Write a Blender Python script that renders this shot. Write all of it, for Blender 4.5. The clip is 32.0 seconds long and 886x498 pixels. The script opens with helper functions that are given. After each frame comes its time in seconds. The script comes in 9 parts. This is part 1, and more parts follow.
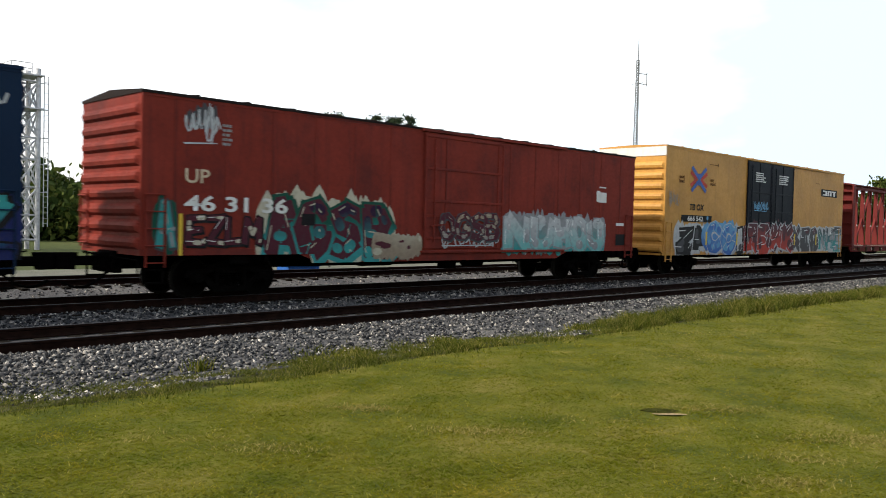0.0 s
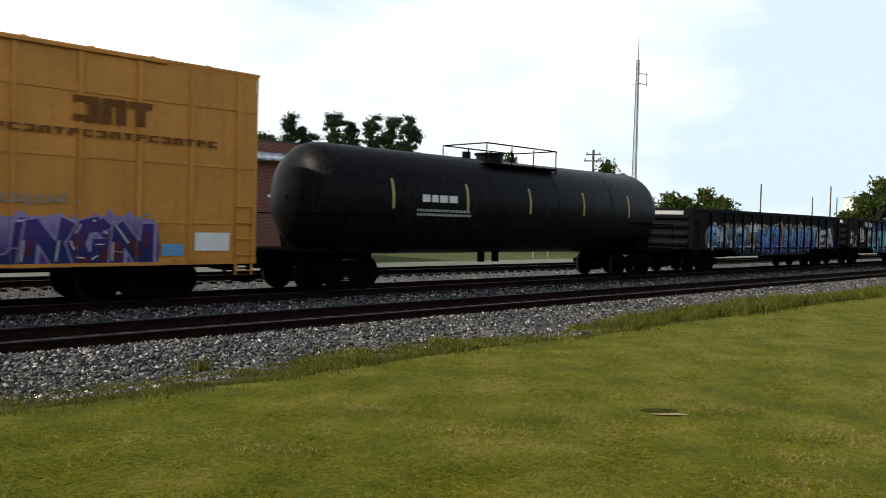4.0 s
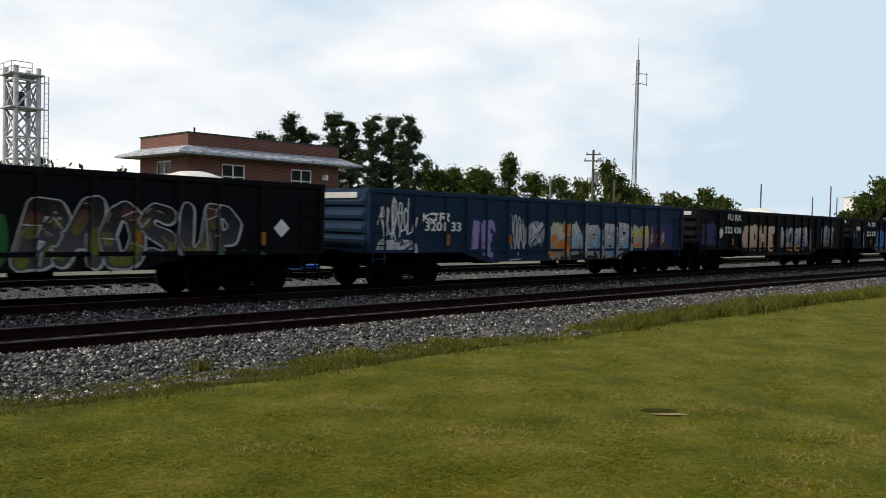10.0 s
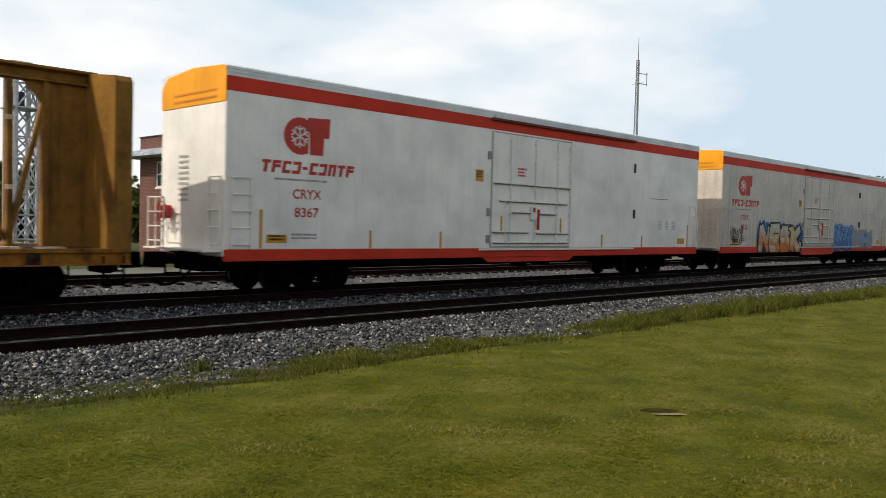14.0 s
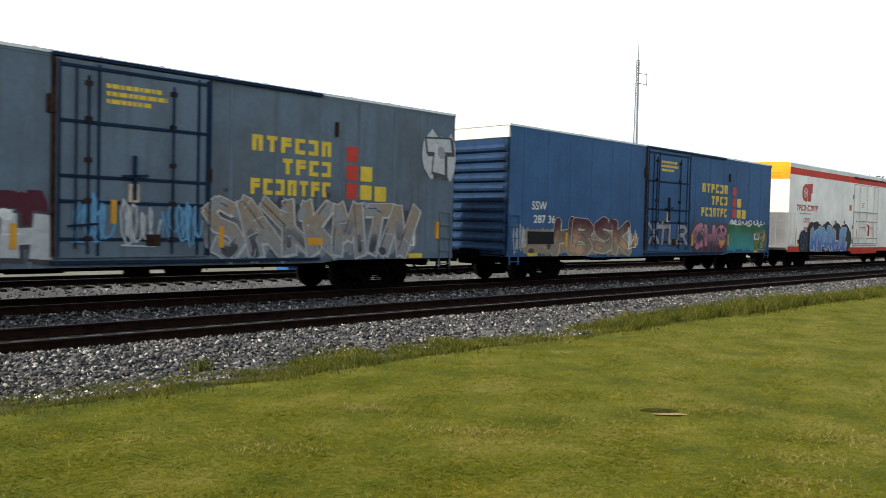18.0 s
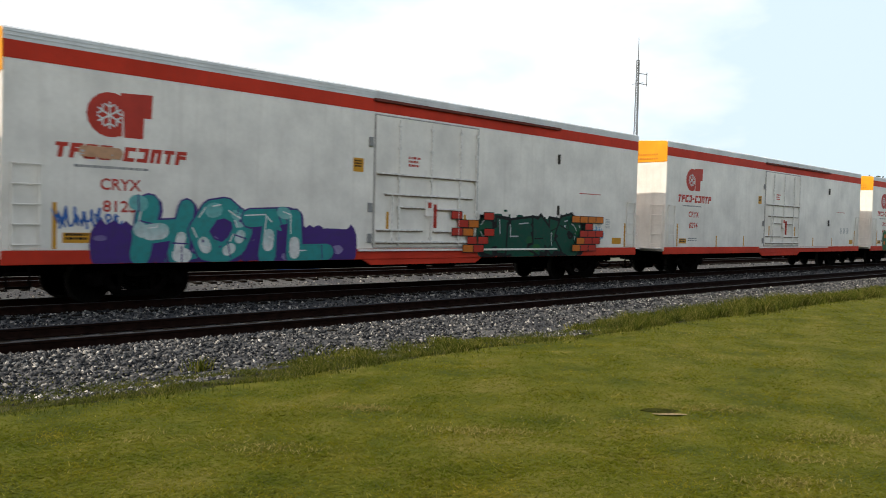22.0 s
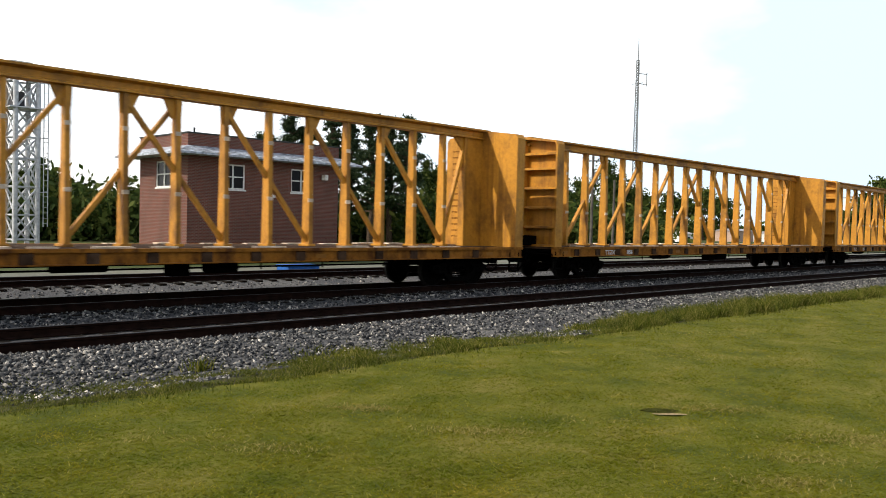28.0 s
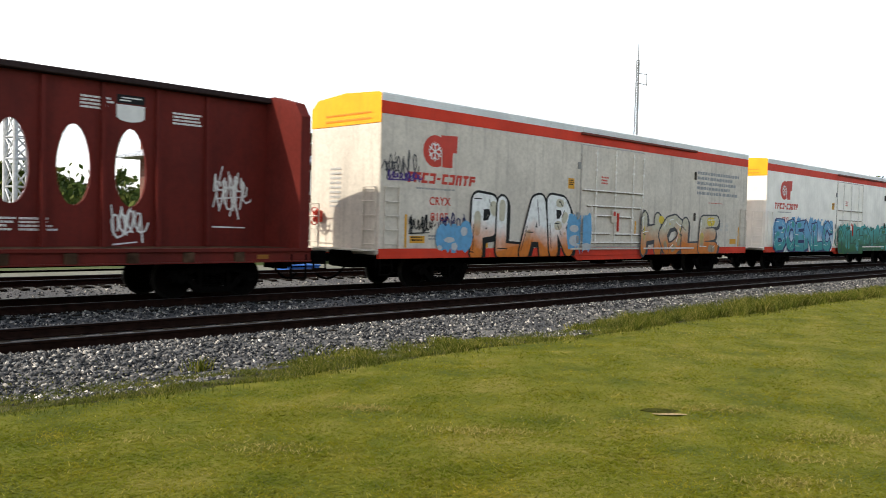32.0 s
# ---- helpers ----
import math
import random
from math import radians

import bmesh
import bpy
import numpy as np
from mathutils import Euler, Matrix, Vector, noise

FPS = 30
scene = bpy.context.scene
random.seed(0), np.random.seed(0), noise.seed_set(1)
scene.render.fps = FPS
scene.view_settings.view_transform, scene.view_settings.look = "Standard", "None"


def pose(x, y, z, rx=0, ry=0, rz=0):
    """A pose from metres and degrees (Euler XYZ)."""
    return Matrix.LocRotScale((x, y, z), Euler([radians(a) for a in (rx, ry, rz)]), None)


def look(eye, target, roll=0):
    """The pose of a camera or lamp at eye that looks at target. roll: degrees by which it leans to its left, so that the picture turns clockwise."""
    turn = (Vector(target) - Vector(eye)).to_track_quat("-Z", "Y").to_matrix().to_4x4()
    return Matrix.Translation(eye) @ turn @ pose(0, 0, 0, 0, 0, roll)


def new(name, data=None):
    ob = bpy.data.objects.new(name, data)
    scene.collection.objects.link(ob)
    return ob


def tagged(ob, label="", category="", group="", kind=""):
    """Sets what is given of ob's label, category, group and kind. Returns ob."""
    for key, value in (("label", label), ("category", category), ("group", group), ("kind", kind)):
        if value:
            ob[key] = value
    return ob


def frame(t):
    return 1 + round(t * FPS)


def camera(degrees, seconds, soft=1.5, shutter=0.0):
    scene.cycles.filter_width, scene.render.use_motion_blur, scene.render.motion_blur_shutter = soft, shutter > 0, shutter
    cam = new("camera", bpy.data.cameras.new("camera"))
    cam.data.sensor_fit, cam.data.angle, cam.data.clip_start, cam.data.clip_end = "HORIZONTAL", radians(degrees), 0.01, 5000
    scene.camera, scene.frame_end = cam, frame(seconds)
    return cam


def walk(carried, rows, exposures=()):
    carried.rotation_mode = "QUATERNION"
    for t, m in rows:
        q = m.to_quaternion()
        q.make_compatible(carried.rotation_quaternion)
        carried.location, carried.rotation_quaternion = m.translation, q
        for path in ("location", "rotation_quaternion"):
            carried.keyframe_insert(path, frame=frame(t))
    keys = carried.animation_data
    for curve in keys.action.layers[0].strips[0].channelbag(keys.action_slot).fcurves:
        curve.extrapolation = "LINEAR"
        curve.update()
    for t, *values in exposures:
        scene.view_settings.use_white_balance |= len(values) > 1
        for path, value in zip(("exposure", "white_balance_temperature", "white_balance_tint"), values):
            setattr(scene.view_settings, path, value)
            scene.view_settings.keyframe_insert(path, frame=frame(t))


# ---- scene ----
# ---- camera: it stands still on the lawn ----
EYE_H = 1.833
cam = camera(56.70, 32.0, soft=0.9, shutter=0.10)
_f = Vector((math.cos(radians(44.9375)) * math.cos(radians(1.788)), math.sin(radians(44.9375)) * math.cos(radians(1.788)), -math.sin(radians(1.788))))
EYE = Vector((0, 0, EYE_H))
STAND = look(EYE, EYE + _f * 10, 1.445)
walk(cam, [(0.0, STAND), (32.0, STAND)],
     exposures=[(0.0, 0.15), (2.0, 0.15), (3.5, 0.0), (5.5, -0.4), (11.0, -0.4), (12.5, -0.35), (14.0, -0.40), (16.0, -0.14), (17.0, -0.06), (18.0, 0.3), (19.0, 0.3),
                (20.0, -0.05), (21.0, -0.08), (23.0, -0.12), (25.5, -0.05), (27.5, 0.06), (29.0, 0.08), (30.0, 0.10), (31.0, 0.38), (32.0, 0.42)])

# ---- light: hazy sun from the far left, bright broken cloud ----
SUN_EL, SUN_AZ = 42.0, 154.0          # degrees; azimuth counts from +x towards +y
sun = new("sun", bpy.data.lights.new("sun", "SUN"))
sun.data.energy, sun.data.angle, sun.data.color = 4.4, radians(0.6), (1.0, 0.92, 0.78)
_d = Vector((math.cos(radians(SUN_EL)) * math.cos(radians(SUN_AZ)), math.cos(radians(SUN_EL)) * math.sin(radians(SUN_AZ)), math.sin(radians(SUN_EL))))
sun.matrix_basis = look(_d * 200, (0, 0, 0))


def make_world():
    w = bpy.data.worlds.new("sky")
    scene.world = w
    w.use_nodes = True
    n, l = w.node_tree.nodes, w.node_tree.links
    bg = n["Background"]
    sky = n.new("ShaderNodeTexSky")
    sky.sky_type, sky.sun_disc = "NISHITA", False
    sky.sun_elevation, sky.sun_rotation = radians(SUN_EL), radians(90 - SUN_AZ)
    sky.air_density, sky.dust_density, sky.ozone_density = 1.0, 2.5, 1.0
    tc = n.new("ShaderNodeTexCoord")
    mp = n.new("ShaderNodeMapping")
    mp.inputs["Scale"].default_value = (2.2, 2.2, 5.5)
    mp.inputs["Location"].default_value = (0.35, 0.2, 0.4)
    nz = n.new("ShaderNodeTexNoise")
    nz.inputs["Scale"].default_value, nz.inputs["Detail"].default_value, nz.inputs["Roughness"].default_value = 1.7, 7, 0.5
    ramp = n.new("ShaderNodeValToRGB")
    ramp.color_ramp.elements[0].position, ramp.color_ramp.elements[1].position = 0.26, 0.56
    ramp.color_ramp.elements[0].color = (6.8, 8.2, 9.4, 1)
    ramp.color_ramp.elements[1].color = (11.2, 11.1, 10.9, 1)
    # the haze and cloud thin out overhead
    sep = n.new("ShaderNodeSeparateXYZ")
    thin = n.new("ShaderNodeMapRange")
    thin.inputs["From Min"].default_value, thin.inputs["From Max"].default_value = 0.27, 0.75
    thin.inputs["To Min"].default_value, thin.inputs["To Max"].default_value = 0.97, 0.15
    mix = n.new("ShaderNodeMix")
    mix.data_type = "RGBA"
    l.new(tc.outputs["Generated"], mp.inputs["Vector"])
    l.new(mp.outputs["Vector"], nz.inputs["Vector"])
    # the haze is whiter towards the sun
    near, gain = n.new("ShaderNodeVectorMath"), n.new("ShaderNodeMath")
    near.operation, gain.operation = "DOT_PRODUCT", "MULTIPLY_ADD"
    near.inputs[1].default_value = (math.cos(radians(SUN_AZ)), math.sin(radians(SUN_AZ)), 0)
    gain.inputs[1].default_value = 0.36
    l.new(tc.outputs["Generated"], near.inputs[0])
    l.new(near.outputs["Value"], gain.inputs[0])
    l.new(nz.outputs["Fac"], gain.inputs[2])
    l.new(gain.outputs[0], ramp.inputs["Fac"])
    l.new(tc.outputs["Generated"], sep.inputs[0])
    l.new(sep.outputs["Z"], thin.inputs["Value"])
    l.new(thin.outputs[0], mix.inputs[0])
    l.new(ramp.outputs["Color"], mix.inputs[7])
    l.new(sky.outputs["Color"], mix.inputs[6])
    l.new(mix.outputs[2], bg.inputs["Color"])
    bg.inputs["Strength"].default_value = 0.125


make_world()


# ---- materials ----
def nodes_of(name):
    m = bpy.data.materials.new(name)
    m.use_nodes = True
    return m, m.node_tree.nodes, m.node_tree.links, m.node_tree.nodes["Principled BSDF"]


def noise_node(n, l, scale, detail=6, stretch=None, rand=False, rough=0.55):
    tc = n.new("ShaderNodeTexCoord")
    src = tc.outputs["Object"]
    mp = n.new("ShaderNodeMapping")
    if stretch:
        mp.inputs["Scale"].default_value = stretch
    if rand:
        oi = n.new("ShaderNodeObjectInfo")
        mu = n.new("ShaderNodeMath")
        mu.operation = "MULTIPLY"
        mu.inputs[1].default_value = 37.0
        l.new(oi.outputs["Random"], mu.inputs[0])
        l.new(mu.outputs[0], mp.inputs["Location"])
    l.new(src, mp.inputs["Vector"])
    nz = n.new("ShaderNodeTexNoise")
    nz.inputs["Scale"].default_value, nz.inputs["Detail"].default_value, nz.inputs["Roughness"].default_value = scale, detail, rough
    l.new(mp.outputs["Vector"], nz.inputs["Vector"])
    return nz.outputs["Fac"]


def ramp_node(n, l, fac, stops):
    r = n.new("ShaderNodeValToRGB")
    e = r.color_ramp.elements
    while len(e) < len(stops):
        e.new(0.5)
    for i, (p, c) in enumerate(stops):
        e[i].position, e[i].color = p, (*c, 1)
    l.new(fac, r.inputs["Fac"])
    return r.outputs["Color"]


def mix_node(n, l, fac, a, b, mode="MIX"):
    m = n.new("ShaderNodeMix")
    m.data_type, m.blend_type = "RGBA", mode
    for sock, val in ((m.inputs[0], fac), (m.inputs[6], a), (m.inputs[7], b)):
        if isinstance(val, (int, float)):
            sock.default_value = val
        elif isinstance(val, tuple):
            sock.default_value = (*val, 1)
        else:
            l.new(val, sock)
    return m.outputs[2]


def bump_node(n, l, bsdf, fac, dist, strength=0.6):
    b = n.new("ShaderNodeBump")
    b.inputs["Distance"].default_value, b.inputs["Strength"].default_value = dist, strength
    l.new(fac, b.inputs["Height"])
    l.new(b.outputs["Normal"], bsdf.inputs["Normal"])


def shade(c, k):
    return tuple(max(0.0, min(1.0, v * k)) for v in c)


MATS = {}


def paint(name, col, rough=0.5, dirt=0.35, dirt_col=(0.09, 0.07, 0.055), streak=0.4, fine=9.0, bump=0.004, spec=None, patch=0.0, spot=0.45):
    """Weathered vehicle paint: blotches, run-down streaks and fine grime, at real size."""
    if name in MATS:
        return MATS[name]
    spec = (0.3 if max(col) > 0.4 else 0.06) if spec is None else spec
    m, n, l, p = nodes_of(name)
    blotch = noise_node(n, l, 0.8, 5, rand=True)
    col2 = ramp_node(n, l, blotch, [(0.3, shade(col, 0.82)), (0.55, col), (0.75, shade(col, 1.12))])
    if patch:
        big = noise_node(n, l, spot, 6, stretch=(1.0, 1.0, 0.7), rand=True, rough=0.65)
        col2 = mix_node(n, l, ramp_node(n, l, big, [(0.50, (0, 0, 0)), (0.66, (patch,) * 3)]), col2, dirt_col)
    st = noise_node(n, l, 1.0, 4, stretch=(5.5, 5.5, 0.35), rand=True)
    sfac = ramp_node(n, l, st, [(0.52, (0, 0, 0)), (0.78, (streak,) * 3)])
    c3 = mix_node(n, l, sfac, col2, dirt_col)
    gr = noise_node(n, l, fine, 8, rand=True, rough=0.7)
    gfac = ramp_node(n, l, gr, [(0.42, (0, 0, 0)), (0.72, (dirt,) * 3)])
    c4 = mix_node(n, l, gfac, c3, dirt_col)
    l.new(c4, p.inputs["Base Color"])
    p.inputs["Specular IOR Level"].default_value = spec
    rr = ramp_node(n, l, gr, [(0.3, (rough * 0.8,) * 3), (0.7, (min(1, rough * 1.35),) * 3)])
    l.new(rr, p.inputs["Roughness"])
    bump_node(n, l, p, blotch, bump * 4, 0.35)
    MATS[name] = m
    return m


def plain(name, col, rough=0.6, metal=0.0, var=0.25, scale=12.0, bump=0.0, spec=None):
    if name in MATS:
        return MATS[name]
    spec = (0.25 if max(col) > 0.25 else 0.05) if spec is None else spec
    m, n, l, p = nodes_of(name)
    f = noise_node(n, l, scale, 6, rand=True)
    c = ramp_node(n, l, f, [(0.3, shade(col, 1 - var)), (0.7, shade(col, 1 + var))])
    l.new(c, p.inputs["Base Color"])
    p.inputs["Roughness"].default_value, p.inputs["Metallic"].default_value = rough, metal
    p.inputs["Specular IOR Level"].default_value = spec
    if bump:
        bump_node(n, l, p, f, bump)
    MATS[name] = m
    return m


def spray(name, top, low, z0=0.7, z1=2.4, rough=0.45):
    """Spray paint that fades from one colour to another with height."""
    if name in MATS:
        return MATS[name]
    m, n, l, p = nodes_of(name)
    tc = n.new("ShaderNodeTexCoord")
    sep = n.new("ShaderNodeSeparateXYZ")
    l.new(tc.outputs["Object"], sep.inputs[0])
    mr = n.new("ShaderNodeMapRange")
    mr.inputs["From Min"].default_value, mr.inputs["From Max"].default_value = z0, z1
    nz = noise_node(n, l, 1.6, 4)
    ad = n.new("ShaderNodeMath")
    ad.operation = "MULTIPLY_ADD"
    ad.inputs[1].default_value = 1.0
    l.new(nz, ad.inputs[0])
    l.new(sep.outputs["Z"], ad.inputs[2])
    sb = n.new("ShaderNodeMath")
    sb.operation = "SUBTRACT"
    sb.inputs[1].default_value = 0.5
    l.new(ad.outputs[0], sb.inputs[0])
    l.new(sb.outputs[0], mr.inputs["Value"])
    c = ramp_node(n, l, mr.outputs[0], [(0.25, low), (0.75, top)])
    g = noise_node(n, l, 7.0, 6)
    gf = ramp_node(n, l, g, [(0.45, (0, 0, 0)), (0.78, (0.35, 0.35, 0.35))])
    c = mix_node(n, l, gf, c, (0.06, 0.05, 0.05))
    l.new(c, p.inputs["Base Color"])
    p.inputs["Roughness"].default_value = rough
    p.inputs["Specular IOR Level"].default_value = 0.12
    MATS[name] = m
    return m


def ground_mat(name, stops, scale, fine, fine_amt=0.35, bump=0.02, rough=0.95, stretch=None):
    m, n, l, p = nodes_of(name)
    a = noise_node(n, l, scale, 5, stretch=stretch)
    b = noise_node(n, l, fine, 8, rough=0.7)
    c = ramp_node(n, l, a, stops)
    d = ramp_node(n, l, b, [(0.3, (1 - fine_amt,) * 3), (0.7, (1 + fine_amt * 0.6,) * 3)])
    c = mix_node(n, l, 1.0, c, d, "MULTIPLY")
    l.new(c, p.inputs["Base Color"])
    p.inputs["Roughness"].default_value = rough
    p.inputs["Specular IOR Level"].default_value = 0.15
    bump_node(n, l, p, b, bump, 0.7)
    return m


def island_mat(name, stops, rough=0.9, spec=0.2, noise_scale=0.0, noise_stops=None, thin=0.0, crisp=0.68, upward=0.0):
    """Colour by piece: every loose piece of the mesh takes its own tone."""
    m, n, l, p = nodes_of(name)
    g = n.new("ShaderNodeNewGeometry")
    c = ramp_node(n, l, g.outputs["Random Per Island"], stops)
    if noise_stops:
        f = noise_node(n, l, noise_scale, 9, rough=crisp)
        c = mix_node(n, l, 1.0, c, ramp_node(n, l, f, noise_stops), "MULTIPLY")
    l.new(c, p.inputs["Base Color"])
    p.inputs["Roughness"].default_value = rough
    p.inputs["Specular IOR Level"].default_value = spec
    if upward:
        # a turf of fine blades catches light as a soft upward-facing nap
        sc, up, unit = n.new("ShaderNodeVectorMath"), n.new("ShaderNodeVectorMath"), n.new("ShaderNodeVectorMath")
        sc.operation, up.operation, unit.operation = "SCALE", "ADD", "NORMALIZE"
        sc.inputs["Scale"].default_value = 1.0 - upward
        up.inputs[1].default_value = (0, 0, upward)
        l.new(g.outputs["Normal"], sc.inputs[0])
        l.new(sc.outputs[0], up.inputs[0])
        l.new(up.outputs[0], unit.inputs[0])
        l.new(unit.outputs[0], p.inputs["Normal"])
    if thin:
        # leaves let light through
        t, mx = n.new("ShaderNodeBsdfTranslucent"), n.new("ShaderNodeMixShader")
        mx.inputs[0].default_value = thin
        l.new(c, t.inputs["Color"])
        l.new(p.outputs[0], mx.inputs[1])
        l.new(t.outputs[0], mx.inputs[2])
        l.new(mx.outputs[0], n["Material Output"].inputs["Surface"])
    return m


M_GROUND = ground_mat("field", [(0.3, (0.035, 0.05, 0.012)), (0.55, (0.06, 0.075, 0.02)), (0.75, (0.11, 0.105, 0.045))], 0.05, 2.0)
M_LAWN = ground_mat("lawn_soil", [(0.34, (0.058, 0.070, 0.006)), (0.46, (0.088, 0.096, 0.008)), (0.55, (0.110, 0.110, 0.011)), (0.68, (0.15, 0.132, 0.026))], 1.25, 14.0, 0.2)
M_BALLAST = ground_mat("ballast_grit", [(0.3, (0.075, 0.076, 0.082)), (0.6, (0.13, 0.128, 0.126)), (0.8, (0.20, 0.188, 0.175))], 0.6, 22.0, 0.85, 0.05)
M_YARD = ground_mat("pale_gravel", [(0.3, (0.10, 0.105, 0.08)), (0.6, (0.17, 0.17, 0.14)), (0.8, (0.26, 0.25, 0.22))], 0.25, 9.0)
M_STONE = island_mat("crushed_stone", [(0.0, (0.006, 0.007, 0.009)), (0.40, (0.042, 0.044, 0.048)), (0.72, (0.125, 0.122, 0.12)), (0.92, (0.29, 0.27, 0.245)), (1.0, (0.60, 0.56, 0.50))])
M_GRASS = island_mat("grass_blades", [(0.0, (0.100, 0.111, 0.008)), (0.5, (0.124, 0.129, 0.010)), (0.85, (0.150, 0.148, 0.014)), (1.0, (0.26, 0.235, 0.05))], 0.85, 0.02,
                     2.1, [(0.33, (0.56, 0.70, 0.62)), (0.44, (0.86, 0.94, 0.90)), (0.55, (1.10, 1.06, 1.0)), (0.66, (1.65, 1.40, 1.6))], thin=0.35, crisp=0.70, upward=0.6)
M_STRAW = island_mat("dry_grass_blades", [(0.0, (0.16, 0.14, 0.03)), (0.6, (0.24, 0.205, 0.06)), (1.0, (0.34, 0.29, 0.11))], 0.9, 0.02, thin=0.2, upward=0.6)
M_WEED = island_mat("weeds", [(0.0, (0.036, 0.050, 0.007)), (0.5, (0.084, 0.098, 0.014)), (0.85, (0.145, 0.145, 0.034)), (1.0, (0.27, 0.235, 0.085))], 0.85, 0.03,
                    1.1, [(0.35, (0.55, 0.62, 0.55)), (0.65, (1.4, 1.3, 1.15))], thin=0.3, upward=0.4)
M_LEAF = island_mat("leaves", [(0.0, (0.018, 0.034, 0.008)), (0.6, (0.046, 0.070, 0.014)), (1.0, (0.105, 0.118, 0.028))], 0.8, 0.08, thin=0.25)
M_NEEDLE = island_mat("pine_needles", [(0.0, (0.012, 0.024, 0.012)), (0.7, (0.032, 0.050, 0.022)), (1.0, (0.062, 0.078, 0.034))], 0.8, 0.06)
M_BARK = plain("bark", (0.07, 0.05, 0.035), 0.95, var=0.5, bump=0.02)
M_RAIL = plain("rusty_rail", (0.013, 0.0062, 0.0045), 0.9, 0.0, 0.45, 6.0)
M_RAILTOP = plain("worn_rail_head", (0.040, 0.040, 0.043), 0.6, 0.4, 0.2, 4.0)
M_TIE = plain("creosoted_tie", (0.013, 0.011, 0.009), 0.95, var=0.5, scale=8, bump=0.02)
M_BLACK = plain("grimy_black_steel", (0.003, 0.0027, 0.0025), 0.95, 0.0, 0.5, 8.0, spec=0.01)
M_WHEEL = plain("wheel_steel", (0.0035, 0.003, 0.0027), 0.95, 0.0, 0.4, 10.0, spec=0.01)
M_TREAD = plain("polished_tread", (0.015, 0.014, 0.013), 0.6, 0.3, 0.2)


# ---- mesh helpers ----
class Mesh:
    """Collects vertices and faces for one part."""

    def __init__(self):
        self.v, self.f, self.m = [], [], []

    def add(self, vs, fs, mat=0):
        o = len(self.v)
        self.v += [tuple(q) for q in vs]
        self.f += [tuple(o + i for i in f) for f in fs]
        self.m += [mat] * len(fs)
        return self

    def box(self, x0, x1, y0, y1, z0, z1, c=0.0, mat=0):
        if c <= 0:
            vs = [(x, y, z) for x in (x0, x1) for y in (y0, y1) for z in (z0, z1)]
            fs = [(0, 1, 3, 2), (4, 6, 7, 5), (0, 4, 5, 1), (2, 3, 7, 6), (0, 2, 6, 4), (1, 5, 7, 3)]
            return self.add(vs, fs, mat)
        c = min(c, (x1 - x0) / 2.2, (y1 - y0) / 2.2, (z1 - z0) / 2.2)
        bm = bmesh.new()
        bmesh.ops.create_cube(bm, size=1.0)
        for q in bm.verts:
            q.co = ((x0 + x1) / 2 + q.co.x * (x1 - x0), (y0 + y1) / 2 + q.co.y * (y1 - y0), (z0 + z1) / 2 + q.co.z * (z1 - z0))
        bmesh.ops.bevel(bm, geom=bm.edges[:], offset=c, segments=1, affect="EDGES")
        bm.verts.index_update()
        self.add([q.co[:] for q in bm.verts], [[q.index for q in f.verts] for f in bm.faces], mat)
        bm.free()
        return self

    def beam(self, p, q, w, h=None, mat=0):
        """A square bar from p to q."""
        h = h or w
        p, q = Vector(p), Vector(q)
        d = (q - p).normalized()
        a = d.cross(Vector((0, 1, 0)) if abs(d.y) < 0.9 else Vector((1, 0, 0))).normalized()
        b = d.cross(a)
        vs = [e + a * (i * w / 2) + b * (j * h / 2) for e in (p, q) for i, j in ((-1, -1), (1, -1), (1, 1), (-1, 1))]
        return self.add(vs, [(3, 2, 1, 0), (4, 5, 6, 7), (0, 1, 5, 4), (1, 2, 6, 5), (2, 3, 7, 6), (3, 0, 4, 7)], mat)

    def tube(self, p, q, r, n=8, r2=None, mat=0):
        r2 = r if r2 is None else r2
        p, q = Vector(p), Vector(q)
        d = (q - p).normalized()
        a = d.cross(Vector((0, 0, 1)) if abs(d.z) < 0.9 else Vector((1, 0, 0))).normalized()
        b = d.cross(a)
        ring = [(math.cos(2 * math.pi * i / n), math.sin(2 * math.pi * i / n)) for i in range(n)]
        vs = [p + (a * u + b * w) * r for u, w in ring] + [q + (a * u + b * w) * r2 for u, w in ring]
        fs = [(i, (i + 1) % n, n + (i + 1) % n, n + i) for i in range(n)] + [tuple(range(n))[::-1], tuple(range(n, 2 * n))]
        return self.add(vs, fs, mat)

    def slab(self, pts, y0, y1, mat=0):
        """A flat outline in x and z, made thick along y."""
        n = len(pts)
        vs = [(x, y0, z) for x, z in pts] + [(x, y1, z) for x, z in pts]
        fs = [tuple(range(n)), tuple(range(n, 2 * n))[::-1]] + [(i, n + i, n + (i + 1) % n, (i + 1) % n) for i in range(n)]
        return self.add(vs, fs, mat)

    def run(self, pts, x0, x1, mat=0):
        """An outline in y and z, drawn along x."""
        n = len(pts)
        vs = [(x0, y, z) for y, z in pts] + [(x1, y, z) for y, z in pts]
        fs = [tuple(range(n))[::-1], tuple(range(n, 2 * n))] + [(i, (i + 1) % n, n + (i + 1) % n, n + i) for i in range(n)]
        return self.add(vs, fs, mat)

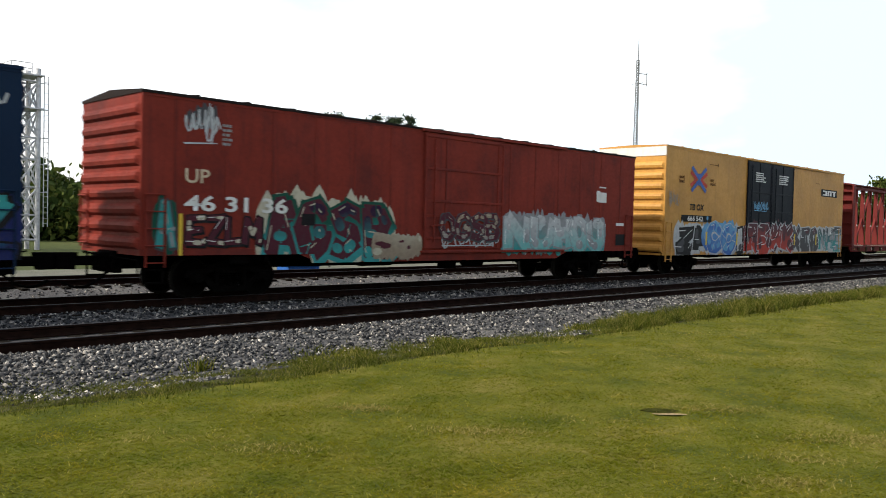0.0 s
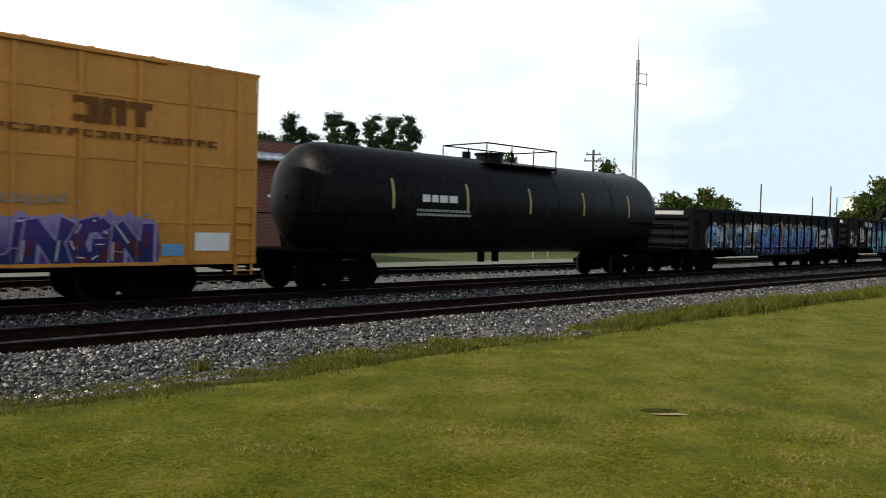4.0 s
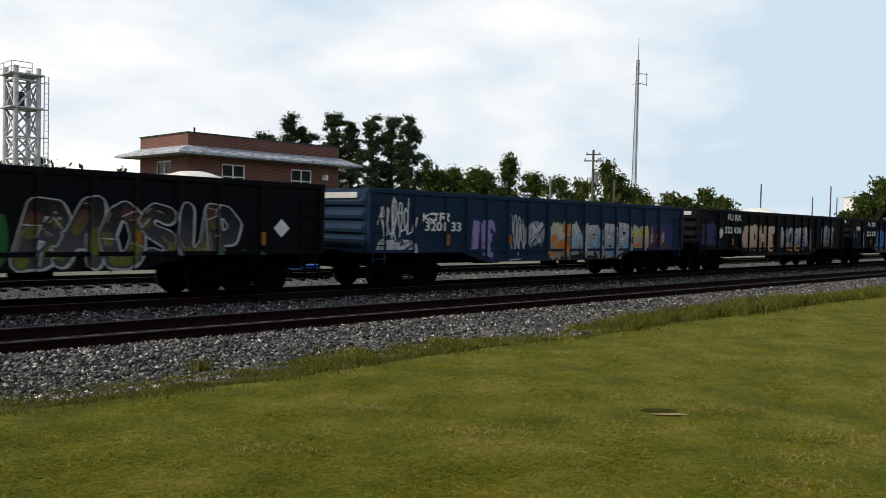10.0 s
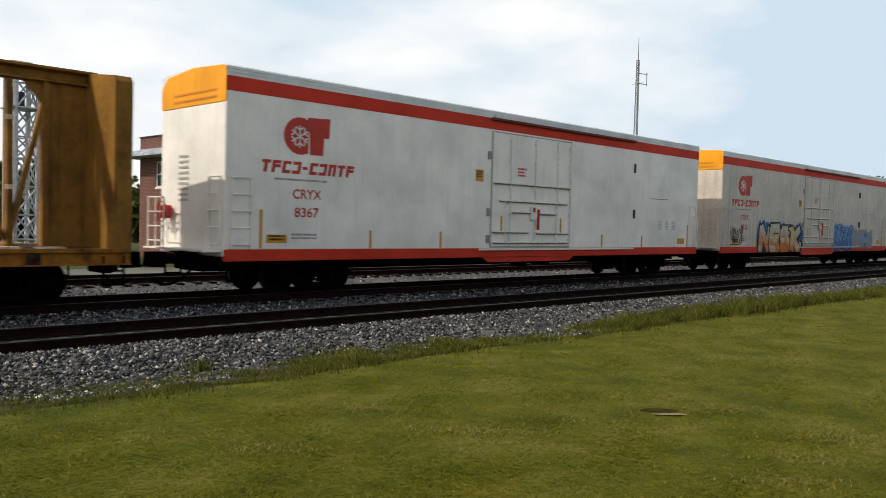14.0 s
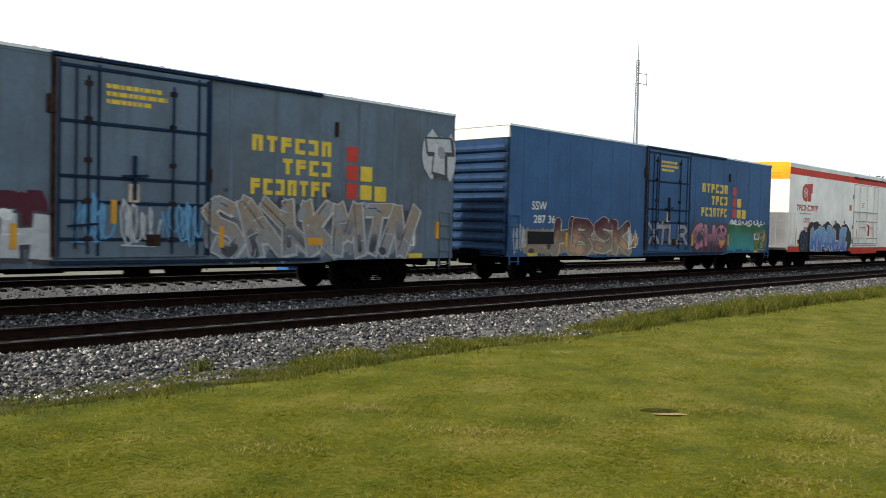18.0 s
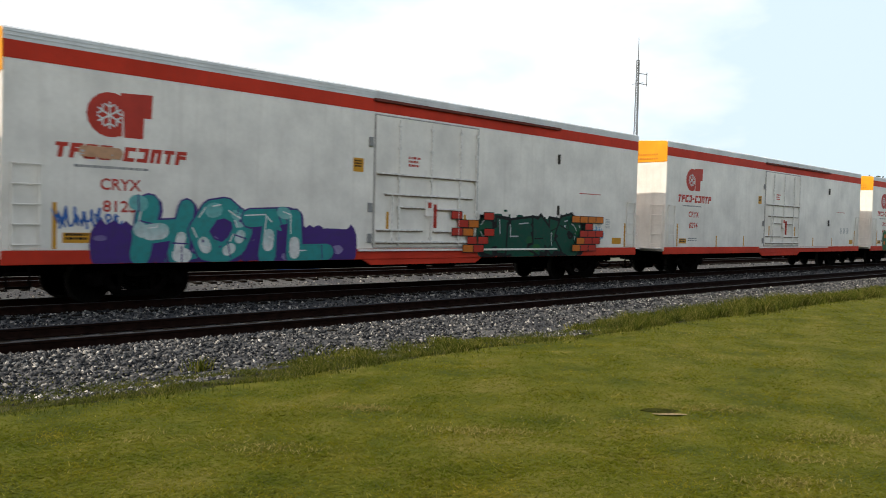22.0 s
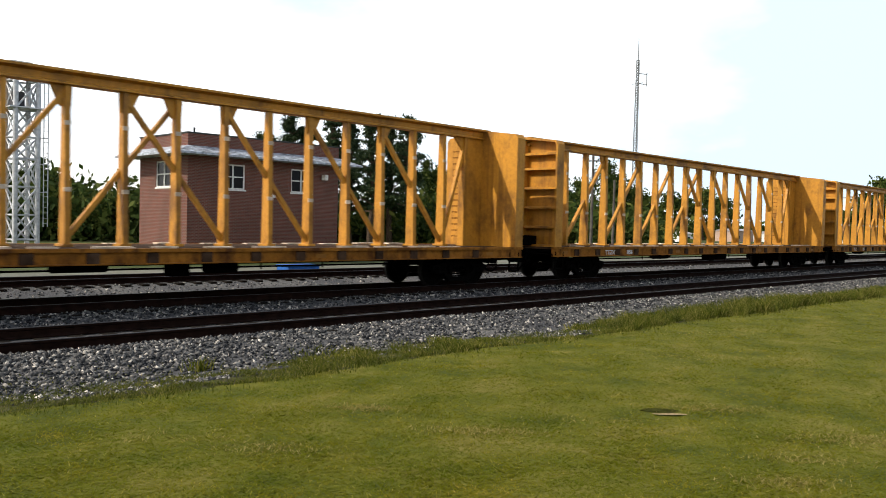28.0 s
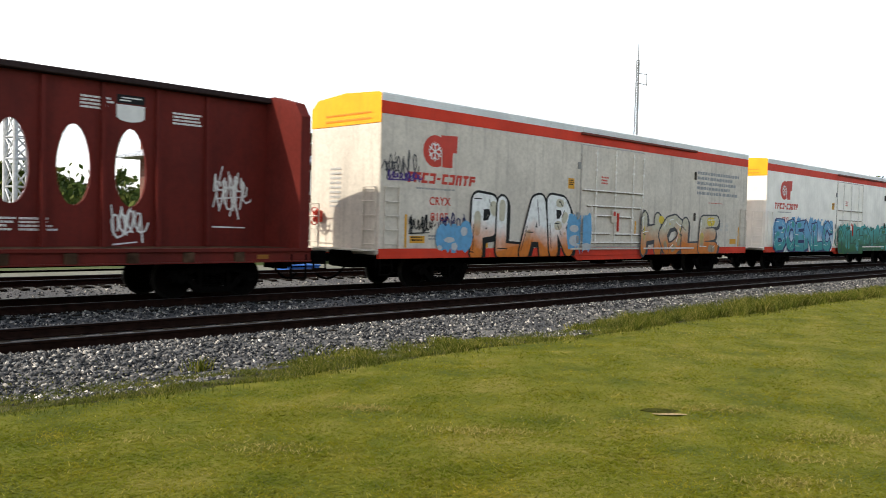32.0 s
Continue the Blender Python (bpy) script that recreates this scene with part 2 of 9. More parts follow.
    def turn(self, profile, axis_y=True, n=20, cx=0.0, cz=0.0, mat=0):
        """A profile of (y, radius) spun about the y axis through (cx, cz)."""
        k = len(profile)
        vs = [(cx + r * math.cos(2 * math.pi * i / n), y, cz + r * math.sin(2 * math.pi * i / n)) for i in range(n) for y, r in profile]
        fs = [(i * k + j, i * k + j + 1, ((i + 1) % n) * k + j + 1, ((i + 1) % n) * k + j) for i in range(n) for j in range(k - 1)]
        return self.add(vs, fs, mat)

    def weld(self):
        """Joins points that lie on one another."""
        seen, to = {}, []
        vs = []
        for v in self.v:
            key = tuple(round(q, 4) for q in v)
            if key not in seen:
                seen[key] = len(vs)
                vs.append(v)
            to.append(seen[key])
        self.v, self.f = vs, [tuple(to[i] for i in f) for f in self.f]
        return self

    def data(self, name, mats, smooth=False):
        me = bpy.data.meshes.new(name)
        me.from_pydata(self.v, [], self.f)
        for q in mats:
            me.materials.append(q)
        if len(mats) > 1:
            me.polygons.foreach_set("material_index", self.m)
        if smooth:
            me.polygons.foreach_set("use_smooth", [True] * len(self.f))
        me.validate()
        me.update()
        return me


def part(name, mesh, material, parent=None, label="", smooth=False):
    """Links a Mesh as one object, under a thing or a part."""
    mats = material if isinstance(material, (list, tuple)) else [material]
    ob = new(name, mesh.data(name, mats, smooth) if isinstance(mesh, Mesh) else mesh)
    ob.parent = parent
    if label:
        ob["label"] = label
    return ob


def np_mesh(name, verts, faces, mat):
    """A mesh from numpy arrays of equal-sided faces."""
    me = bpy.data.meshes.new(name)
    k = faces.shape[1]
    me.vertices.add(len(verts))
    me.vertices.foreach_set("co", verts.astype(np.float32).ravel())
    me.loops.add(faces.size)
    me.loops.foreach_set("vertex_index", faces.astype(np.int32).ravel())
    me.polygons.add(len(faces))
    me.polygons.foreach_set("loop_start", np.arange(0, faces.size, k, dtype=np.int32))
    me.materials.append(mat)
    me.update(calc_edges=True)
    return me


def thing(name, label, category, group="", kind=""):
    return tagged(new(name), label, category, group, kind)


# ---- the ground ----
def height(y):
    """The fall of the land across the tracks."""
    pts = [(-400, -0.2), (7.5, -0.25), (9.2, -0.30), (10.7, -0.40), (11.9, -0.20), (12.3, -0.166), (12.42, -0.20), (14.3, -0.20), (14.6, -0.22), (15.3, -0.27), (16.6, -0.22),
           (16.8, -0.2), (19.2, -0.20), (19.6, -0.25), (21.0, -0.38), (22.4, -0.30), (23.2, -0.2), (25.3, -0.2), (26.2, -0.42), (4000, -0.45)]
    return float(np.interp(y, [p[0] for p in pts], [p[1] for p in pts]))


def sheet(name, ys, x0, x1, mat, lift=0.0, edge=0.0, nx=2):
    m = Mesh()
    xs = np.linspace(x0, x1, nx)
    rng = random.Random(name)
    vs, fs = [], []
    for x in xs:
        for j, y in enumerate(ys):
            d = rng.uniform(-edge, edge) if (edge and j == 0) else 0
            vs.append((x, y + d, height(y) + lift))
    k = len(ys)
    for i in range(nx - 1):
        for j in range(k - 1):
            fs.append((i * k + j, (i + 1) * k + j, (i + 1) * k + j + 1, i * k + j + 1))
    m.add(vs, fs)
    return m


def build_ground():
    m = Mesh()
    m.add([(-4000, -4000, -0.6), (4000, -4000, -0.6), (4000, 4000, -0.6), (-4000, 4000, -0.6)], [(0, 1, 2, 3)])
    g = part("ground", m, M_GROUND)
    tagged(g, "flat green field that reaches the horizon", "ground", kind="structure")
    lawn = part("lawn", sheet("lawn", [-400, -60, -5, 0, 3, 5, 7, 7.5, 8.4, 9.2, 9.9, 10.2], -700, 900, M_LAWN), M_LAWN)
    tagged(lawn, "mown green lawn with dry yellowish patches", "lawn", kind="structure")
    bal = part("ballast_bed", sheet("bal", [9.95, 10.3, 10.7, 11.9, 12.3, 12.42, 14.3, 14.6, 15.3, 16.6, 16.8, 19.2, 19.6, 21.0, 22.4, 23.2, 25.3, 26.2], -800, 1000, M_BALLAST, 0.012, 0.2, 1500), M_BALLAST)
    tagged(bal, "grey crushed stone track bed under three tracks", "track bed", kind="structure")
    yard = part("service_road", sheet("yard", [26.1, 26.6, 33.0, 34.0], -400, 900, M_YARD, 0.02), M_YARD)
    tagged(yard, "pale gravel service road beyond the tracks", "road", kind="structure")
    rim = Mesh()
    rng = random.Random(23)
    vs, fs = [], []
    for i in range(170):
        x = 0.8 + 0.2 * i
        ya, yb = 9.18 + 0.10 * math.sin(x * 0.8) + rng.uniform(-0.14, 0.14), 10.62 + 0.12 * math.sin(x * 1.7) + rng.uniform(-0.22, 0.22)
        vs += [(x, ya + (yb - ya) * k / 5, height(ya + (yb - ya) * k / 5) + (-0.02, 0.005, 0.019, 0.019, 0.019, 0.004)[k]) for k in range(6)]
    for i in range(169):
        fs += [(i * 6 + k, i * 6 + 6 + k, i * 6 + 7 + k, i * 6 + 1 + k) for k in range(5)]
    earth = ground_mat("verge_earth", [(0.36, (0.022, 0.021, 0.011)), (0.47, (0.060, 0.055, 0.022)), (0.56, (0.062, 0.070, 0.011)), (0.7, (0.11, 0.10, 0.06))], 2.6, 26.0, 0.6, 0.03)
    tagged(part("verge", rim.add(vs, fs), earth), "bare brown earth, grit and moss between the lawn and the stones", "verge", kind="structure")
    # added behind the standpoint, out of view: holds low sky light off the train
    wall = part("backdrop", Mesh().box(-160, 200, -19, -18, -0.6, 6.5), M_GROUND)
    tagged(wall, "plain dark green wall, added out of view against low sky light", "backdrop", kind="structure")
    grass = part("far_meadow", sheet("meadow", [33.9, 60, 400], -400, 900, M_GROUND, 0.012), M_GROUND)
    tagged(grass, "rough green grass behind the service road", "grass", kind="structure")


# stony gaps in the weedy verge: x, y, half length, half width
GAPS = ((13.3, 9.85, 0.75, 0.28), (3.85, 9.9, 0.45, 0.14), (4.5, 9.85, 0.35, 0.1), (5.5, 9.92, 0.55, 0.13))


def scatter_stones():
    rng = np.random.default_rng(3)
    n = 52000
    u = rng.random(n)
    x = 2.5 + 75 * u ** 1.9
    y = np.where(rng.random(n) < 0.55, rng.uniform(10.05, 12.38, n), np.where(rng.random(n) < 0.72, rng.uniform(14.5, 17.2, n), rng.uniform(19.3, 23.4, n)))
    bare = (y < 10.8) & (rng.random(n) < 0.5)
    x, y = x[~bare], y[~bare]
    ex, ey = [x], [y]
    for gx, gy, rx, ry in GAPS:
        k = int(900 * rx)
        ex.append(rng.normal(gx, rx * 0.6, k)), ey.append(rng.normal(gy, ry * 0.6, k))
    x, y = np.concatenate(ex), np.concatenate(ey)
    n = len(x)
    zs = np.interp(y, [7.5, 9.2, 10.3, 10.7, 11.9, 12.3, 12.42, 14.3, 14.6, 15.3, 16.6, 16.8, 19.2, 19.6, 21.0, 22.4, 23.2], [-0.27, -0.31, -0.385, -0.40, -0.20, -0.166, -0.20, -0.20, -0.22, -0.27, -0.22, -0.2, -0.2, -0.25, -0.38, -0.30, -0.2]) + 0.02
    base = np.array([(1, 0, 0), (0, 1, 0), (-1, 0, 0), (0, -1, 0), (0, 0, 1), (0, 0, -1)], float)
    r = rng.uniform(0.014, 0.040, n) * np.where(y > 14, 1.15, 1.0)
    v = base[None] * (r[:, None] * rng.uniform(0.6, 1.4, (n, 6)))[:, :, None] + rng.normal(0, 0.3, (n, 6, 3)) * r[:, None, None]
    a = rng.uniform(0, 6.28, n)
    ca, sa = np.cos(a)[:, None], np.sin(a)[:, None]
    vx, vy = v[:, :, 0] * ca - v[:, :, 1] * sa, v[:, :, 0] * sa + v[:, :, 1] * ca
    V = np.stack([vx + x[:, None], vy + y[:, None], v[:, :, 2] * 0.8 + zs[:, None]], 2).reshape(-1, 3)
    f = np.array([(0, 1, 4), (1, 2, 4), (2, 3, 4), (3, 0, 4), (1, 0, 5), (2, 1, 5), (3, 2, 5), (0, 3, 5)])
    F = (f[None] + 6 * np.arange(n)[:, None, None]).reshape(-1, 3)
    tagged(new("ballast_stones", np_mesh("ballast_stones", V, F, M_STONE)), "loose grey crushed stones along the tracks", "gravel", kind="stuff")


def blades(name, x, y, h, w, lean, seed, mat, label, category):
    """Grass blades: one thin bent triangle pair each."""
    rng = np.random.default_rng(seed)
    n = len(x)
    z = np.interp(y, [-400, 7.5, 9.2, 10.7, 11.9, 12.3], [-0.2, -0.25, -0.30, -0.40, -0.20, -0.166])
    a = rng.uniform(0, 6.28, n)
    dx, dy = np.cos(a) * w, np.sin(a) * w
    b = rng.uniform(0, 6.28, n)
    lx, ly = np.cos(b) * lean * h, np.sin(b) * lean * h
    V = np.stack([np.stack([x - dx, y - dy, z], 1), np.stack([x + dx, y + dy, z], 1),
                  np.stack([x + lx * 0.4 + dx * 0.6, y + ly * 0.4 + dy * 0.6, z + h * 0.6], 1), np.stack([x + lx * 0.4 - dx * 0.6, y + ly * 0.4 - dy * 0.6, z + h * 0.6], 1),
                  np.stack([x + lx, y + ly, z + h * 0.95], 1)], 1).reshape(-1, 3)
    k = 5 * np.arange(n)[:, None, None]
    F = (np.array([(0, 1, 2), (0, 2, 3), (3, 2, 4)])[None] + k).reshape(-1, 3)
    tagged(new(name, np_mesh(name, V, F, mat)), label, category, kind="stuff")


def build_grass():
    rng = np.random.default_rng(11)
    n = 420000
    d = 5.0 + 45 * rng.random(n) ** 2.1
    ang = radians(44.94) + radians(33) * (2 * rng.random(n) - 1)
    x, y = d * np.cos(ang), d * np.sin(ang)
    keep = (y < 9.20 + np.clip((x - 8) * 0.03, -0.08, 0.3) + 0.10 * np.sin(x * 0.8) + 0.08 * np.sin(x * 4.1) + 0.26 * rng.normal(0, 1, n)) & (((x - 8.36) * 0.73 - (y - 4.74) * 0.68) ** 2 / 0.075 + ((x - 8.36) * 0.68 + (y - 4.74) * 0.73) ** 2 / 0.035 > 0.55)
    x, y, d = x[keep], y[keep], d[keep]
    # thinner turf all round the standpoint
    k = 90000
    e, a = 16 * np.sqrt(rng.random(k)), 2 * math.pi * rng.random(k)
    ex, ey = e * np.cos(a), e * np.sin(a)
    out = (ey < 9.2) & ((e < 5.0) | (np.abs(np.degrees(a) - 44.94) > 33))
    x, y, d = np.concatenate([x, ex[out]]), np.concatenate([y, ey[out]]), np.concatenate([d, 6.0 + 0 * e[out]])
    m = len(x)
    # the mower left it longer in tufts and thinner between
    tuft = 0.5 + 0.25 * np.sin(x * 3.1 + 1.3 * np.sin(y * 2.3)) + 0.25 * np.sin(y * 4.7 + 1.7 * np.sin(x * 1.9 + 2.0))
    blades("lawn_grass", x, y, rng.uniform(0.008, 0.018, m) * (0.75 + 0.9 * tuft ** 2), 0.0024 + 0.00046 * d, rng.uniform(1.6, 3.8, m), 5, M_GRASS, "short mown green grass with dry tips", "grass")
    # dry, yellowed places in the turf
    xs, ys = [], []
    for cx, cy, along, across, cnt in ((5.83, 7.04, 0.22, 0.10, 500), (6.12, 5.48, 0.34, 0.10, 700), (4.15, 6.27, 0.30, 0.12, 420), (6.81, 2.72, 0.26, 0.11, 650), (8.81, 2.80, 0.40, 0.14, 800), (9.02, 4.42, 0.34, 0.12, 500), (7.66, 2.85, 0.3, 0.09, 320),
                                       (3.72, 7.14, 0.4, 0.16, 220), (7.39, 5.02, 0.3, 0.10, 140), (12.5, 6.4, 0.7, 0.2, 260), (15.5, 7.9, 0.9, 0.25, 260)):
        u, v = rng.normal(0, along, cnt), rng.normal(0, across, cnt)
        xs.append(cx + 0.71 * u + 0.71 * v), ys.append(cy - 0.71 * u + 0.71 * v)
    x, y = np.concatenate(xs), np.concatenate(ys)
    blades("dry_grass", x, y, rng.uniform(0.014, 0.027, len(x)), 0.0028 + 0.00036 * np.hypot(x, y), rng.uniform(1.0, 2.6, len(x)), 7, M_STRAW, "dry yellowed grass lying in the lawn", "grass")
    n = 95000
    x = 2.4 + 60 * rng.random(n) ** 1.45
    tall = np.interp(x, [2.5, 5, 6.5, 8, 10.5, 12, 13.2, 14.2, 15, 18, 22, 27, 32, 60], [0.03, 0.05, 0.09, 0.15, 0.19, 0.08, 0.03, 0.10, 0.24, 0.36, 0.46, 0.36, 0.32, 0.4])
    wide = np.interp(x, [2.5, 6, 11, 13, 15, 24, 28, 60], [1.0, 1.2, 1.5, 0.7, 1.3, 1.7, 1.1, 1.4])
    y = 9.32 + 0.14 * np.sin(x * 0.8) + 0.08 * np.sin(x * 3.7) + wide * rng.random(n) ** 1.15
    clump = np.clip(0.6 + 0.35 * np.sin(x * 2.9 + y * 2.0) * np.sin(y * 4.3 + x * 0.7) + 0.25 * np.sin(x * 6.1 - y * 3.0), 0.1, 1.0)
    gap = np.zeros(n)
    for gx, gy, rx, ry in GAPS:
        gap = np.maximum(gap, np.exp(-((x - gx) / rx) ** 2 - ((y - gy) / ry) ** 2))
    hh = tall * clump * (0.35 + 0.75 * rng.random(n))
    keep = (rng.random(n) < np.interp(x, [3, 9], [0.05, 0.3]) + 0.7 * clump) & (rng.random(n) > gap * 1.3)
    x, y, hh = x[keep], y[keep], hh[keep]
    # low stragglers creep into the mown edge and out among the stones
    k = 44000
    sx = 1.6 + 40 * rng.random(k) ** 1.7
    sy = 9.95 + 0.18 * np.sin(sx * 0.8) + 0.45 * rng.normal(0, 1, k)
    low = (sy > 8.8) & (sy < 11.2) & (np.sin(sx * 3.3 + 2.0 * np.sin(sy * 2.7)) * np.sin(sy * 5.1 + sx) > -0.45)
    sx, sy = sx[low], sy[low]
    x, y, hh = np.concatenate([x, sx]), np.concatenate([y, sy]), np.concatenate([hh, rng.uniform(0.01, 0.07, len(sx))])
    blades("verge_weeds", x, y, hh + 0.015, 0.0026 + 0.0003 * x, rng.uniform(0.3, 1.3, len(x)), 6, M_WEED, "tall unmown weeds along the edge of the stones", "weeds")
    # scattered tufts in the stones, a bushy weed by the near rail, a dark shrub in the verge
    xs, ys, hs = [], [], []
    for cx, cy, r, cnt, ht in ((5.9, 10.80, 0.10, 70, 0.26), (8.2, 10.7, 0.4, 300, 0.14), (4.6, 10.6, 0.6, 260, 0.07), (24.8, 9.7, 0.3, 500, 0.42), (14.5, 10.25, 0.2, 160, 0.2), (15.5, 10.15, 0.2, 160, 0.2), (3.4, 10.5, 0.5, 200, 0.06)):
        xs.append(rng.normal(cx, r, cnt)), ys.append(rng.normal(cy, r * 0.6, cnt)), hs.append(ht * rng.uniform(0.3, 1, cnt))
    x, y, h = np.concatenate(xs), np.concatenate(ys), np.concatenate(hs)
    blades("weed_tufts", x, y, h, 0.011, rng.uniform(0.2, 0.9, len(x)), 8, M_WEED, "weed tufts growing in the track stones", "weeds")
    # the worn hollow in the lawn: a dip painted dark for its shade, pale earth at its front lip
    def dip(cx, cy, rx, ry, z, turn):
        m = Mesh()
        k = 16
        c, w = math.cos(turn), math.sin(turn)
        pts = []
        for i in range(k):
            q = rng.uniform(0.8, 1.15)
            u, v = rx * q * math.cos(2 * math.pi * i / k), ry * q * math.sin(2 * math.pi * i / k)
            pts.append((cx + u * c - v * w, cy + u * w + v * c))
        return m.add([(a, b, z) for a, b in pts] + [(cx, cy, z - 0.006)], [(i, (i + 1) % k, k) for i in range(k)])

    patch = thing("bare_patch", "small worn hollow of bare earth in the lawn", "bare patch", kind="structure")
    part("dark_earth", dip(8.40, 4.80, 0.25, 0.10, -0.243, -0.75), plain("hollow_shade", (0.034, 0.036, 0.010), 1.0, var=0.6, scale=14, spec=0.0), patch)
    part("pale_earth", dip(8.28, 4.60, 0.19, 0.05, -0.231, -0.75), plain("bare_earth", (0.27, 0.20, 0.10), 0.95, var=0.5, scale=30), patch)


# ---- the tracks ----
RAIL_Y = {"near_track": 13.21, "train_track": 17.97, "siding_track": 24.25}


def rail_mesh(x0, x1, joint=False):
    m = Mesh()
    web = [(-0.070, -0.172), (0.070, -0.172), (0.070, -0.160), (0.018, -0.142), (0.010, -0.12), (0.010, -0.055), (0.034, -0.04), (0.036, -0.008), (-0.036, -0.008), (-0.034, -0.04), (-0.010, -0.055), (-0.010, -0.12), (-0.018, -0.142), (-0.070, -0.160)]
    m.run(web, x0, x1)
    m.run([(-0.035, -0.008), (0.035, -0.008), (0.028, 0.0), (-0.028, 0.0)], x0, x1, mat=1)
    if joint:
        for k in range(5):
            xc = 4 + 11.9 * k
            m.box(xc - 0.3, xc + 0.3, -0.035, -0.012, -0.145, -0.05)
    return m


def build_tracks():
    tie = Mesh().box(-0.11, 0.11, -1.3, 1.3, -0.34, -0.172, 0.012)
    tie_me = tie.data("tie", [M_TIE])
    plate = Mesh().box(-0.10, 0.10, -0.17, 0.17, -0.172, -0.160, 0.003)
    plate_me = plate.data("tie_plate", [M_RAIL])
    for name, yc in RAIL_Y.items():
        t = thing(name, "straight railway track with rusty steel rails on dark timber ties" if name != "train_track" else "straight railway track that carries the freight train", "railway track", kind="structure")
        t.location = (0, yc, 0.012 if name == "siding_track" else 0.0)
        for side in (-1, 1):
            r = part("rail", rail_mesh(-800, 1000, True), [M_RAIL, M_RAILTOP], t, "rusty steel rail with a worn bright head")
            r.location = (0, side * 0.7525, 0)
        lo, hi = {"near_track": (1.5, 62), "train_track": (2.5, 58), "siding_track": (5, 60)}[name]
        far = Mesh()
        x = -20.0
        while x < 260:
            j = random.uniform(-0.02, 0.02)
            if lo < x < hi:
                o = new("tie", tie_me)
                o.parent, o.location = t, (x + j, random.uniform(-0.03, 0.03), 0)
                o.rotation_euler.z = random.uniform(-0.02, 0.02)
            else:
                far.box(x - 0.11, x + 0.11, -1.3, 1.3, -0.34, -0.172)
            x += 0.55
        o = part("far_ties", far, M_TIE, t)
        o["kind"] = "stuff"


build_ground()
scatter_stones()
build_grass()
build_tracks()


# ---- freight cars: shared parts ----
W2 = 1.53                 # half the width of a car
LINE_Y = 17.97            # the track that carries the train
WHEEL_R = 0.457
MESHES = {}


def shared(key, build, mats, smooth=False):
    if key not in MESHES:
        MESHES[key] = build().data(key, mats, smooth)
    return MESHES[key]


def wheelset_mesh():
    m = Mesh()
    for s in (-1, 1):
        y = s * 0.7525
        m.turn([(y - s * 0.05, 0.10), (y - s * 0.055, 0.20), (y - s * 0.02, 0.27), (y - s * 0.045, 0.38), (y - s * 0.07, 0.42)], n=24)
        m.turn([(y + s * 0.08, 0.10), (y + s * 0.05, 0.20), (y + s * 0.02, 0.27), (y + s * 0.045, 0.38), (y + s * 0.06, 0.44)], n=24)
        m.turn([(y + s * 0.06, 0.44), (y + s * 0.062, 0.452), (y - s * 0.045, 0.457), (y - s * 0.05, 0.482), (y - s * 0.075, 0.478), (y - s * 0.07, 0.42)], n=24, mat=1)
        for k in range(3):
            a = 2 * math.pi * k / 3
            m.tube((0.05 * math.cos(a), y + s * 0.08, 0.05 * math.sin(a)), (0.05 * math.cos(a), s * 1.06, 0.05 * math.sin(a)), 0.022, 6)
    m.tube((0, -1.03, 0), (0, 1.03, 0), 0.085, 12)
    return m


def side_frame_mesh():
    """Cast side frame: arch bar, two pockets for the axle boxes and a spring nest."""
    m = Mesh()
    top = [(-1.18, 0.50), (-1.10, 0.62), (-0.75, 0.66), (-0.42, 0.80), (0.42, 0.80), (0.75, 0.66), (1.10, 0.62), (1.18, 0.50), (1.05, 0.47), (0.72, 0.50), (0.46, 0.62), (-0.46, 0.62), (-0.72, 0.50), (-1.05, 0.47)]
    m.slab(top, -0.09, 0.09)
    m.slab([(-0.80, 0.52), (-0.66, 0.56), (-0.36, 0.26), (0.36, 0.26), (0.66, 0.56), (0.80, 0.52), (0.44, 0.14), (-0.44, 0.14)], -0.09, 0.09)
    for x in (-0.40, 0.31):
        m.box(x, x + 0.09, -0.08, 0.08, 0.24, 0.66)
    for x in (-0.88, 0.88):
        m.box(x - 0.17, x + 0.17, -0.11, 0.09, 0.36, 0.58, 0.02)
        m.tube((x, -0.16, WHEEL_R), (x, 0.0, WHEEL_R), 0.10, 10)
    for x in (-0.2, 0.0, 0.2):
        for k in range(5):
            m.tube((x, 0, 0.28 + k * 0.055), (x, 0, 0.305 + k * 0.055), 0.075, 8)
    m.box(-0.26, 0.26, -0.1, 0.1, 0.555, 0.62)
    return m


def bolster_mesh():
    m = Mesh()
    m.box(-0.19, 0.19, -0.95, 0.95, 0.52, 0.72, 0.03)
    m.tube((0, 0, 0.70), (0, 0, 0.82), 0.2, 14)
    for x in (-0.44, 0.44):
        m.beam((x, -0.75, 0.42), (x, 0.75, 0.42), 0.07, 0.09)
        for y in (-0.76, 0.76):
            m.box(x - 0.03 + (0.02 if x < 0 else -0.02), x + 0.03, y - 0.09, y + 0.09, 0.3, 0.56)
    m.beam((-0.44, 0, 0.42), (0.44, 0, 0.46), 0.05)
    return m


def add_truck(car, x):
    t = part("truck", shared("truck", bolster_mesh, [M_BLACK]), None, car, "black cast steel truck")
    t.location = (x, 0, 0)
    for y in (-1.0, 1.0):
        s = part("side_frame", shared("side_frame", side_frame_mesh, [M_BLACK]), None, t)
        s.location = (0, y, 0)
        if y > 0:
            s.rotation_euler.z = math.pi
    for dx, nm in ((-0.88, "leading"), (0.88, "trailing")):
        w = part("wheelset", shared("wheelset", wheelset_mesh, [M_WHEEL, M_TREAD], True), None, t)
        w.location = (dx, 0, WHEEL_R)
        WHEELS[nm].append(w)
    return t


WHEELS = {"leading": [], "trailing": []}
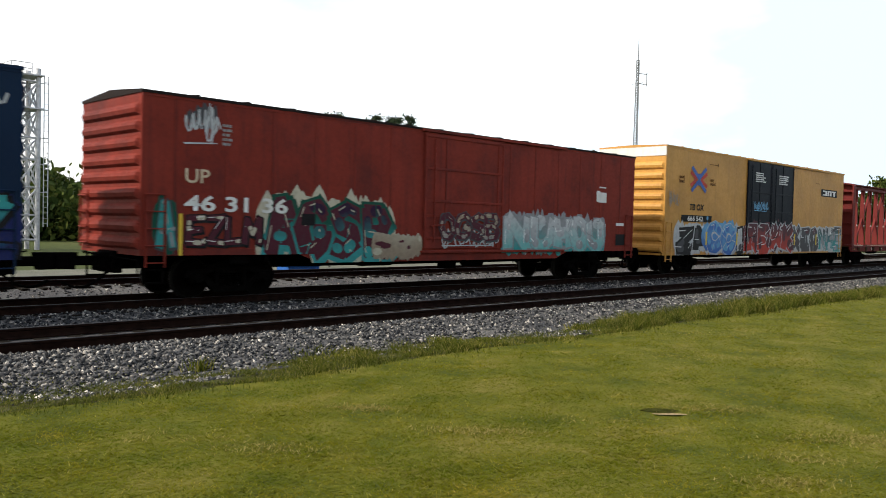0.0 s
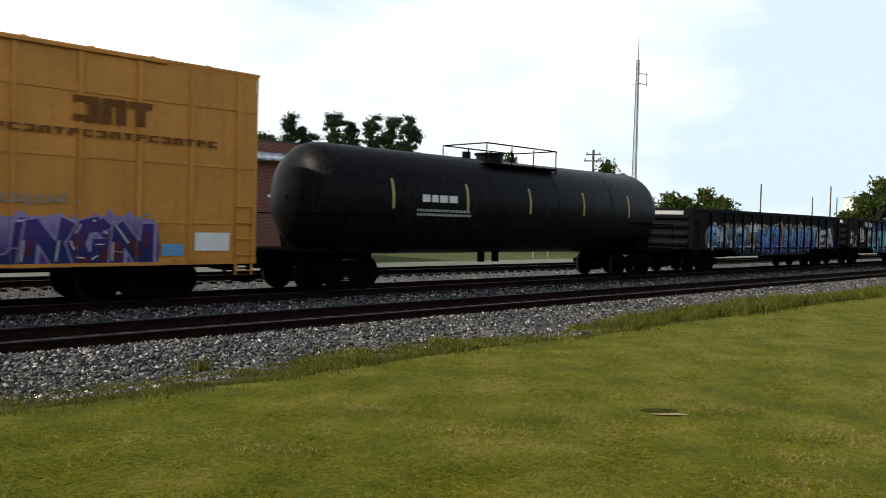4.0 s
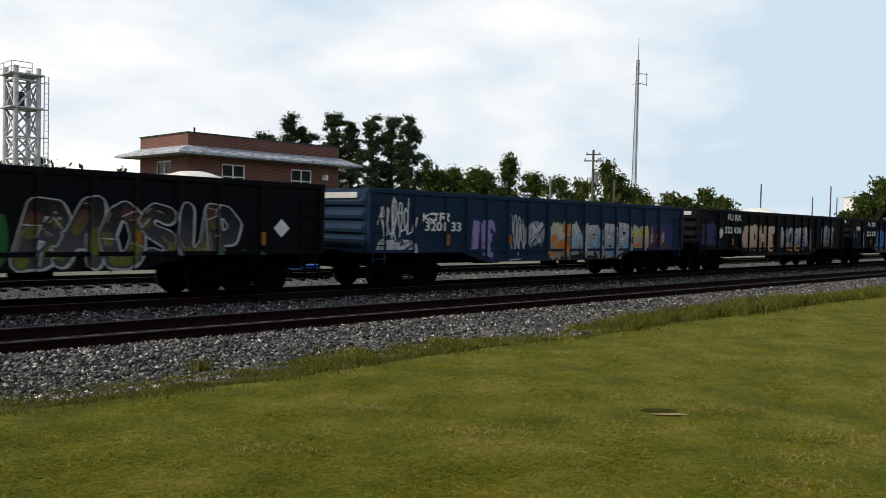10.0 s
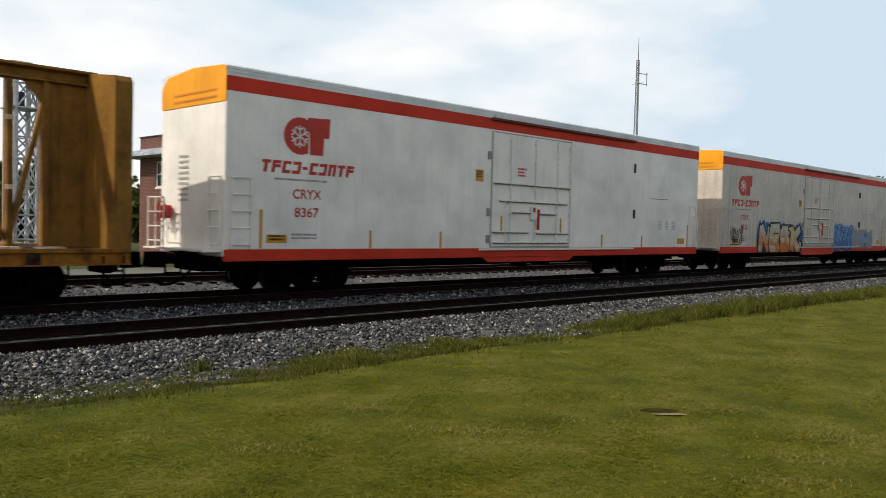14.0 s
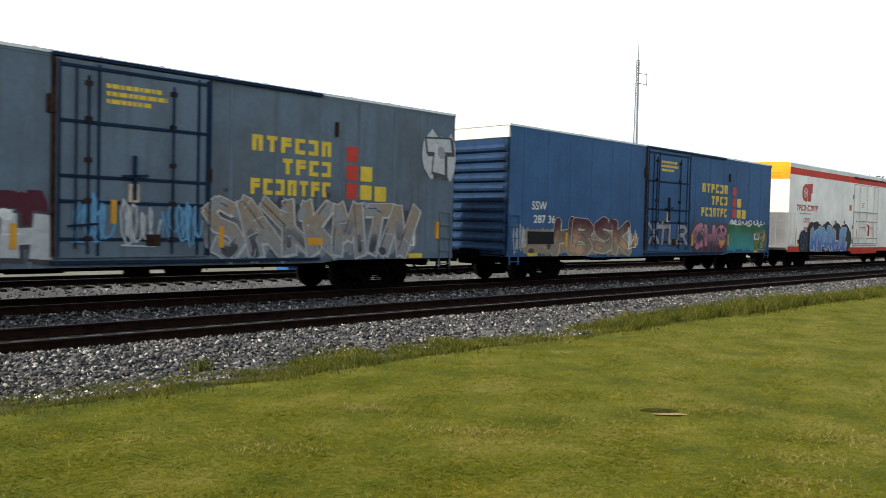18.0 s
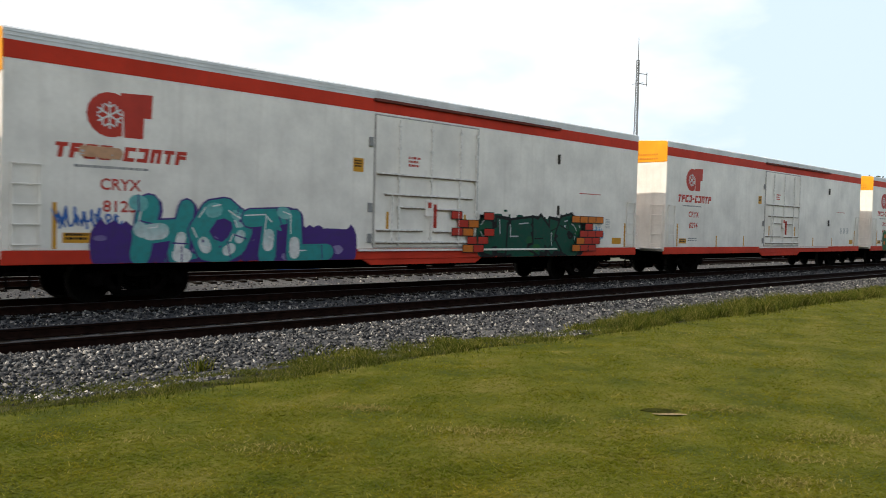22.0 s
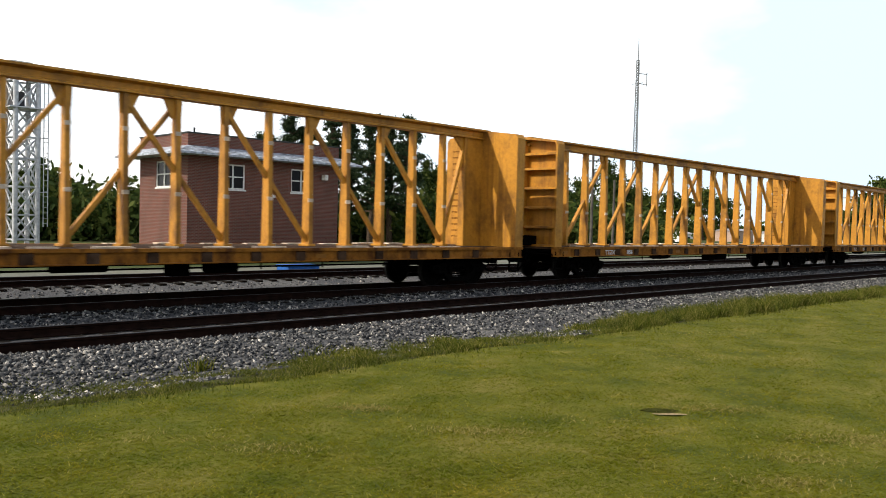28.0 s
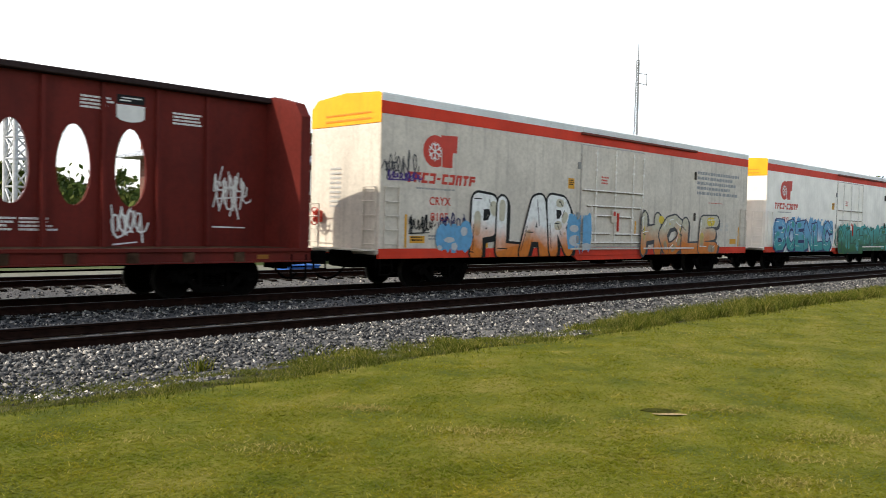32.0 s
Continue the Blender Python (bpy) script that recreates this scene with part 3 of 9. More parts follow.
CARS = []                 # (object, place along the train at the start)


def coupler_mesh(reach):
    m = Mesh()
    m.box(-reach + 0.25, 0.4, -0.11, 0.11, 0.74, 0.94, 0.02)
    # knuckle and its guard
    m.slab([(-reach - 0.08, 0.68), (-reach + 0.30, 0.66), (-reach + 0.36, 1.02), (-reach - 0.04, 1.02)], -0.19, 0.13)
    m.box(-reach - 0.10, -reach + 0.06, -0.24, -0.12, 0.70, 1.0, 0.02)
    # striker and draft box
    m.box(-0.10, 0.12, -0.42, 0.42, 0.58, 1.06, 0.02)
    m.box(-0.30, 0.1, -0.24, 0.24, 0.62, 1.02, 0.02)
    # drooping air hose with its angle cock
    p = Vector((-0.05, -0.36, 0.74))
    m.box(-0.14, -0.02, -0.42, -0.30, 0.68, 0.80, 0.01)
    for k in range(1, 9):
        a = k / 8
        q = Vector((-0.05 - a * (reach - 0.05), -0.36 + 0.12 * a, 0.74 - 0.46 * math.sin(math.pi * min(1, a * 0.75))))
        m.tube(p, q, 0.032, 6)
        p = q
    # uncoupling lever
    m.tube((-0.02, -1.45, 0.90), (-0.06, -0.55, 0.92), 0.02, 6)
    m.tube((-0.06, -0.55, 0.92), (-reach * 0.6, -0.2, 1.04), 0.02, 6)
    m.tube((-0.02, -1.45, 0.62), (-0.02, -1.45, 0.90), 0.02, 6)
    return m


def step_mesh():
    """A stirrup that hangs below the corner of a car."""
    m = Mesh()
    for x in (0.0, 0.42):
        m.box(x - 0.02, x + 0.02, -0.02, 0.02, 0.42, 1.0)
    m.box(-0.02, 0.44, -0.05, 0.05, 0.40, 0.44, 0.008)
    m.box(-0.02, 0.44, -0.02, 0.02, 0.68, 0.71)
    return m


def add_couplers(car, L, reach):
    key = "coupler%.2f" % reach
    a = part("coupler", shared(key, lambda: coupler_mesh(reach), [M_BLACK]), None, car)
    b = part("coupler", MESHES[key], None, car)
    b.matrix_basis = pose(L, 0, 0, 0, 0, 180)


def ladder_mesh(z0, z1, w=0.42, step=0.36, r=0.016):
    """Ladder in the x-z plane, standing off towards -y."""
    m = Mesh()
    for x in (0, w):
        m.box(x - 0.02, x + 0.02, -0.05, -0.02, z0, z1)
    z = z0 + 0.1
    while z < z1:
        m.tube((0, -0.075, z), (w, -0.075, z), r, 6)
        for x in (0, w):
            m.tube((x, -0.075, z), (x, -0.02, z), r, 6)
        z += step
    return m


def add_ladder(car, x, y, z0, z1, mat, turn=0, w=0.42, step=0.36):
    o = part("ladder", ladder_mesh(z0, z1, w, step), mat, car)
    o.matrix_basis = pose(x, y, 0, 0, 0, turn)
    return o


def underframe_mesh(L, inset, z0=0.72, z1=1.02):
    m = Mesh()
    m.box(0.15, L - 0.15, -0.28, 0.28, z0, z1)
    for x in (inset, L - inset):
        m.box(x - 0.25, x + 0.25, -W2 + 0.08, W2 - 0.08, 0.80, z1)
    k = max(4, int(L / 3))
    for i in range(1, k):
        x = L * i / k
        m.box(x - 0.06, x + 0.06, -W2 + 0.1, W2 - 0.1, 0.84, z1)
    c = L / 2
    m.tube((c - 1.7, 0.75, 0.72), (c - 0.5, 0.75, 0.72), 0.2, 12)
    m.box(c + 0.3, c + 0.75, -0.85, -0.5, 0.5, 0.85)
    m.tube((c + 1.2, -0.7, 0.68), (c + 2.0, -0.7, 0.68), 0.14, 10)
    m.tube((inset + 1.3, -0.5, 0.66), (L - inset - 1.3, -0.5, 0.66), 0.025, 6)
    m.tube((inset + 1.3, 0.45, 0.70), (L - inset - 1.3, 0.45, 0.70), 0.03, 6)
    for x in (L * 0.3, L * 0.36, L * 0.62, L * 0.7):
        m.beam((x, -0.55, 0.60), (x, -0.55, 0.95), 0.03)
    return m


def start_car(name, label, category, s, L, inset, reach, group="cars of the train"):
    car = thing(name, label, category, group)
    add_truck(car, inset)
    add_truck(car, L - inset)
    add_couplers(car, L, reach)
    for x in (0.1, L - 0.55):
        for y in (-W2 + 0.06, W2 - 0.06):
            o = part("sill_step", shared("sill_step", step_mesh, [M_BLACK]), None, car)
            o.location = (x, y, 0)
    CARS.append((car, s))
    return car


def end_wall_mesh(z0, z1, ribs, depth=0.09, w=W2):
    """An end of a boxcar, one pressed sheet with horizontal ribs that face -x."""
    pitch = (z1 - z0 - 0.25) / ribs
    front = [(0.0, z0)]
    for k in range(ribs):
        z = z0 + 0.12 + pitch * k
        front += [(0.0, z), (-depth * 0.75, z + pitch * 0.18), (-depth, z + pitch * 0.42), (-depth * 0.7, z + pitch * 0.62), (0.0, z + pitch * 0.78)]
    front += [(0.0, z1)]
    n = len(front)
    m = Mesh()
    rows = [(-w, False), (-w + 0.06, False), (-w + 0.14, True), (w - 0.14, True), (w - 0.06, False), (w, False)]
    vs = [(x if full else 0.0, y, z) for y, full in rows for x, z in front]
    fs = [(r * n + i, (r + 1) * n + i, (r + 1) * n + i + 1, r * n + i + 1) for r in range(len(rows) - 1) for i in range(n - 1)]
    o = len(vs)
    vs += [(0.06, -w, z0), (0.06, w, z0), (0.06, w, z1), (0.06, -w, z1)]
    e = (len(rows) - 1) * n
    fs += [(o, o + 3, o + 2, o + 1), (0, o, o + 1, e), (n - 1, e + n - 1, o + 2, o + 3), tuple([o + 3, o] + list(range(0, n))), tuple([o + 1, o + 2] + list(range(e + n - 1, e - 1, -1)))]
    m.add(vs, fs)
    return m


def roof_mesh(L, z, rise=0.12, seams=13, w=W2, over=0.03):
    m = Mesh()
    m.run([(-w - over, z - 0.06), (w + over, z - 0.06), (w + over, z), (0, z + rise), (-w - over, z)], -0.02, L + 0.02)
    for k in range(1, seams):
        x = L * k / seams
        m.run([(-w - over + 0.02, z + 0.003), (w + over - 0.02, z + 0.003), (w + over - 0.02, z + 0.025), (0, z + rise + 0.025), (-w - over + 0.02, z + 0.025)], x - 0.05, x + 0.05)
    return m


# ---- lettering and spray paint that lie on a side ----
FONT = {}


def text_mesh(s, size, bold=0.0):
    key = (s, size, bold)
    if key not in FONT:
        cu = bpy.data.curves.new("lettering", "FONT")
        cu.body, cu.size, cu.offset, cu.align_x = s, size / 0.72, bold, "LEFT"
        cu.resolution_u = 3
        ob = bpy.data.objects.new("lettering", cu)
        me = bpy.data.meshes.new_from_object(ob)
        bpy.data.objects.remove(ob)
        FONT[key] = me
    return FONT[key]


def letters(car, s, x, z, size, mat, y=-W2, wide=1.0, bold=0.006, lean=0.0):
    """Real characters, standing on height z from x, on the near side."""
    src = text_mesh(s, size, bold)
    me = src.copy()
    co = np.zeros(len(me.vertices) * 3, np.float32)
    me.vertices.foreach_get("co", co)
    co = co.reshape(-1, 3)
    out = np.stack([co[:, 0] * wide + lean * co[:, 1], np.full(len(co), -0.004, np.float32), co[:, 1]], 1)
    me.vertices.foreach_set("co", out.astype(np.float32).ravel())
    me.materials.clear()
    me.materials.append(mat)
    me.update()
    o = new("lettering", me)
    o.parent, o.location = car, (x, y, z)
    return o


def letter_bars(m, x0, x1, z0, z1, n, y, rng, gap=0.2, lean=0.0, mat=0):
    """A word as a row of plain heavy blocks, each notched or slit in its own way; they spell nothing."""
    w = (x1 - x0) / n
    h = z1 - z0
    for i in range(n):
        a, b = x0 + w * i, x0 + w * (i + 1 - gap)
        t = (b - a) * 0.40
        e = h * 0.26
        kind = (i * 3 + n) % 5
        stem, far = (a, a + t, z0, z1), (b - t, b, z0, z1)
        bars = {0: [stem, (a + t, b, z1 - e, z1), (a + t, b, z0, z0 + e)], 1: [stem, far, (a + t, b - t, z1 - e, z1)], 2: [stem, (a + t, b, z0 + e * 1.6, z0 + e * 2.6), (a + t, b, z1 - e, z1)],
                3: [far, (a, b - t, z0, z0 + e), (a, b - t, z1 - e, z1)], 4: [((a + b - t) / 2, (a + b + t) / 2, z0, z1), (a, (a + b - t) / 2, z1 - e, z1), ((a + b + t) / 2, b, z1 - e, z1)]}[kind]
        if w < 0.12:
            bars = [(a, b, z0, z1)]
        for p, q, r, s in bars:
            m.add([(p + lean * (r - z0), y, r), (q + lean * (r - z0), y, r), (q + lean * (s - z0), y, s), (p + lean * (s - z0), y, s)], [(0, 1, 2, 3)], mat)


def stencil_lines(car, x0, x1, z, rows, h, mat, y=-W2, seed=1, name="stencil_mark"):
    """Small print too fine to read: rows of plain bars."""
    rng = random.Random(seed)
    m = Mesh()
    for k in range(rows):
        a = x0
        zz = z - k * h * 1.7
        e = x1 - rng.random() * 0.3 * (x1 - x0)
        while a < e:
            b = min(e, a + rng.uniform(0.6, 2.2) * h)
            m.add([(a, y - 0.004, zz), (b, y - 0.004, zz), (b, y - 0.004, zz + h), (a, y - 0.004, zz + h)], [(0, 1, 2, 3)])
            a = b + 0.35 * h
    o = part(name, m, mat, car)
    o["kind"] = "stuff"
    return o


def clip_x(poly, a, b):
    """The part of a convex outline between two uprights."""
    for lim, sign in ((a, 1), (b, -1)):
        out = []
        for i, p in enumerate(poly):
            q = poly[(i + 1) % len(poly)]
            ip, iq = (p[0] - lim) * sign >= 0, (q[0] - lim) * sign >= 0
            if ip:
                out.append(p)
            if ip != iq:
                t = (lim - p[0]) / (q[0] - p[0])
                out.append((lim, p[1] + t * (q[1] - p[1])))
        poly = out
        if len(poly) < 3:
            return []
    return poly


SILLS = {}                # car name -> lowest paintable height near the ends and between them
COATS = {}                # car name -> coats of paint: (from, to, thickness)


class Spray:
    """Builds one painted piece; it follows posts and panels through strips (x0, x1, y)."""

    def __init__(self, strips, car=None, x0=0.0, x1=0.0):
        self.mesh, self.strips, self.lift = Mesh(), strips, 0.004
        self.car, self.x0, self.x1 = car, x0, x1
        # later paint lies over earlier paint
        for a, b, top in COATS.get(car.name, ()) if car else ():
            if a < x1 and b > x0:
                self.lift = max(self.lift, top)

    def done(self):
        COATS.setdefault(self.car.name, []).append((self.x0, self.x1, self.lift))
        return self.mesh

    def poly(self, pts, mat):
        self.lift += 0.00008
        end, mid, a, b = SILLS.get(self.car.name if self.car else "", (-9, -9, 0, 0))
        low = mid if a < sum(p[0] for p in pts) / len(pts) < b else end
        pts = [(x, z) for z, x in clip_x([(z, x) for x, z in pts], low, 99)]
        if len(pts) < 3:
            return
        for a, b, y in self.strips:
            q = clip_x(pts, a, b)
            if len(q) >= 3:
                self.mesh.add([(x, y - self.lift, z) for x, z in q], [tuple(range(len(q)))], mat)

    def stroke(self, p, q, r, mat, r2=None):
        r2 = r if r2 is None else r2
        a = math.atan2(q[1] - p[1], q[0] - p[0])
        pts = [(q[0] + r2 * math.cos(a + t), q[1] + r2 * math.sin(a + t)) for t in (-1.57, -0.9, -0.3, 0.3, 0.9, 1.57)]
        pts += [(p[0] + r * math.cos(a + t), p[1] + r * math.sin(a + t)) for t in (1.57, 2.24, 2.84, 3.44, 4.04, 4.71)]
        self.poly(pts, mat)

    def bar(self, p, q, r, mat, r2, rng, grow=0.0, skew=0.0):
        """A flat-ended limb with slanted ends."""
        dx, dz = q[0] - p[0], q[1] - p[1]
        d = math.hypot(dx, dz) or 1.0
        ux, uz = dx / d, dz / d
        r, r2 = r + grow, r2 + grow
        e = grow + 0.35 * (r + r2) / 2
        pts = [(p[0] - ux * (e + skew) - uz * r, p[1] - uz * (e + skew) + ux * r), (p[0] - ux * (e - skew) + uz * r, p[1] - uz * (e - skew) - ux * r),
               (q[0] + ux * (e + skew) + uz * r2, q[1] + uz * (e + skew) - ux * r2), (q[0] + ux * (e - skew) - uz * r2, q[1] + uz * (e - skew) + ux * r2)]
        self.poly(pts, mat)

    def blob(self, x, z, rx, rz, mat, rng, n=12):
        k = rng.uniform(0, 6.28)
        self.poly([(x + rx * math.cos(2 * math.pi * i / n), z + rz * math.sin(2 * math.pi * i / n) * (1 + 0.08 * math.sin(3 * i + k))) for i in range(n)], mat)


# letter-like limbs on a unit cell
ROUND = [(0.92, 0.80), (0.62, 1.0), (0.25, 0.92), (0.03, 0.5), (0.25, 0.08), (0.62, 0.0), (0.92, 0.2)]
BONES = {
    "A": [[(0.0, 0.0), (0.42, 1.0), (0.60, 1.0), (1.0, 0.0)], [(0.2, 0.36), (0.8, 0.36)]],
    "B": [[(0.05, 0.0), (0.05, 1.0), (0.7, 0.97), (0.9, 0.76), (0.6, 0.53), (0.05, 0.52)], [(0.6, 0.53), (0.96, 0.27), (0.7, 0.02), (0.05, 0.0)]],
    "C": [ROUND],
    "E": [[(0.95, 1.0), (0.06, 0.95), (0.05, 0.03), (0.95, 0.0)], [(0.06, 0.5), (0.75, 0.52)]],
    "G": [ROUND + [(0.92, 0.42), (0.55, 0.42)]],
    "H": [[(0.08, 1.0), (0.05, 0.0)], [(0.92, 1.0), (0.95, 0.0)], [(0.05, 0.45), (0.95, 0.55)]],
    "I": [[(0.5, 0.0), (0.5, 1.0)]],
    "J": [[(0.1, 1.0), (0.9, 1.0)], [(0.6, 1.0), (0.62, 0.2), (0.4, 0.0), (0.05, 0.15)]],
    "K": [[(0.08, 0.0), (0.08, 1.0)], [(0.95, 1.0), (0.15, 0.5), (0.98, 0.0)]],
    "L": [[(0.1, 1.0), (0.08, 0.03), (0.95, 0.05)]],
    "M": [[(0.0, 0.0), (0.1, 1.0), (0.5, 0.35), (0.9, 1.0), (1.0, 0.0)]],
    "N": [[(0.05, 0.0), (0.08, 1.0), (0.9, 0.0), (0.95, 1.0)]],
    "O": [ROUND + [(1.0, 0.5), (0.92, 0.80)]],
    "P": [[(0.08, 0.0), (0.08, 1.0), (0.7, 0.98), (0.95, 0.75), (0.7, 0.48), (0.1, 0.45)]],
    "R": [[(0.08, 0.0), (0.08, 1.0), (0.7, 0.98), (0.92, 0.75), (0.65, 0.5), (0.1, 0.48)], [(0.5, 0.48), (0.98, 0.0)]],
    "S": [[(0.92, 0.88), (0.5, 1.0), (0.1, 0.8), (0.25, 0.56), (0.75, 0.44), (0.92, 0.22), (0.5, 0.0), (0.05, 0.12)]],
    "T": [[(0.0, 0.95), (1.0, 1.0)], [(0.5, 0.95), (0.48, 0.0)]],
    "U": [[(0.05, 1.0), (0.08, 0.25), (0.35, 0.0), (0.7, 0.02), (0.92, 0.25), (0.95, 1.0)]],
    "V": [[(0.0, 1.0), (0.45, 0.0), (0.55, 0.0), (1.0, 1.0)]],
    "X": [[(0.05, 0.0), (0.95, 1.0)], [(0.05, 1.0), (0.95, 0.0)]],
    "Z": [[(0.05, 0.95), (0.92, 1.0), (0.08, 0.05), (0.97, 0.0)]],
}


def graffiti(car, x0, x1, z0, z1, mats, seed, strips=None, count=5, fat=0.2, cloud=True, shine=True, wild=0.12, label="", outline=0.35, puff=1.0, forms="", style="", cut=True):
    """One sprayed piece: a cloud behind, then forms that overlap from one end to the other, each with its dark rim, fill, cut lines and highlights.
    mats: cloud, rim, fill, second fill, shine. style: bubble (round limbs) or block (flat limbs with slanted ends)."""
    rng = random.Random(seed)
    sp = Spray(strips or [(-1, 60, -W2)], car, x0, x1)
    forms = forms or "".join(rng.choice("ABCEGHKLMNORSTUXZJ") for _ in range(count))
    count = len(forms)
    bubble = style == "bubble" or (not style and seed % 3 == 0)
    h, w = z1 - z0, (x1 - x0) / count
    R = rng.uniform
    if cloud:
        for i in range(count * 6):
            u = (i + 0.5) / (count * 6)
            sp.blob(x0 + u * (x1 - x0), z0 + h * R(0.42, 0.56), w * R(0.18, 0.4), h * R(0.40, 0.56) * puff, 0, rng)
        for i in range(count * 4):
            sp.blob(R(x0, x1), R(z0 + 0.05 * h, z1 + 0.04 * h), h * R(0.02, 0.07), h * R(0.02, 0.07), 0, rng, 9)
    r = min(w * 0.58, h * 0.42) * ((0.10 + 0.78 * fat) if bubble else (0.10 + 0.92 * fat))
    edge = max(0.024, min(0.075, r * outline * 0.8))
    cells = []
    for i, f in enumerate(forms):
        lean, tall = R(-wild, wild), R(0.93, 1.0)
        dz, dw = R(-0.03, 0.03) * h, R(-0.06, 0.06) * w
        m = r + edge * 0.5
        a, b = x0 + w * i - 0.13 * w + dw + m, x0 + w * (i + 1) + 0.13 * w + dw - m
        a, b = max(a, x0 + m * 0.6), min(b, x1 - m * 0.6)
        lo, hi = z0 + dz + m, z0 + dz + (h - m) * tall
        seg = []
        for line in BONES[f]:
            pts = [(a + (b - a) * u + lean * w * (v - 0.5) + R(-0.03, 0.03) * w, lo + (hi - lo) * v + R(-0.02, 0.02) * h) for u, v in line]
            k = [R(0.85, 1.15) * (1.0 + (0.12 if bubble else 0.2) * (0.5 - (q[1] - lo) / (hi - lo))) for q in pts]
            seg += [(pts[j], pts[j + 1], k[j], k[j + 1], R(-0.3, 0.3)) for j in range(len(pts) - 1)]
            # a tapering tail swept out of one end, as wild styles have
            if rng.random() < 0.7:
                p = rng.choice((pts[0], pts[-1]))
                away = 1 if p[0] > (a + b) / 2 else -1
                up = 1 if p[1] > (lo + hi) / 2 else -1
                q = (min(x1, max(x0, p[0] + away * w * R(0.10, 0.42))), min(z1, max(z0, p[1] + up * h * R(-0.22, 0.10))))
                seg.append((p, q, 0.85, 0.12, 0.0))
        cells.append(seg)

    def limb(p, q, k1, k2, sk, mat, more, dx=0.0, dz=0.0):
        p, q = (p[0] + dx, p[1] + dz), (q[0] + dx, q[1] + dz)
        if bubble:
            sp.stroke(p, q, r * k1 + more, mat, r * k2 + more)
        else:
            sp.bar(p, q, r * k1, mat, r * k2, rng, more, sk * r)

    # the cast shade that the painter gave the forms, then runs of paint
    for seg in cells:
        for p, q, k1, k2, sk in seg:
            limb(p, q, k1, k2, sk, 1, edge, edge * 1.2, -edge * 1.2)
    for _ in range(count * 2):
        x = R(x0, x1)
        sp.stroke((x, z0 + h * 0.12), (x, z0 + h * R(-0.08, 0.05)), 0.009, rng.choice((1, 2)), 0.006)
    base, letters_made = sp.mesh, []
    # form by form, each lying over the one before
    for i, seg in enumerate(cells):
        sp.mesh = Mesh()
        for p, q, k1, k2, sk in seg:
            limb(p, q, k1, k2, sk, 1, edge)
        for p, q, k1, k2, sk in seg:
            limb(p, q, k1, k2, sk, 2, 0.0)
        for p, q, k1, k2, sk in seg:
            # patches of the second colour, cut lines and small bubbles
            u = R(0.15, 0.85)
            c = (p[0] + (q[0] - p[0]) * u, p[1] + (q[1] - p[1]) * u)
            if rng.random() < 0.55:
                sp.stroke((c[0] - (q[0] - p[0]) * 0.14, c[1] - (q[1] - p[1]) * 0.14), (c[0] + (q[0] - p[0]) * 0.14, c[1] + (q[1] - p[1]) * 0.14), r * R(0.45, 0.8), 3)
            if cut and rng.random() < 0.3:
                a = math.atan2(q[1] - p[1], q[0] - p[0]) + R(1.2, 1.9)
                dx, dz = r * 0.8 * math.cos(a), r * 0.8 * math.sin(a)
                sp.stroke((c[0] - dx, c[1] - dz), (c[0] + dx, c[1] + dz), max(0.008, r * 0.07), 1)
            if rng.random() < 0.2:
                sp.blob(c[0] + R(-0.6, 0.6) * r, c[1] + R(-0.6, 0.6) * r, r * R(0.1, 0.2), r * R(0.1, 0.2), rng.choice((1, 3, 4)), rng, 8)
            if shine and rng.random() < 0.6:
                o = r * k1 * 0.6
                sp.stroke((p[0] - o, p[1] + o * 0.5), (p[0] * 0.5 + q[0] * 0.5 - o, p[1] * 0.5 + q[1] * 0.5 + o * 0.5), max(0.008, r * 0.07), 4)
        letters_made.append(sp.mesh)
    sp.mesh = base
    g = part("graffiti", sp.done(), mats, car, label)
    for m in letters_made:
        part("painted_form", m, mats, g)
    return g


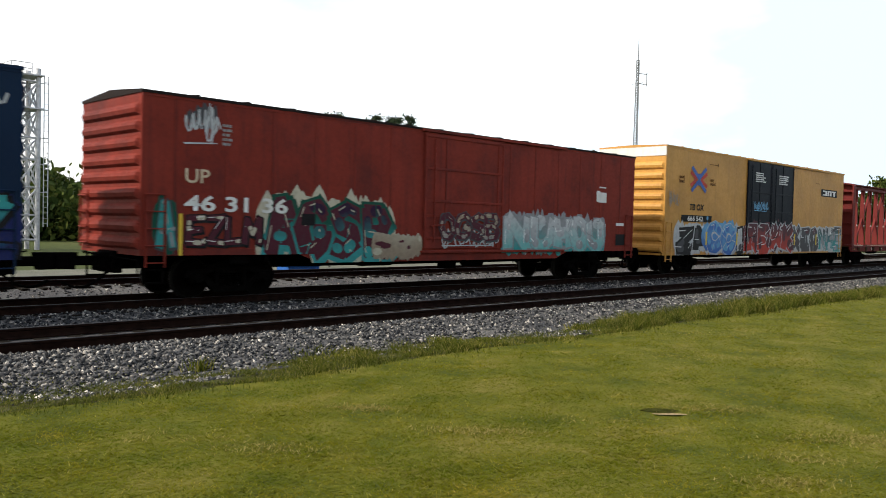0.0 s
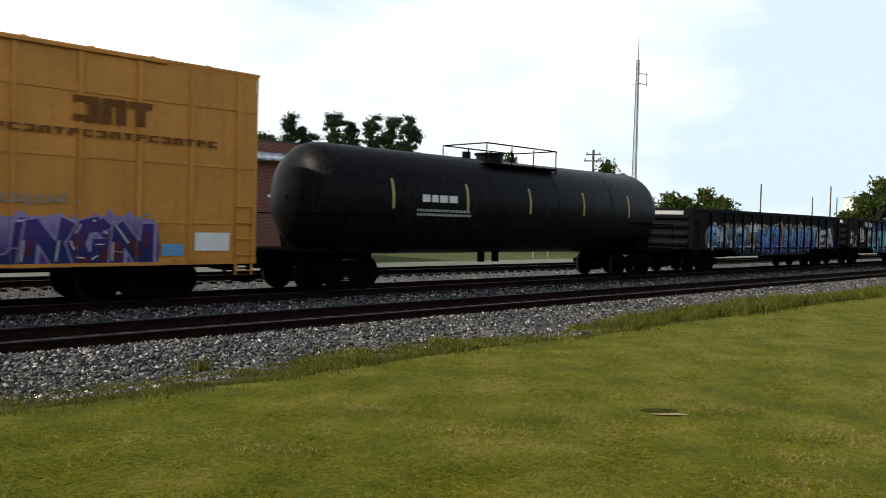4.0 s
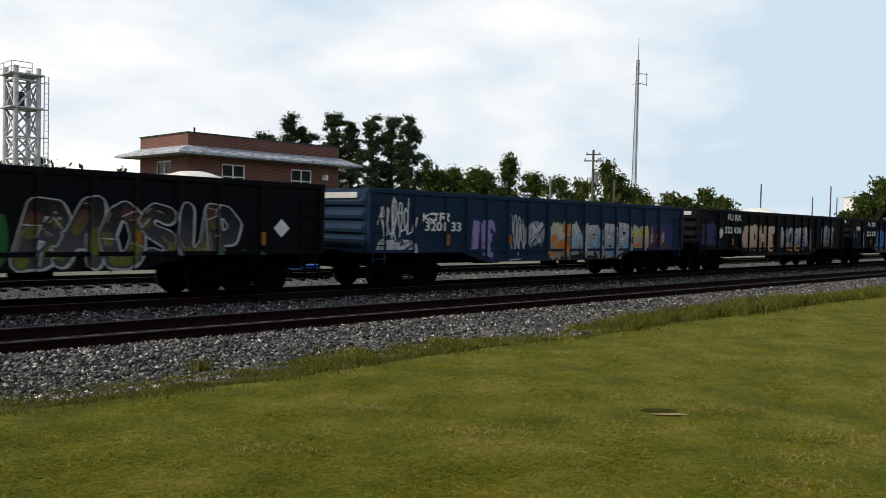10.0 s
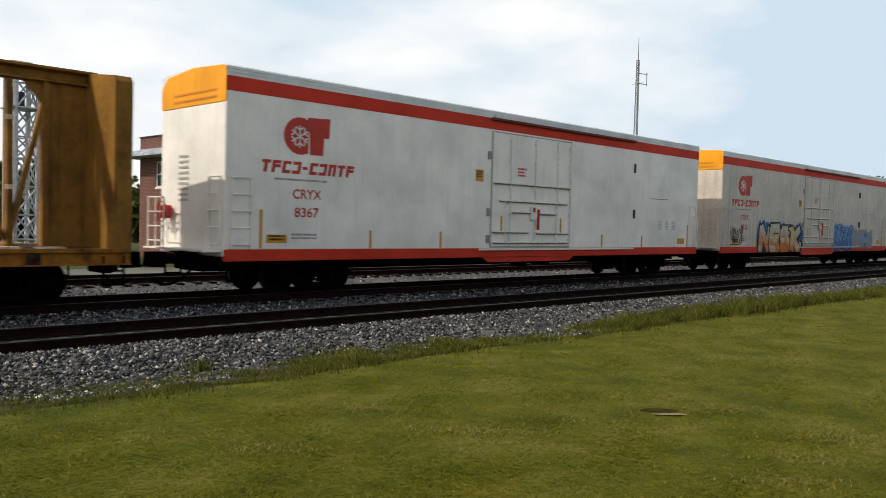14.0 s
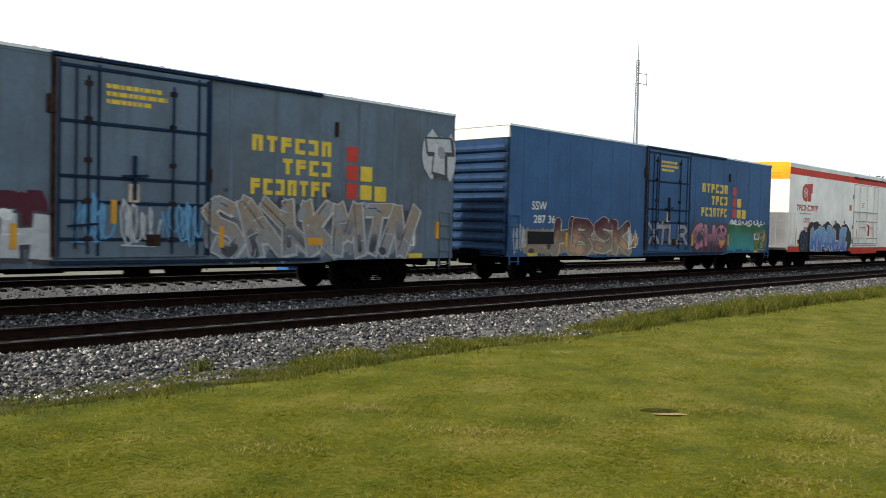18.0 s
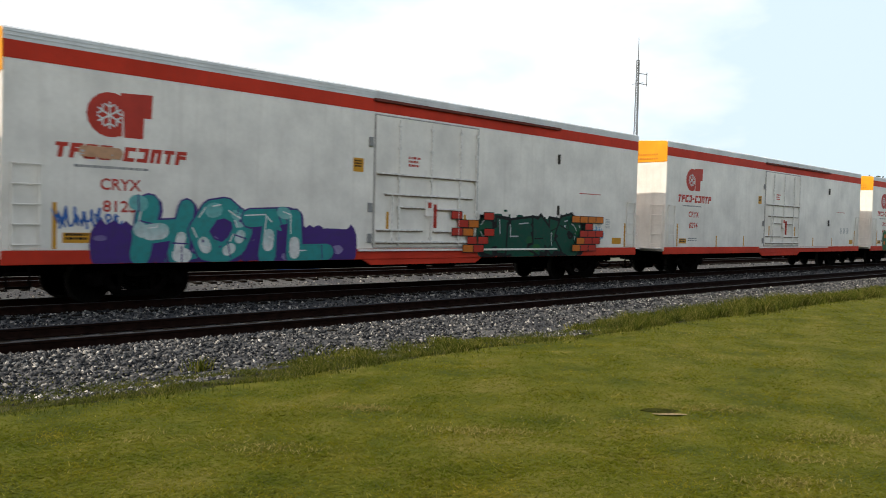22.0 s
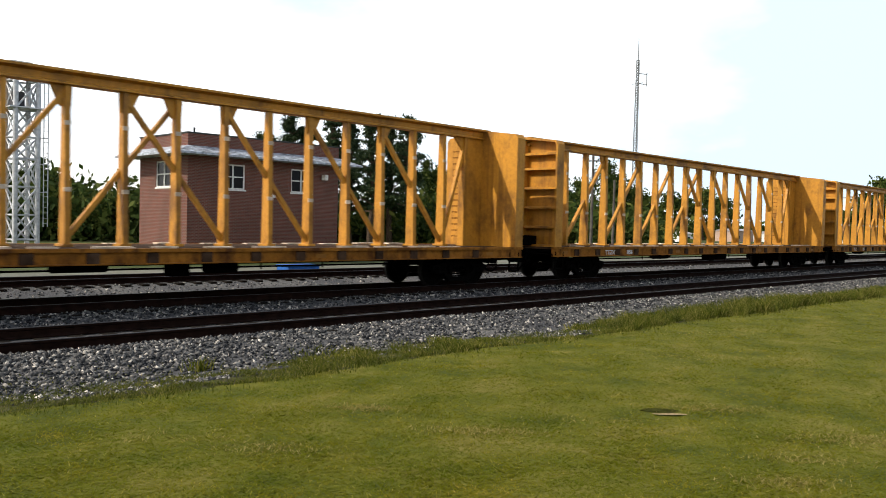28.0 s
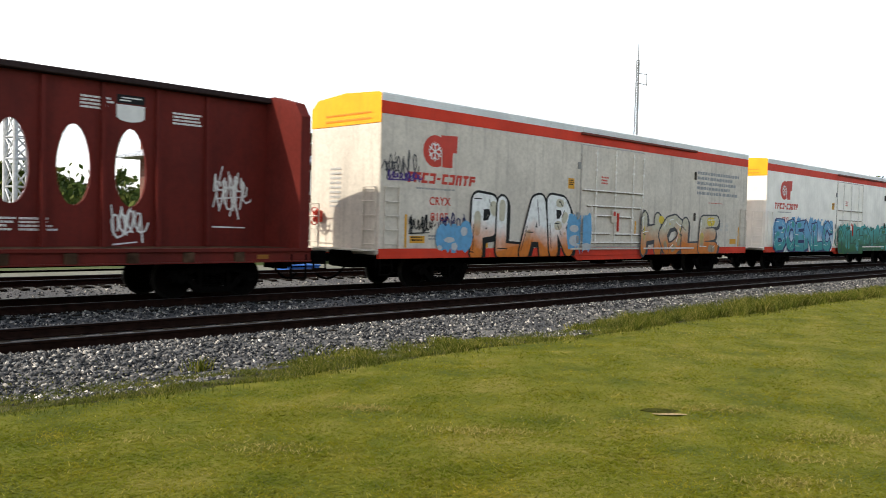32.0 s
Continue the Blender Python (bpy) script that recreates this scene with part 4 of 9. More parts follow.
def tag_scrawl(car, x0, x1, z0, z1, mat, seed, strips=None, r=0.025, loops=9, label=""):
    """A quick one-line tag: a thin looping line that spells nothing."""
    rng = random.Random(seed)
    sp = Spray(strips or [(-1, 60, -W2)], car, x0, x1)
    h, w = z1 - z0, x1 - x0
    loops = max(3, min(loops, int(2.2 * w / h) + 3))
    r = min(r, 0.02) if r < 0.05 else r * 0.55
    R = rng.uniform
    prev, n = None, 7
    amp, back, base = 0.4, 0.3, 0.5
    for i in range(loops * n + 1):
        if i % n == 0:
            a2, b2, c2 = rng.choice((0.18, 0.28, 0.48)) * R(0.8, 1.1), R(0.05, 0.75), R(0.4, 0.6)
            a1, b1, c1 = (a2, b2, c2) if i == 0 else (amp, back, base)
            amp, back, base = a2, b2, c2
        u = (i % n) / n
        A, B, Cc = a1 + (amp - a1) * u, b1 + (back - b1) * u, c1 + (base - c1) * u
        t = 2 * math.pi * i / n
        x = x0 + w * (0.04 + 0.92 * i / (loops * n)) + B * w / loops * math.cos(t) * 0.9
        p = (x, z0 + h * (Cc + A * math.sin(t)) + R(-0.02, 0.02) * h)
        if prev and not (i % (n * 3) == n * 3 - 1):
            sp.stroke(prev, p, r, 0)
        prev = p
    # hard strokes across the loops
    for i in range(3 + loops // 2):
        x = x0 + w * R(0.05, 0.95)
        p = (x, z0 + h * R(0.0, 0.35))
        q = (x + w / loops * R(-0.9, 0.9), z0 + h * R(0.6, 1.0))
        sp.stroke(p, q, r, 0, r * 0.7)
        if rng.random() < 0.5:
            sp.stroke(q, (q[0] + w / loops * R(-0.9, 0.9), z0 + h * R(0.2, 0.7)), r * 0.8, 0)
    if rng.random() < 0.6:
        z = z0 + h * R(-0.05, 0.1)
        sp.stroke((x0 + 0.05 * w, z), (x1 - R(0, 0.3) * w, z + R(-0.05, 0.1) * h), r, 0, r * 0.6)
    return part("spray_tag", sp.done(), mat, car, label)


# ---- paints ----
def flat(name, c, rough=0.5, var=0.12):
    return plain(name, shade(c, 0.85), rough, 0.0, var, 3.0)


P_WHITE = paint("reefer_white", (0.86, 0.825, 0.765), 0.38, 0.14, (0.50, 0.45, 0.39), 0.22)
P_WHITE_DIRTY = paint("reefer_white_dirty", (0.62, 0.565, 0.49), 0.5, 0.35, (0.22, 0.19, 0.16), 0.45)
P_ROOFWHITE = paint("reefer_roof", (0.72, 0.74, 0.75), 0.4, 0.2, (0.4, 0.4, 0.38), 0.2)
P_RED = paint("reefer_red", (0.60, 0.048, 0.024), 0.5, 0.2, (0.3, 0.05, 0.035), 0.25, spec=0.08)
P_ORANGE = paint("reefer_orange", (0.86, 0.36, 0.02), 0.5, 0.15, (0.4, 0.2, 0.05), 0.25, spec=0.1)
P_BROWN = paint("boxcar_red", (0.215, 0.033, 0.022), 0.55, 0.35, (0.055, 0.020, 0.02), 0.45, patch=0.6)
P_MAROON = paint("boxcar_maroon", (0.0319, 0.0067, 0.0067), 0.55, 0.35, (0.03, 0.015, 0.014), 0.4, patch=0.6)
P_YELLOW = paint("boxcar_yellow", (0.54, 0.275, 0.056), 0.5, 0.30, (0.26, 0.12, 0.03), 0.35, patch=0.25)
P_AMBER = paint("boxcar_amber", (0.53, 0.235, 0.038), 0.5, 0.30, (0.22, 0.10, 0.03), 0.4, patch=0.2)
P_DOORBLACK = paint("door_black", (0.0095, 0.0110, 0.0165), 0.45, 0.3, (0.035, 0.034, 0.040), 0.3)
P_CBYEL = paint("flatcar_yellow", (0.52, 0.235, 0.024), 0.5, 0.3, (0.085, 0.034, 0.012), 0.6, patch=0.7, spot=1.1)
P_CBYEL2 = paint("flatcar_ochre", (0.27, 0.135, 0.028), 0.55, 0.3, (0.07, 0.03, 0.012), 0.6, patch=0.7, spot=1.1)
P_CBRED = paint("flatcar_red", (0.1462, 0.0244, 0.0219), 0.5, 0.35, (0.10, 0.03, 0.03), 0.4)
P_OVRED = paint("flatcar_oxide", (0.125, 0.020, 0.0155), 0.5, 0.35, (0.05, 0.015, 0.014), 0.4, patch=0.4)
P_GREYBLUE = paint("boxcar_grey_blue", (0.125, 0.172, 0.222), 0.55, 0.3, (0.085, 0.085, 0.085), 0.6, patch=0.45)
P_BLUE = paint("boxcar_blue", (0.050, 0.118, 0.245), 0.5, 0.3, (0.035, 0.065, 0.12), 0.4)
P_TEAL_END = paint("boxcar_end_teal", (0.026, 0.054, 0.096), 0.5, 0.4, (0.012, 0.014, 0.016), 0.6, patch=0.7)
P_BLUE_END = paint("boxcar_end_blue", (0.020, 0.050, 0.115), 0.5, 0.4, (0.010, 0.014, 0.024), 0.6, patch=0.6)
P_DKBLUE = paint("boxcar_dark_blue", (0.0090, 0.0225, 0.0540), 0.5, 0.3, (0.02, 0.03, 0.05), 0.3)
P_GON = paint("gondola_black", (0.0052, 0.0056, 0.0078), 0.6, 0.4, (0.011, 0.010, 0.0105), 0.4, spec=0.05)
P_GONBLUE = paint("gondola_blue", (0.011, 0.030, 0.066), 0.55, 0.4, (0.022, 0.026, 0.030), 0.5, patch=0.5)
P_TANK = paint("tank_black", (0.0028, 0.003, 0.004), 0.38, 0.3, (0.035, 0.03, 0.028), 0.35)
P_TOPWHITE = paint("end_white", (0.70, 0.68, 0.64), 0.5, 0.25, (0.4, 0.36, 0.3), 0.3)
P_RUSTSILL = paint("rusty_sill", (0.34, 0.135, 0.02), 0.6, 0.5, (0.055, 0.02, 0.009), 0.7, patch=0.85, spot=1.6)
M_DECK = plain("worn_deck", (0.055, 0.032, 0.02), 0.9, 0.0, 0.6, 3.0)
M_RISER = plain("pale_riser_board", (0.52, 0.42, 0.32), 0.85, 0.0, 0.45, 4.0)
K_WHITE, K_BLACK = flat("mark_white", (0.78, 0.78, 0.76)), flat("mark_black", (0.02, 0.02, 0.022))
K_RED, K_YEL = flat("mark_red", (0.55, 0.05, 0.03)), flat("mark_yellow", (0.78, 0.55, 0.05))
K_PALE = flat("mark_pale", (0.50, 0.50, 0.49))
K_AMBER = flat("reflector_amber", (0.68, 0.33, 0.025))
K_BLUE, K_RUSTY = flat("mark_blue", (0.05, 0.12, 0.42)), flat("grimy_amber", (0.30, 0.12, 0.012))
K_GREY, K_BROWN = flat("mark_grey", (0.30, 0.30, 0.30)), flat("mark_brown", (0.16, 0.07, 0.02))
COL = {"white": (0.95, 0.96, 0.95), "black": (0.012, 0.012, 0.014), "navy": (0.02, 0.03, 0.14), "blue": (0.06, 0.18, 0.55), "sky": (0.16, 0.42, 0.70), "teal": (0.05, 0.36, 0.36),
       "aqua": (0.20, 0.55, 0.55), "green": (0.02, 0.14, 0.04), "lime": (0.32, 0.48, 0.06), "olive": (0.16, 0.20, 0.03), "yellow": (0.78, 0.58, 0.06), "orange": (0.75, 0.22, 0.03),
       "peach": (0.70, 0.40, 0.24), "red": (0.60, 0.05, 0.03), "maroon": (0.10, 0.02, 0.035), "pink": (0.62, 0.26, 0.36), "purple": (0.09, 0.045, 0.25), "lilac": (0.36, 0.30, 0.55),
       "grey": (0.33, 0.34, 0.36), "silver": (0.58, 0.60, 0.62), "tan": (0.38, 0.30, 0.22), "dkgrey": (0.08, 0.08, 0.09), "cream": (0.62, 0.58, 0.45), "dkgreen": (0.01, 0.09, 0.06), "azure": (0.05, 0.40, 0.72), "deep": (0.012, 0.075, 0.34), "plum": (0.032, 0.010, 0.042)}


def C(*names):
    out = []
    for nm in names:
        a, _, b = nm.partition("/")
        out.append(spray("spray_" + nm.replace("/", "_to_"), shade(COL[a], 0.8), shade(COL[b or a], 0.75)))
    return out


# ---- car kinds ----
def boxcar(s, L, label, body, end, z0=0.95, z1=4.45, inset=2.4, reach=1.1, door=(8.05, 11.35), door_mat=None, posts=(), smooth=False, ribs=9, top_white=False, double=False, roof=None, sill=0.78, bar_mat=None, rise=0.12):
    car = start_car("boxcar", label, "boxcar", s, L, inset, reach)
    SILLS[car.name] = (z0 + 0.003, sill + 0.003, inset + 2.0, L - inset - 2.0)
    strips, edge = [], 0.0
    for side in (-1, 1):
        m = Mesh()
        y0, y1 = (-W2, -W2 + 0.06) if side < 0 else (W2 - 0.06, W2)
        m.box(0.0, L, y0, y1, z0, z1, 0.008)
        # fish-belly side sill
        c = [(inset + 1.6, z0), (inset + 2.2, sill), (L - inset - 2.2, sill), (L - inset - 1.6, z0)]
        w = part("side_wall", m, body, car)
        part("side_sill", Mesh().slab(c, y0 + 0.01, y1 - 0.01), body, w)
        for za, zb in ((z1 - 0.12, z1 - 0.02), (z0 + 0.002, z0 + 0.14)):
            part("side_chord", Mesh().box(0.0, L, y0 - 0.012 if side < 0 else y1 - 0.01, y0 + 0.01 if side < 0 else y1 + 0.012, za, zb), body, w)
        if not posts and not smooth:
            k = 0.75
            while k < L:
                if not door[0] - 0.2 < k < door[1] + 0.2:
                    part("side_rib", Mesh().box(k - 0.035, k + 0.035, y0 - 0.008 if side < 0 else y1 - 0.01, y0 + 0.01 if side < 0 else y1 + 0.008, z0 + 0.15, z1 - 0.13), body, w)
                k += 1.22
        if side < 0:
            for p in posts:
                q = Mesh().box(p - 0.05, p + 0.05, -W2 - 0.05, -W2 + 0.004, z0 + 0.05, z1 - 0.1, 0.008)
                part("side_post", q, body, w)
            if posts:
                for z in (1.71, 2.97, 4.25):
                    for a, b in ((0.1, door[0] - 0.1), (door[1] + 0.1, L - 0.1)):
                        part("side_rail", Mesh().box(a, b, -W2 - 0.022, -W2 + 0.004, z - 0.03, z + 0.03, 0.006), body, w)
    for p in sorted(posts):
        strips += [(edge, p - 0.05, -W2 - 0.022), (p - 0.05, p + 0.05, -W2 - 0.05)]
        edge = p + 0.05
    strips.append((edge, L, -W2 - 0.022 if posts else -W2 - 0.012))
    for x, turn in ((0.0, 0), (L, 180)):
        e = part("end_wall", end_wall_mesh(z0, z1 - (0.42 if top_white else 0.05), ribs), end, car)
        e.matrix_basis = pose(x, 0, 0, 0, 0, turn)
        if top_white:
            t = part("end_header", Mesh().box(-0.02, 0.06, -W2, W2, z1 - 0.42, z1 - 0.03, 0.01), P_TOPWHITE, car, "pale painted top of the car's end")
            t.matrix_basis = pose(x, 0, 0, 0, 0, turn)
    part("roof", roof_mesh(L, z1, rise, seams=15), roof or body, car)
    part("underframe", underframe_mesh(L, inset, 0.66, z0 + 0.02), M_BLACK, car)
    dm = door_mat or body
    a, b = door
    halves = [(a, (a + b) / 2 - 0.02), ((a + b) / 2 + 0.02, b)] if double else [(a, b)]
    for i, (p, q) in enumerate(halves):
        d = Mesh().box(p, q, -W2 - 0.06, -W2 - 0.016, z0 + 0.12, z1 - 0.12, 0.01)
        do = part("door", d, dm, car, "sliding door with raised frame bars")
        f = Mesh()
        for z in ((z1 - z0) * k + z0 for k in ((0.12, 0.30, 0.42, 0.68, 0.94) if not double else (0.25, 0.45, 0.65))):
            f.box(p + 0.05, q - 0.05, -W2 - 0.085, -W2 - 0.058, z - 0.035, z + 0.035, 0.008)
        for x in (p + 0.04, (p + q) / 2 if double else p + 0.3 * (q - p), q - 0.04) if double else (p + 0.04, p + 0.25 * (q - p), q - 0.25, q - 0.04):
            f.box(x - 0.03, x + 0.03, -W2 - 0.083, -W2 - 0.058, z0 + 0.16, z1 - 0.16, 0.006)
        part("door_frame", f, bar_mat or dm, do)
        h = Mesh()
        h.tube((p + 0.35, -W2 - 0.10, z0 + 0.3), (p + 0.35, -W2 - 0.10, z1 - 0.3), 0.022, 6)
        h.beam((p + 0.2, -W2 - 0.12, z0 + 0.75), (p + 0.75, -W2 - 0.12, z0 + 0.80), 0.04)
        part("lock_rod", h, bar_mat or dm, do)
    for za in (z1 - 0.1, z0):
        part("door_track", Mesh().box(a - 0.1, min(L - 0.3, b + (b - a) * 0.95), -W2 - 0.09, -W2 - 0.012, za, za + 0.07, 0.006), bar_mat or (dm if not double else body), car)
    add_ladder(car, 0.1, -W2, z0 - 0.25, z0 + 1.3, body)
    add_ladder(car, L - 0.55, -W2, z0 - 0.25, z0 + 1.3, body)
    add_ladder(car, -0.05, W2 - 0.12, z0 + 0.1, z0 + 1.4, body, -90)
    return car, strips


def reefer(s, label, number, mat=None, words=True):
    """White insulated car with a red sill and stripe and an orange end header."""
    L, z0, z1 = 21.6, 1.12, 5.02
    white = mat or P_WHITE
    car = start_car("refrigerator_car", label, "reefer car", s, L, 2.8, 1.05)
    SILLS[car.name] = (0.856, 0.705, 8.8, 13.0)
    for side in (-1, 1):
        y0, y1 = (-W2, -W2 + 0.08) if side < 0 else (W2 - 0.08, W2)
        part("side_wall", Mesh().box(0.0, L, y0, y1, z0, 4.69, 0.012), white, car)
        part("stripe", Mesh().box(0.0, L, y0 - 0.003 if side < 0 else y0, y1 if side < 0 else y1 + 0.003, 4.69, z1), P_RED, car, "red band under the roof edge")
        m = Mesh().box(0.0, L, y0 - 0.02 if side < 0 else y0, y1 if side < 0 else y1 + 0.02, 0.85, z0, 0.01)
        m.slab([(8.6, 0.855), (8.9, 0.70), (12.9, 0.70), (13.2, 0.855)], y0 + 0.01, y1 - 0.01)
        part("side_sill", m, P_RED, car, "red steel side sill")
    for x, turn in ((0.0, 0), (L, 180)):
        m = Mesh().box(-0.01, 0.07, -W2 + 0.003, W2 - 0.003, 0.95, 4.45, 0.03)
        e = part("end_wall", m, white, car)
        h = part("end_header", Mesh().run([(-W2 + 0.002, 4.45), (W2 - 0.002, 4.45), (W2 - 0.002, z1 - 0.06), (W2 - 0.30, z1 + 0.20), (0.0, z1 + 0.31), (-W2 + 0.12, z1 + 0.24), (-W2 + 0.002, z1 + 0.19)], -0.014, 0.07), P_ORANGE, car, "orange header across the car's end")
        u = part("end_ladder", ladder_mesh(1.14, 2.78, 0.5, 0.38), white, car)
        g = Mesh()
        for y in (0.55, 0.95, 1.35):
            g.tube((-0.42, y, 1.1), (-0.42, y, 2.3), 0.018, 6)
        for z in (1.25, 1.6, 1.95, 2.3):
            g.tube((-0.42, 0.55, z), (-0.42, 1.35, z), 0.016, 6)
            g.tube((-0.42, 1.35, z), (-0.02, 1.35, z), 0.016, 6)
        g.box(-0.5, 0.0, -W2 + 0.1, W2 - 0.1, 1.06, 1.10)
        f = part("end_rail", g, white, car)
        b = Mesh()
        b.turn([(0.0, 0.24), (0.02, 0.26), (0.05, 0.24)], n=18)
        for k in range(6):
            b.tube((0, 0.02, 0), (0.24 * math.cos(k * 1.047), 0.02, 0.24 * math.sin(k * 1.047)), 0.018, 5)
        b.box(-0.1, 0.1, 0.05, 0.25, -0.16, 0.16, 0.02)
        w = part("brake_wheel", b, K_RED, car, "red brake wheel")
        t = Mesh()
        rng = random.Random(4)
        hd = Mesh()
        for k in range(2):
            letter_bars(hd, 0.3, 2.3, 4.72 - k * 0.16, 4.77 - k * 0.16, 20, -0.005, rng)
        hp = part("stencil_mark", hd, plain("faded_print", (0.62, 0.22, 0.02), 0.6), car)
        hp["kind"] = "stuff"
        for k in range(9):
            letter_bars(t, 0.55, 1.05, 3.25 - k * 0.13, 3.31 - k * 0.13, 6, 0.0, rng)
        n = part("stencil_mark", t, K_PALE, car)
        base = pose(x, 0, 0, 0, 0, turn)
        for o in (e, h, f):
            o.matrix_basis = base
        u.matrix_basis = base @ pose(-0.02, -W2 + 0.62, 0, 0, 0, -90)
        w.matrix_basis = base @ pose(-0.30, 0.95, 1.95, 0, 0, -90)
        n.matrix_basis = hp.matrix_basis = base @ pose(-0.0235, 1.15, 0, 0, 0, -90)
        n["kind"] = "stuff"
    roof = Mesh().run([(-W2 - 0.01, z1), (W2 + 0.01, z1), (W2 + 0.01, z1 + 0.21), (W2 - 0.10, z1 + 0.26), (0.0, z1 + 0.33), (-W2 + 0.10, z1 + 0.26), (-W2 - 0.01, z1 + 0.21)], 0.0, L)
    for z in (z1 + 0.075, z1 + 0.15):
        roof.box(0.0, L, -W2 - 0.024, -W2 - 0.008, z, z + 0.012)
    for k in range(1, 12):
        roof.run([(-W2 - 0.02, z1 + 0.03), (-W2 - 0.02, z1 + 0.22), (-W2 + 0.10, z1 + 0.275), (0, z1 + 0.345), (W2 - 0.10, z1 + 0.275), (W2 + 0.02, z1 + 0.22), (W2 + 0.02, z1 + 0.03)], L * k / 12 - 0.02, L * k / 12 + 0.02)
    part("roof", roof, P_ROOFWHITE, car)
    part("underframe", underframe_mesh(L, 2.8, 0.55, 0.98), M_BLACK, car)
    # plug door with lock rods and handles
    a, b = 8.95, 12.85
    d = part("door", Mesh().box(a, b, -W2 - 0.035, -W2 - 0.002, z0 + 0.06, 4.60, 0.012), white, car, "white plug door with lock rods")
    f = Mesh()
    for x in (9.75, 10.95, 12.1, 12.78):
        f.tube((x, -W2 - 0.07, z0 + 0.08), (x, -W2 - 0.07, 4.55), 0.022, 6)
        for z in (1.4, 2.2, 3.0, 3.8, 4.4):
            f.box(x - 0.05, x + 0.05, -W2 - 0.09, -W2 - 0.03, z - 0.03, z + 0.03)
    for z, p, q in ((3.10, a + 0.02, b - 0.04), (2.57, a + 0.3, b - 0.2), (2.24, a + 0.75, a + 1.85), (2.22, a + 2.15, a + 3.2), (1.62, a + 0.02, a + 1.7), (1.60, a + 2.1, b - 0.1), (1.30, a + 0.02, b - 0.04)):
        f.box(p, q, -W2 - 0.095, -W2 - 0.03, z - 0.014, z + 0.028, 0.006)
        # dark strip: the shade below each door bar, put into its colour
        part("bar_channel", Mesh().box(p + 0.02, q - 0.02, -W2 - 0.085, -W2 - 0.034, z - 0.042, z - 0.013), plain("under_bar_shade", (0.20, 0.155, 0.12), 0.85, 0.0, 0.6, 5.0), d, "dark strip painted for the shade under a door bar")
    for x in (9.50, 12.04):
        f.tube((x, -W2 - 0.09, 1.27), (x, -W2 - 0.09, 2.57), 0.02, 6)
    part("lock_rod", f, plain("worn_rod", (0.74, 0.72, 0.68), 0.5), d)
    q = Mesh()
    for x0, x1, za, zb in ((a - 0.05, a - 0.006, z0 + 0.02, 4.64), (b + 0.006, b + 0.05, z0 + 0.02, 4.64), (a - 0.006, b + 0.006, 4.606, 4.64), (a - 0.006, b + 0.006, z0 + 0.02, z0 + 0.054)):
        q.box(x0, x1, -W2 - 0.02, -W2 + 0.002, za, zb)
    part("door_seal", q, plain("grey_rubber", (0.40, 0.385, 0.36), 0.8), car, "dark grey seal round the door")
    k = Mesh().box(10.72, 11.0, -W2 - 0.13, -W2 - 0.05, 2.0, 2.45, 0.02)
    k.beam((11.05, -W2 - 0.14, 1.7), (11.05, -W2 - 0.14, 2.35), 0.06, mat=1)
    k.box(10.78, 10.9, -W2 - 0.14, -W2 - 0.12, 2.25, 2.4, mat=1)
    part("door_handle", k, [white, K_RED], d, "door gear box with a red lever")
    t = Mesh()
    t.box(8.85, 16.75, -W2 - 0.11, -W2 - 0.004, 4.955, 5.03, 0.008)
    part("door_track", t, plain("track_rust", (0.16, 0.05, 0.04), 0.7, 0.1), car, "rust-stained top rail of the door")
    part("door_track", Mesh().box(8.4, 16.75, -W2 - 0.09, -W2 - 0.021, 1.06, 1.115, 0.006), white, car)
    for x, z in ((16.78, 4.02), (16.8, 2.35)):
        part("door_stop", Mesh().box(x - 0.022, x + 0.022, -W2 - 0.08, -W2, z - 0.16, z + 0.16, 0.008), plain("grimy_stop", (0.07, 0.065, 0.06), 0.8), car)
    for z in (1.4, 2.2, 3.9):
        part("door_stop", Mesh().box(8.72, 8.85, -W2 - 0.05, -W2, z - 0.12, z + 0.12, 0.01), K_GREY, car)
    add_ladder(car, 0.16, -W2, 1.14, 2.78, white, 0, 0.5, 0.38)
    add_ladder(car, L - 0.66, -W2, 1.14, 2.78, white, 0, 0.5, 0.38)
    # reflectors, plates and print
    for x, za, zb in ((0.94, 1.15, 2.05), (4.25, 1.14, 1.6), (6.83, 1.14, 1.6), (14.82, 1.14, 1.58), (17.43, 1.14, 1.56), (20.85, 1.14, 2.0), (9.38, 1.6, 2.1), (12.36, 1.6, 2.1)):
        part("reflector", Mesh().box(x - 0.04, x + 0.04, -W2 - 0.042 if 9 < x < 13 else -W2 - 0.004, -W2 + 0.001, za, zb), K_AMBER, car, "amber reflector strip")
    for x0, x1, za, zb in ((1.09, 1.66, 1.27, 1.47), (20.05, 20.62, 1.25, 1.47), (8.22, 8.56, 3.1, 3.45)):
        part("notice_plate", Mesh().box(x0, x1, -W2 - 0.005, -W2 + 0.001, za, zb), K_AMBER, car, "amber notice plate with black print")
    stencil_lines(car, 1.14, 1.62, 1.41, 2, 0.045, K_BLACK, -W2 - 0.004, 3)
    stencil_lines(car, 8.26, 8.52, 3.36, 3, 0.04, K_BLACK, -W2 - 0.004, 3)
    stencil_lines(car, 1.8, 2.7, 1.45, 2, 0.05, K_GREY, -W2, 5)
    for x in (18.6, 19.1, 19.6):
        stencil_lines(car, x, x + 0.3, 2.1, 6, 0.035, K_PALE, -W2, int(x * 10))
    stencil_lines(car, 10.1, 10.6, 3.55, 3, 0.06, K_RED, -W2 - 0.034, 9)
    stencil_lines(car, 18.0, 19.6, 2.95, 1, 0.03, K_RED, -W2, 19)
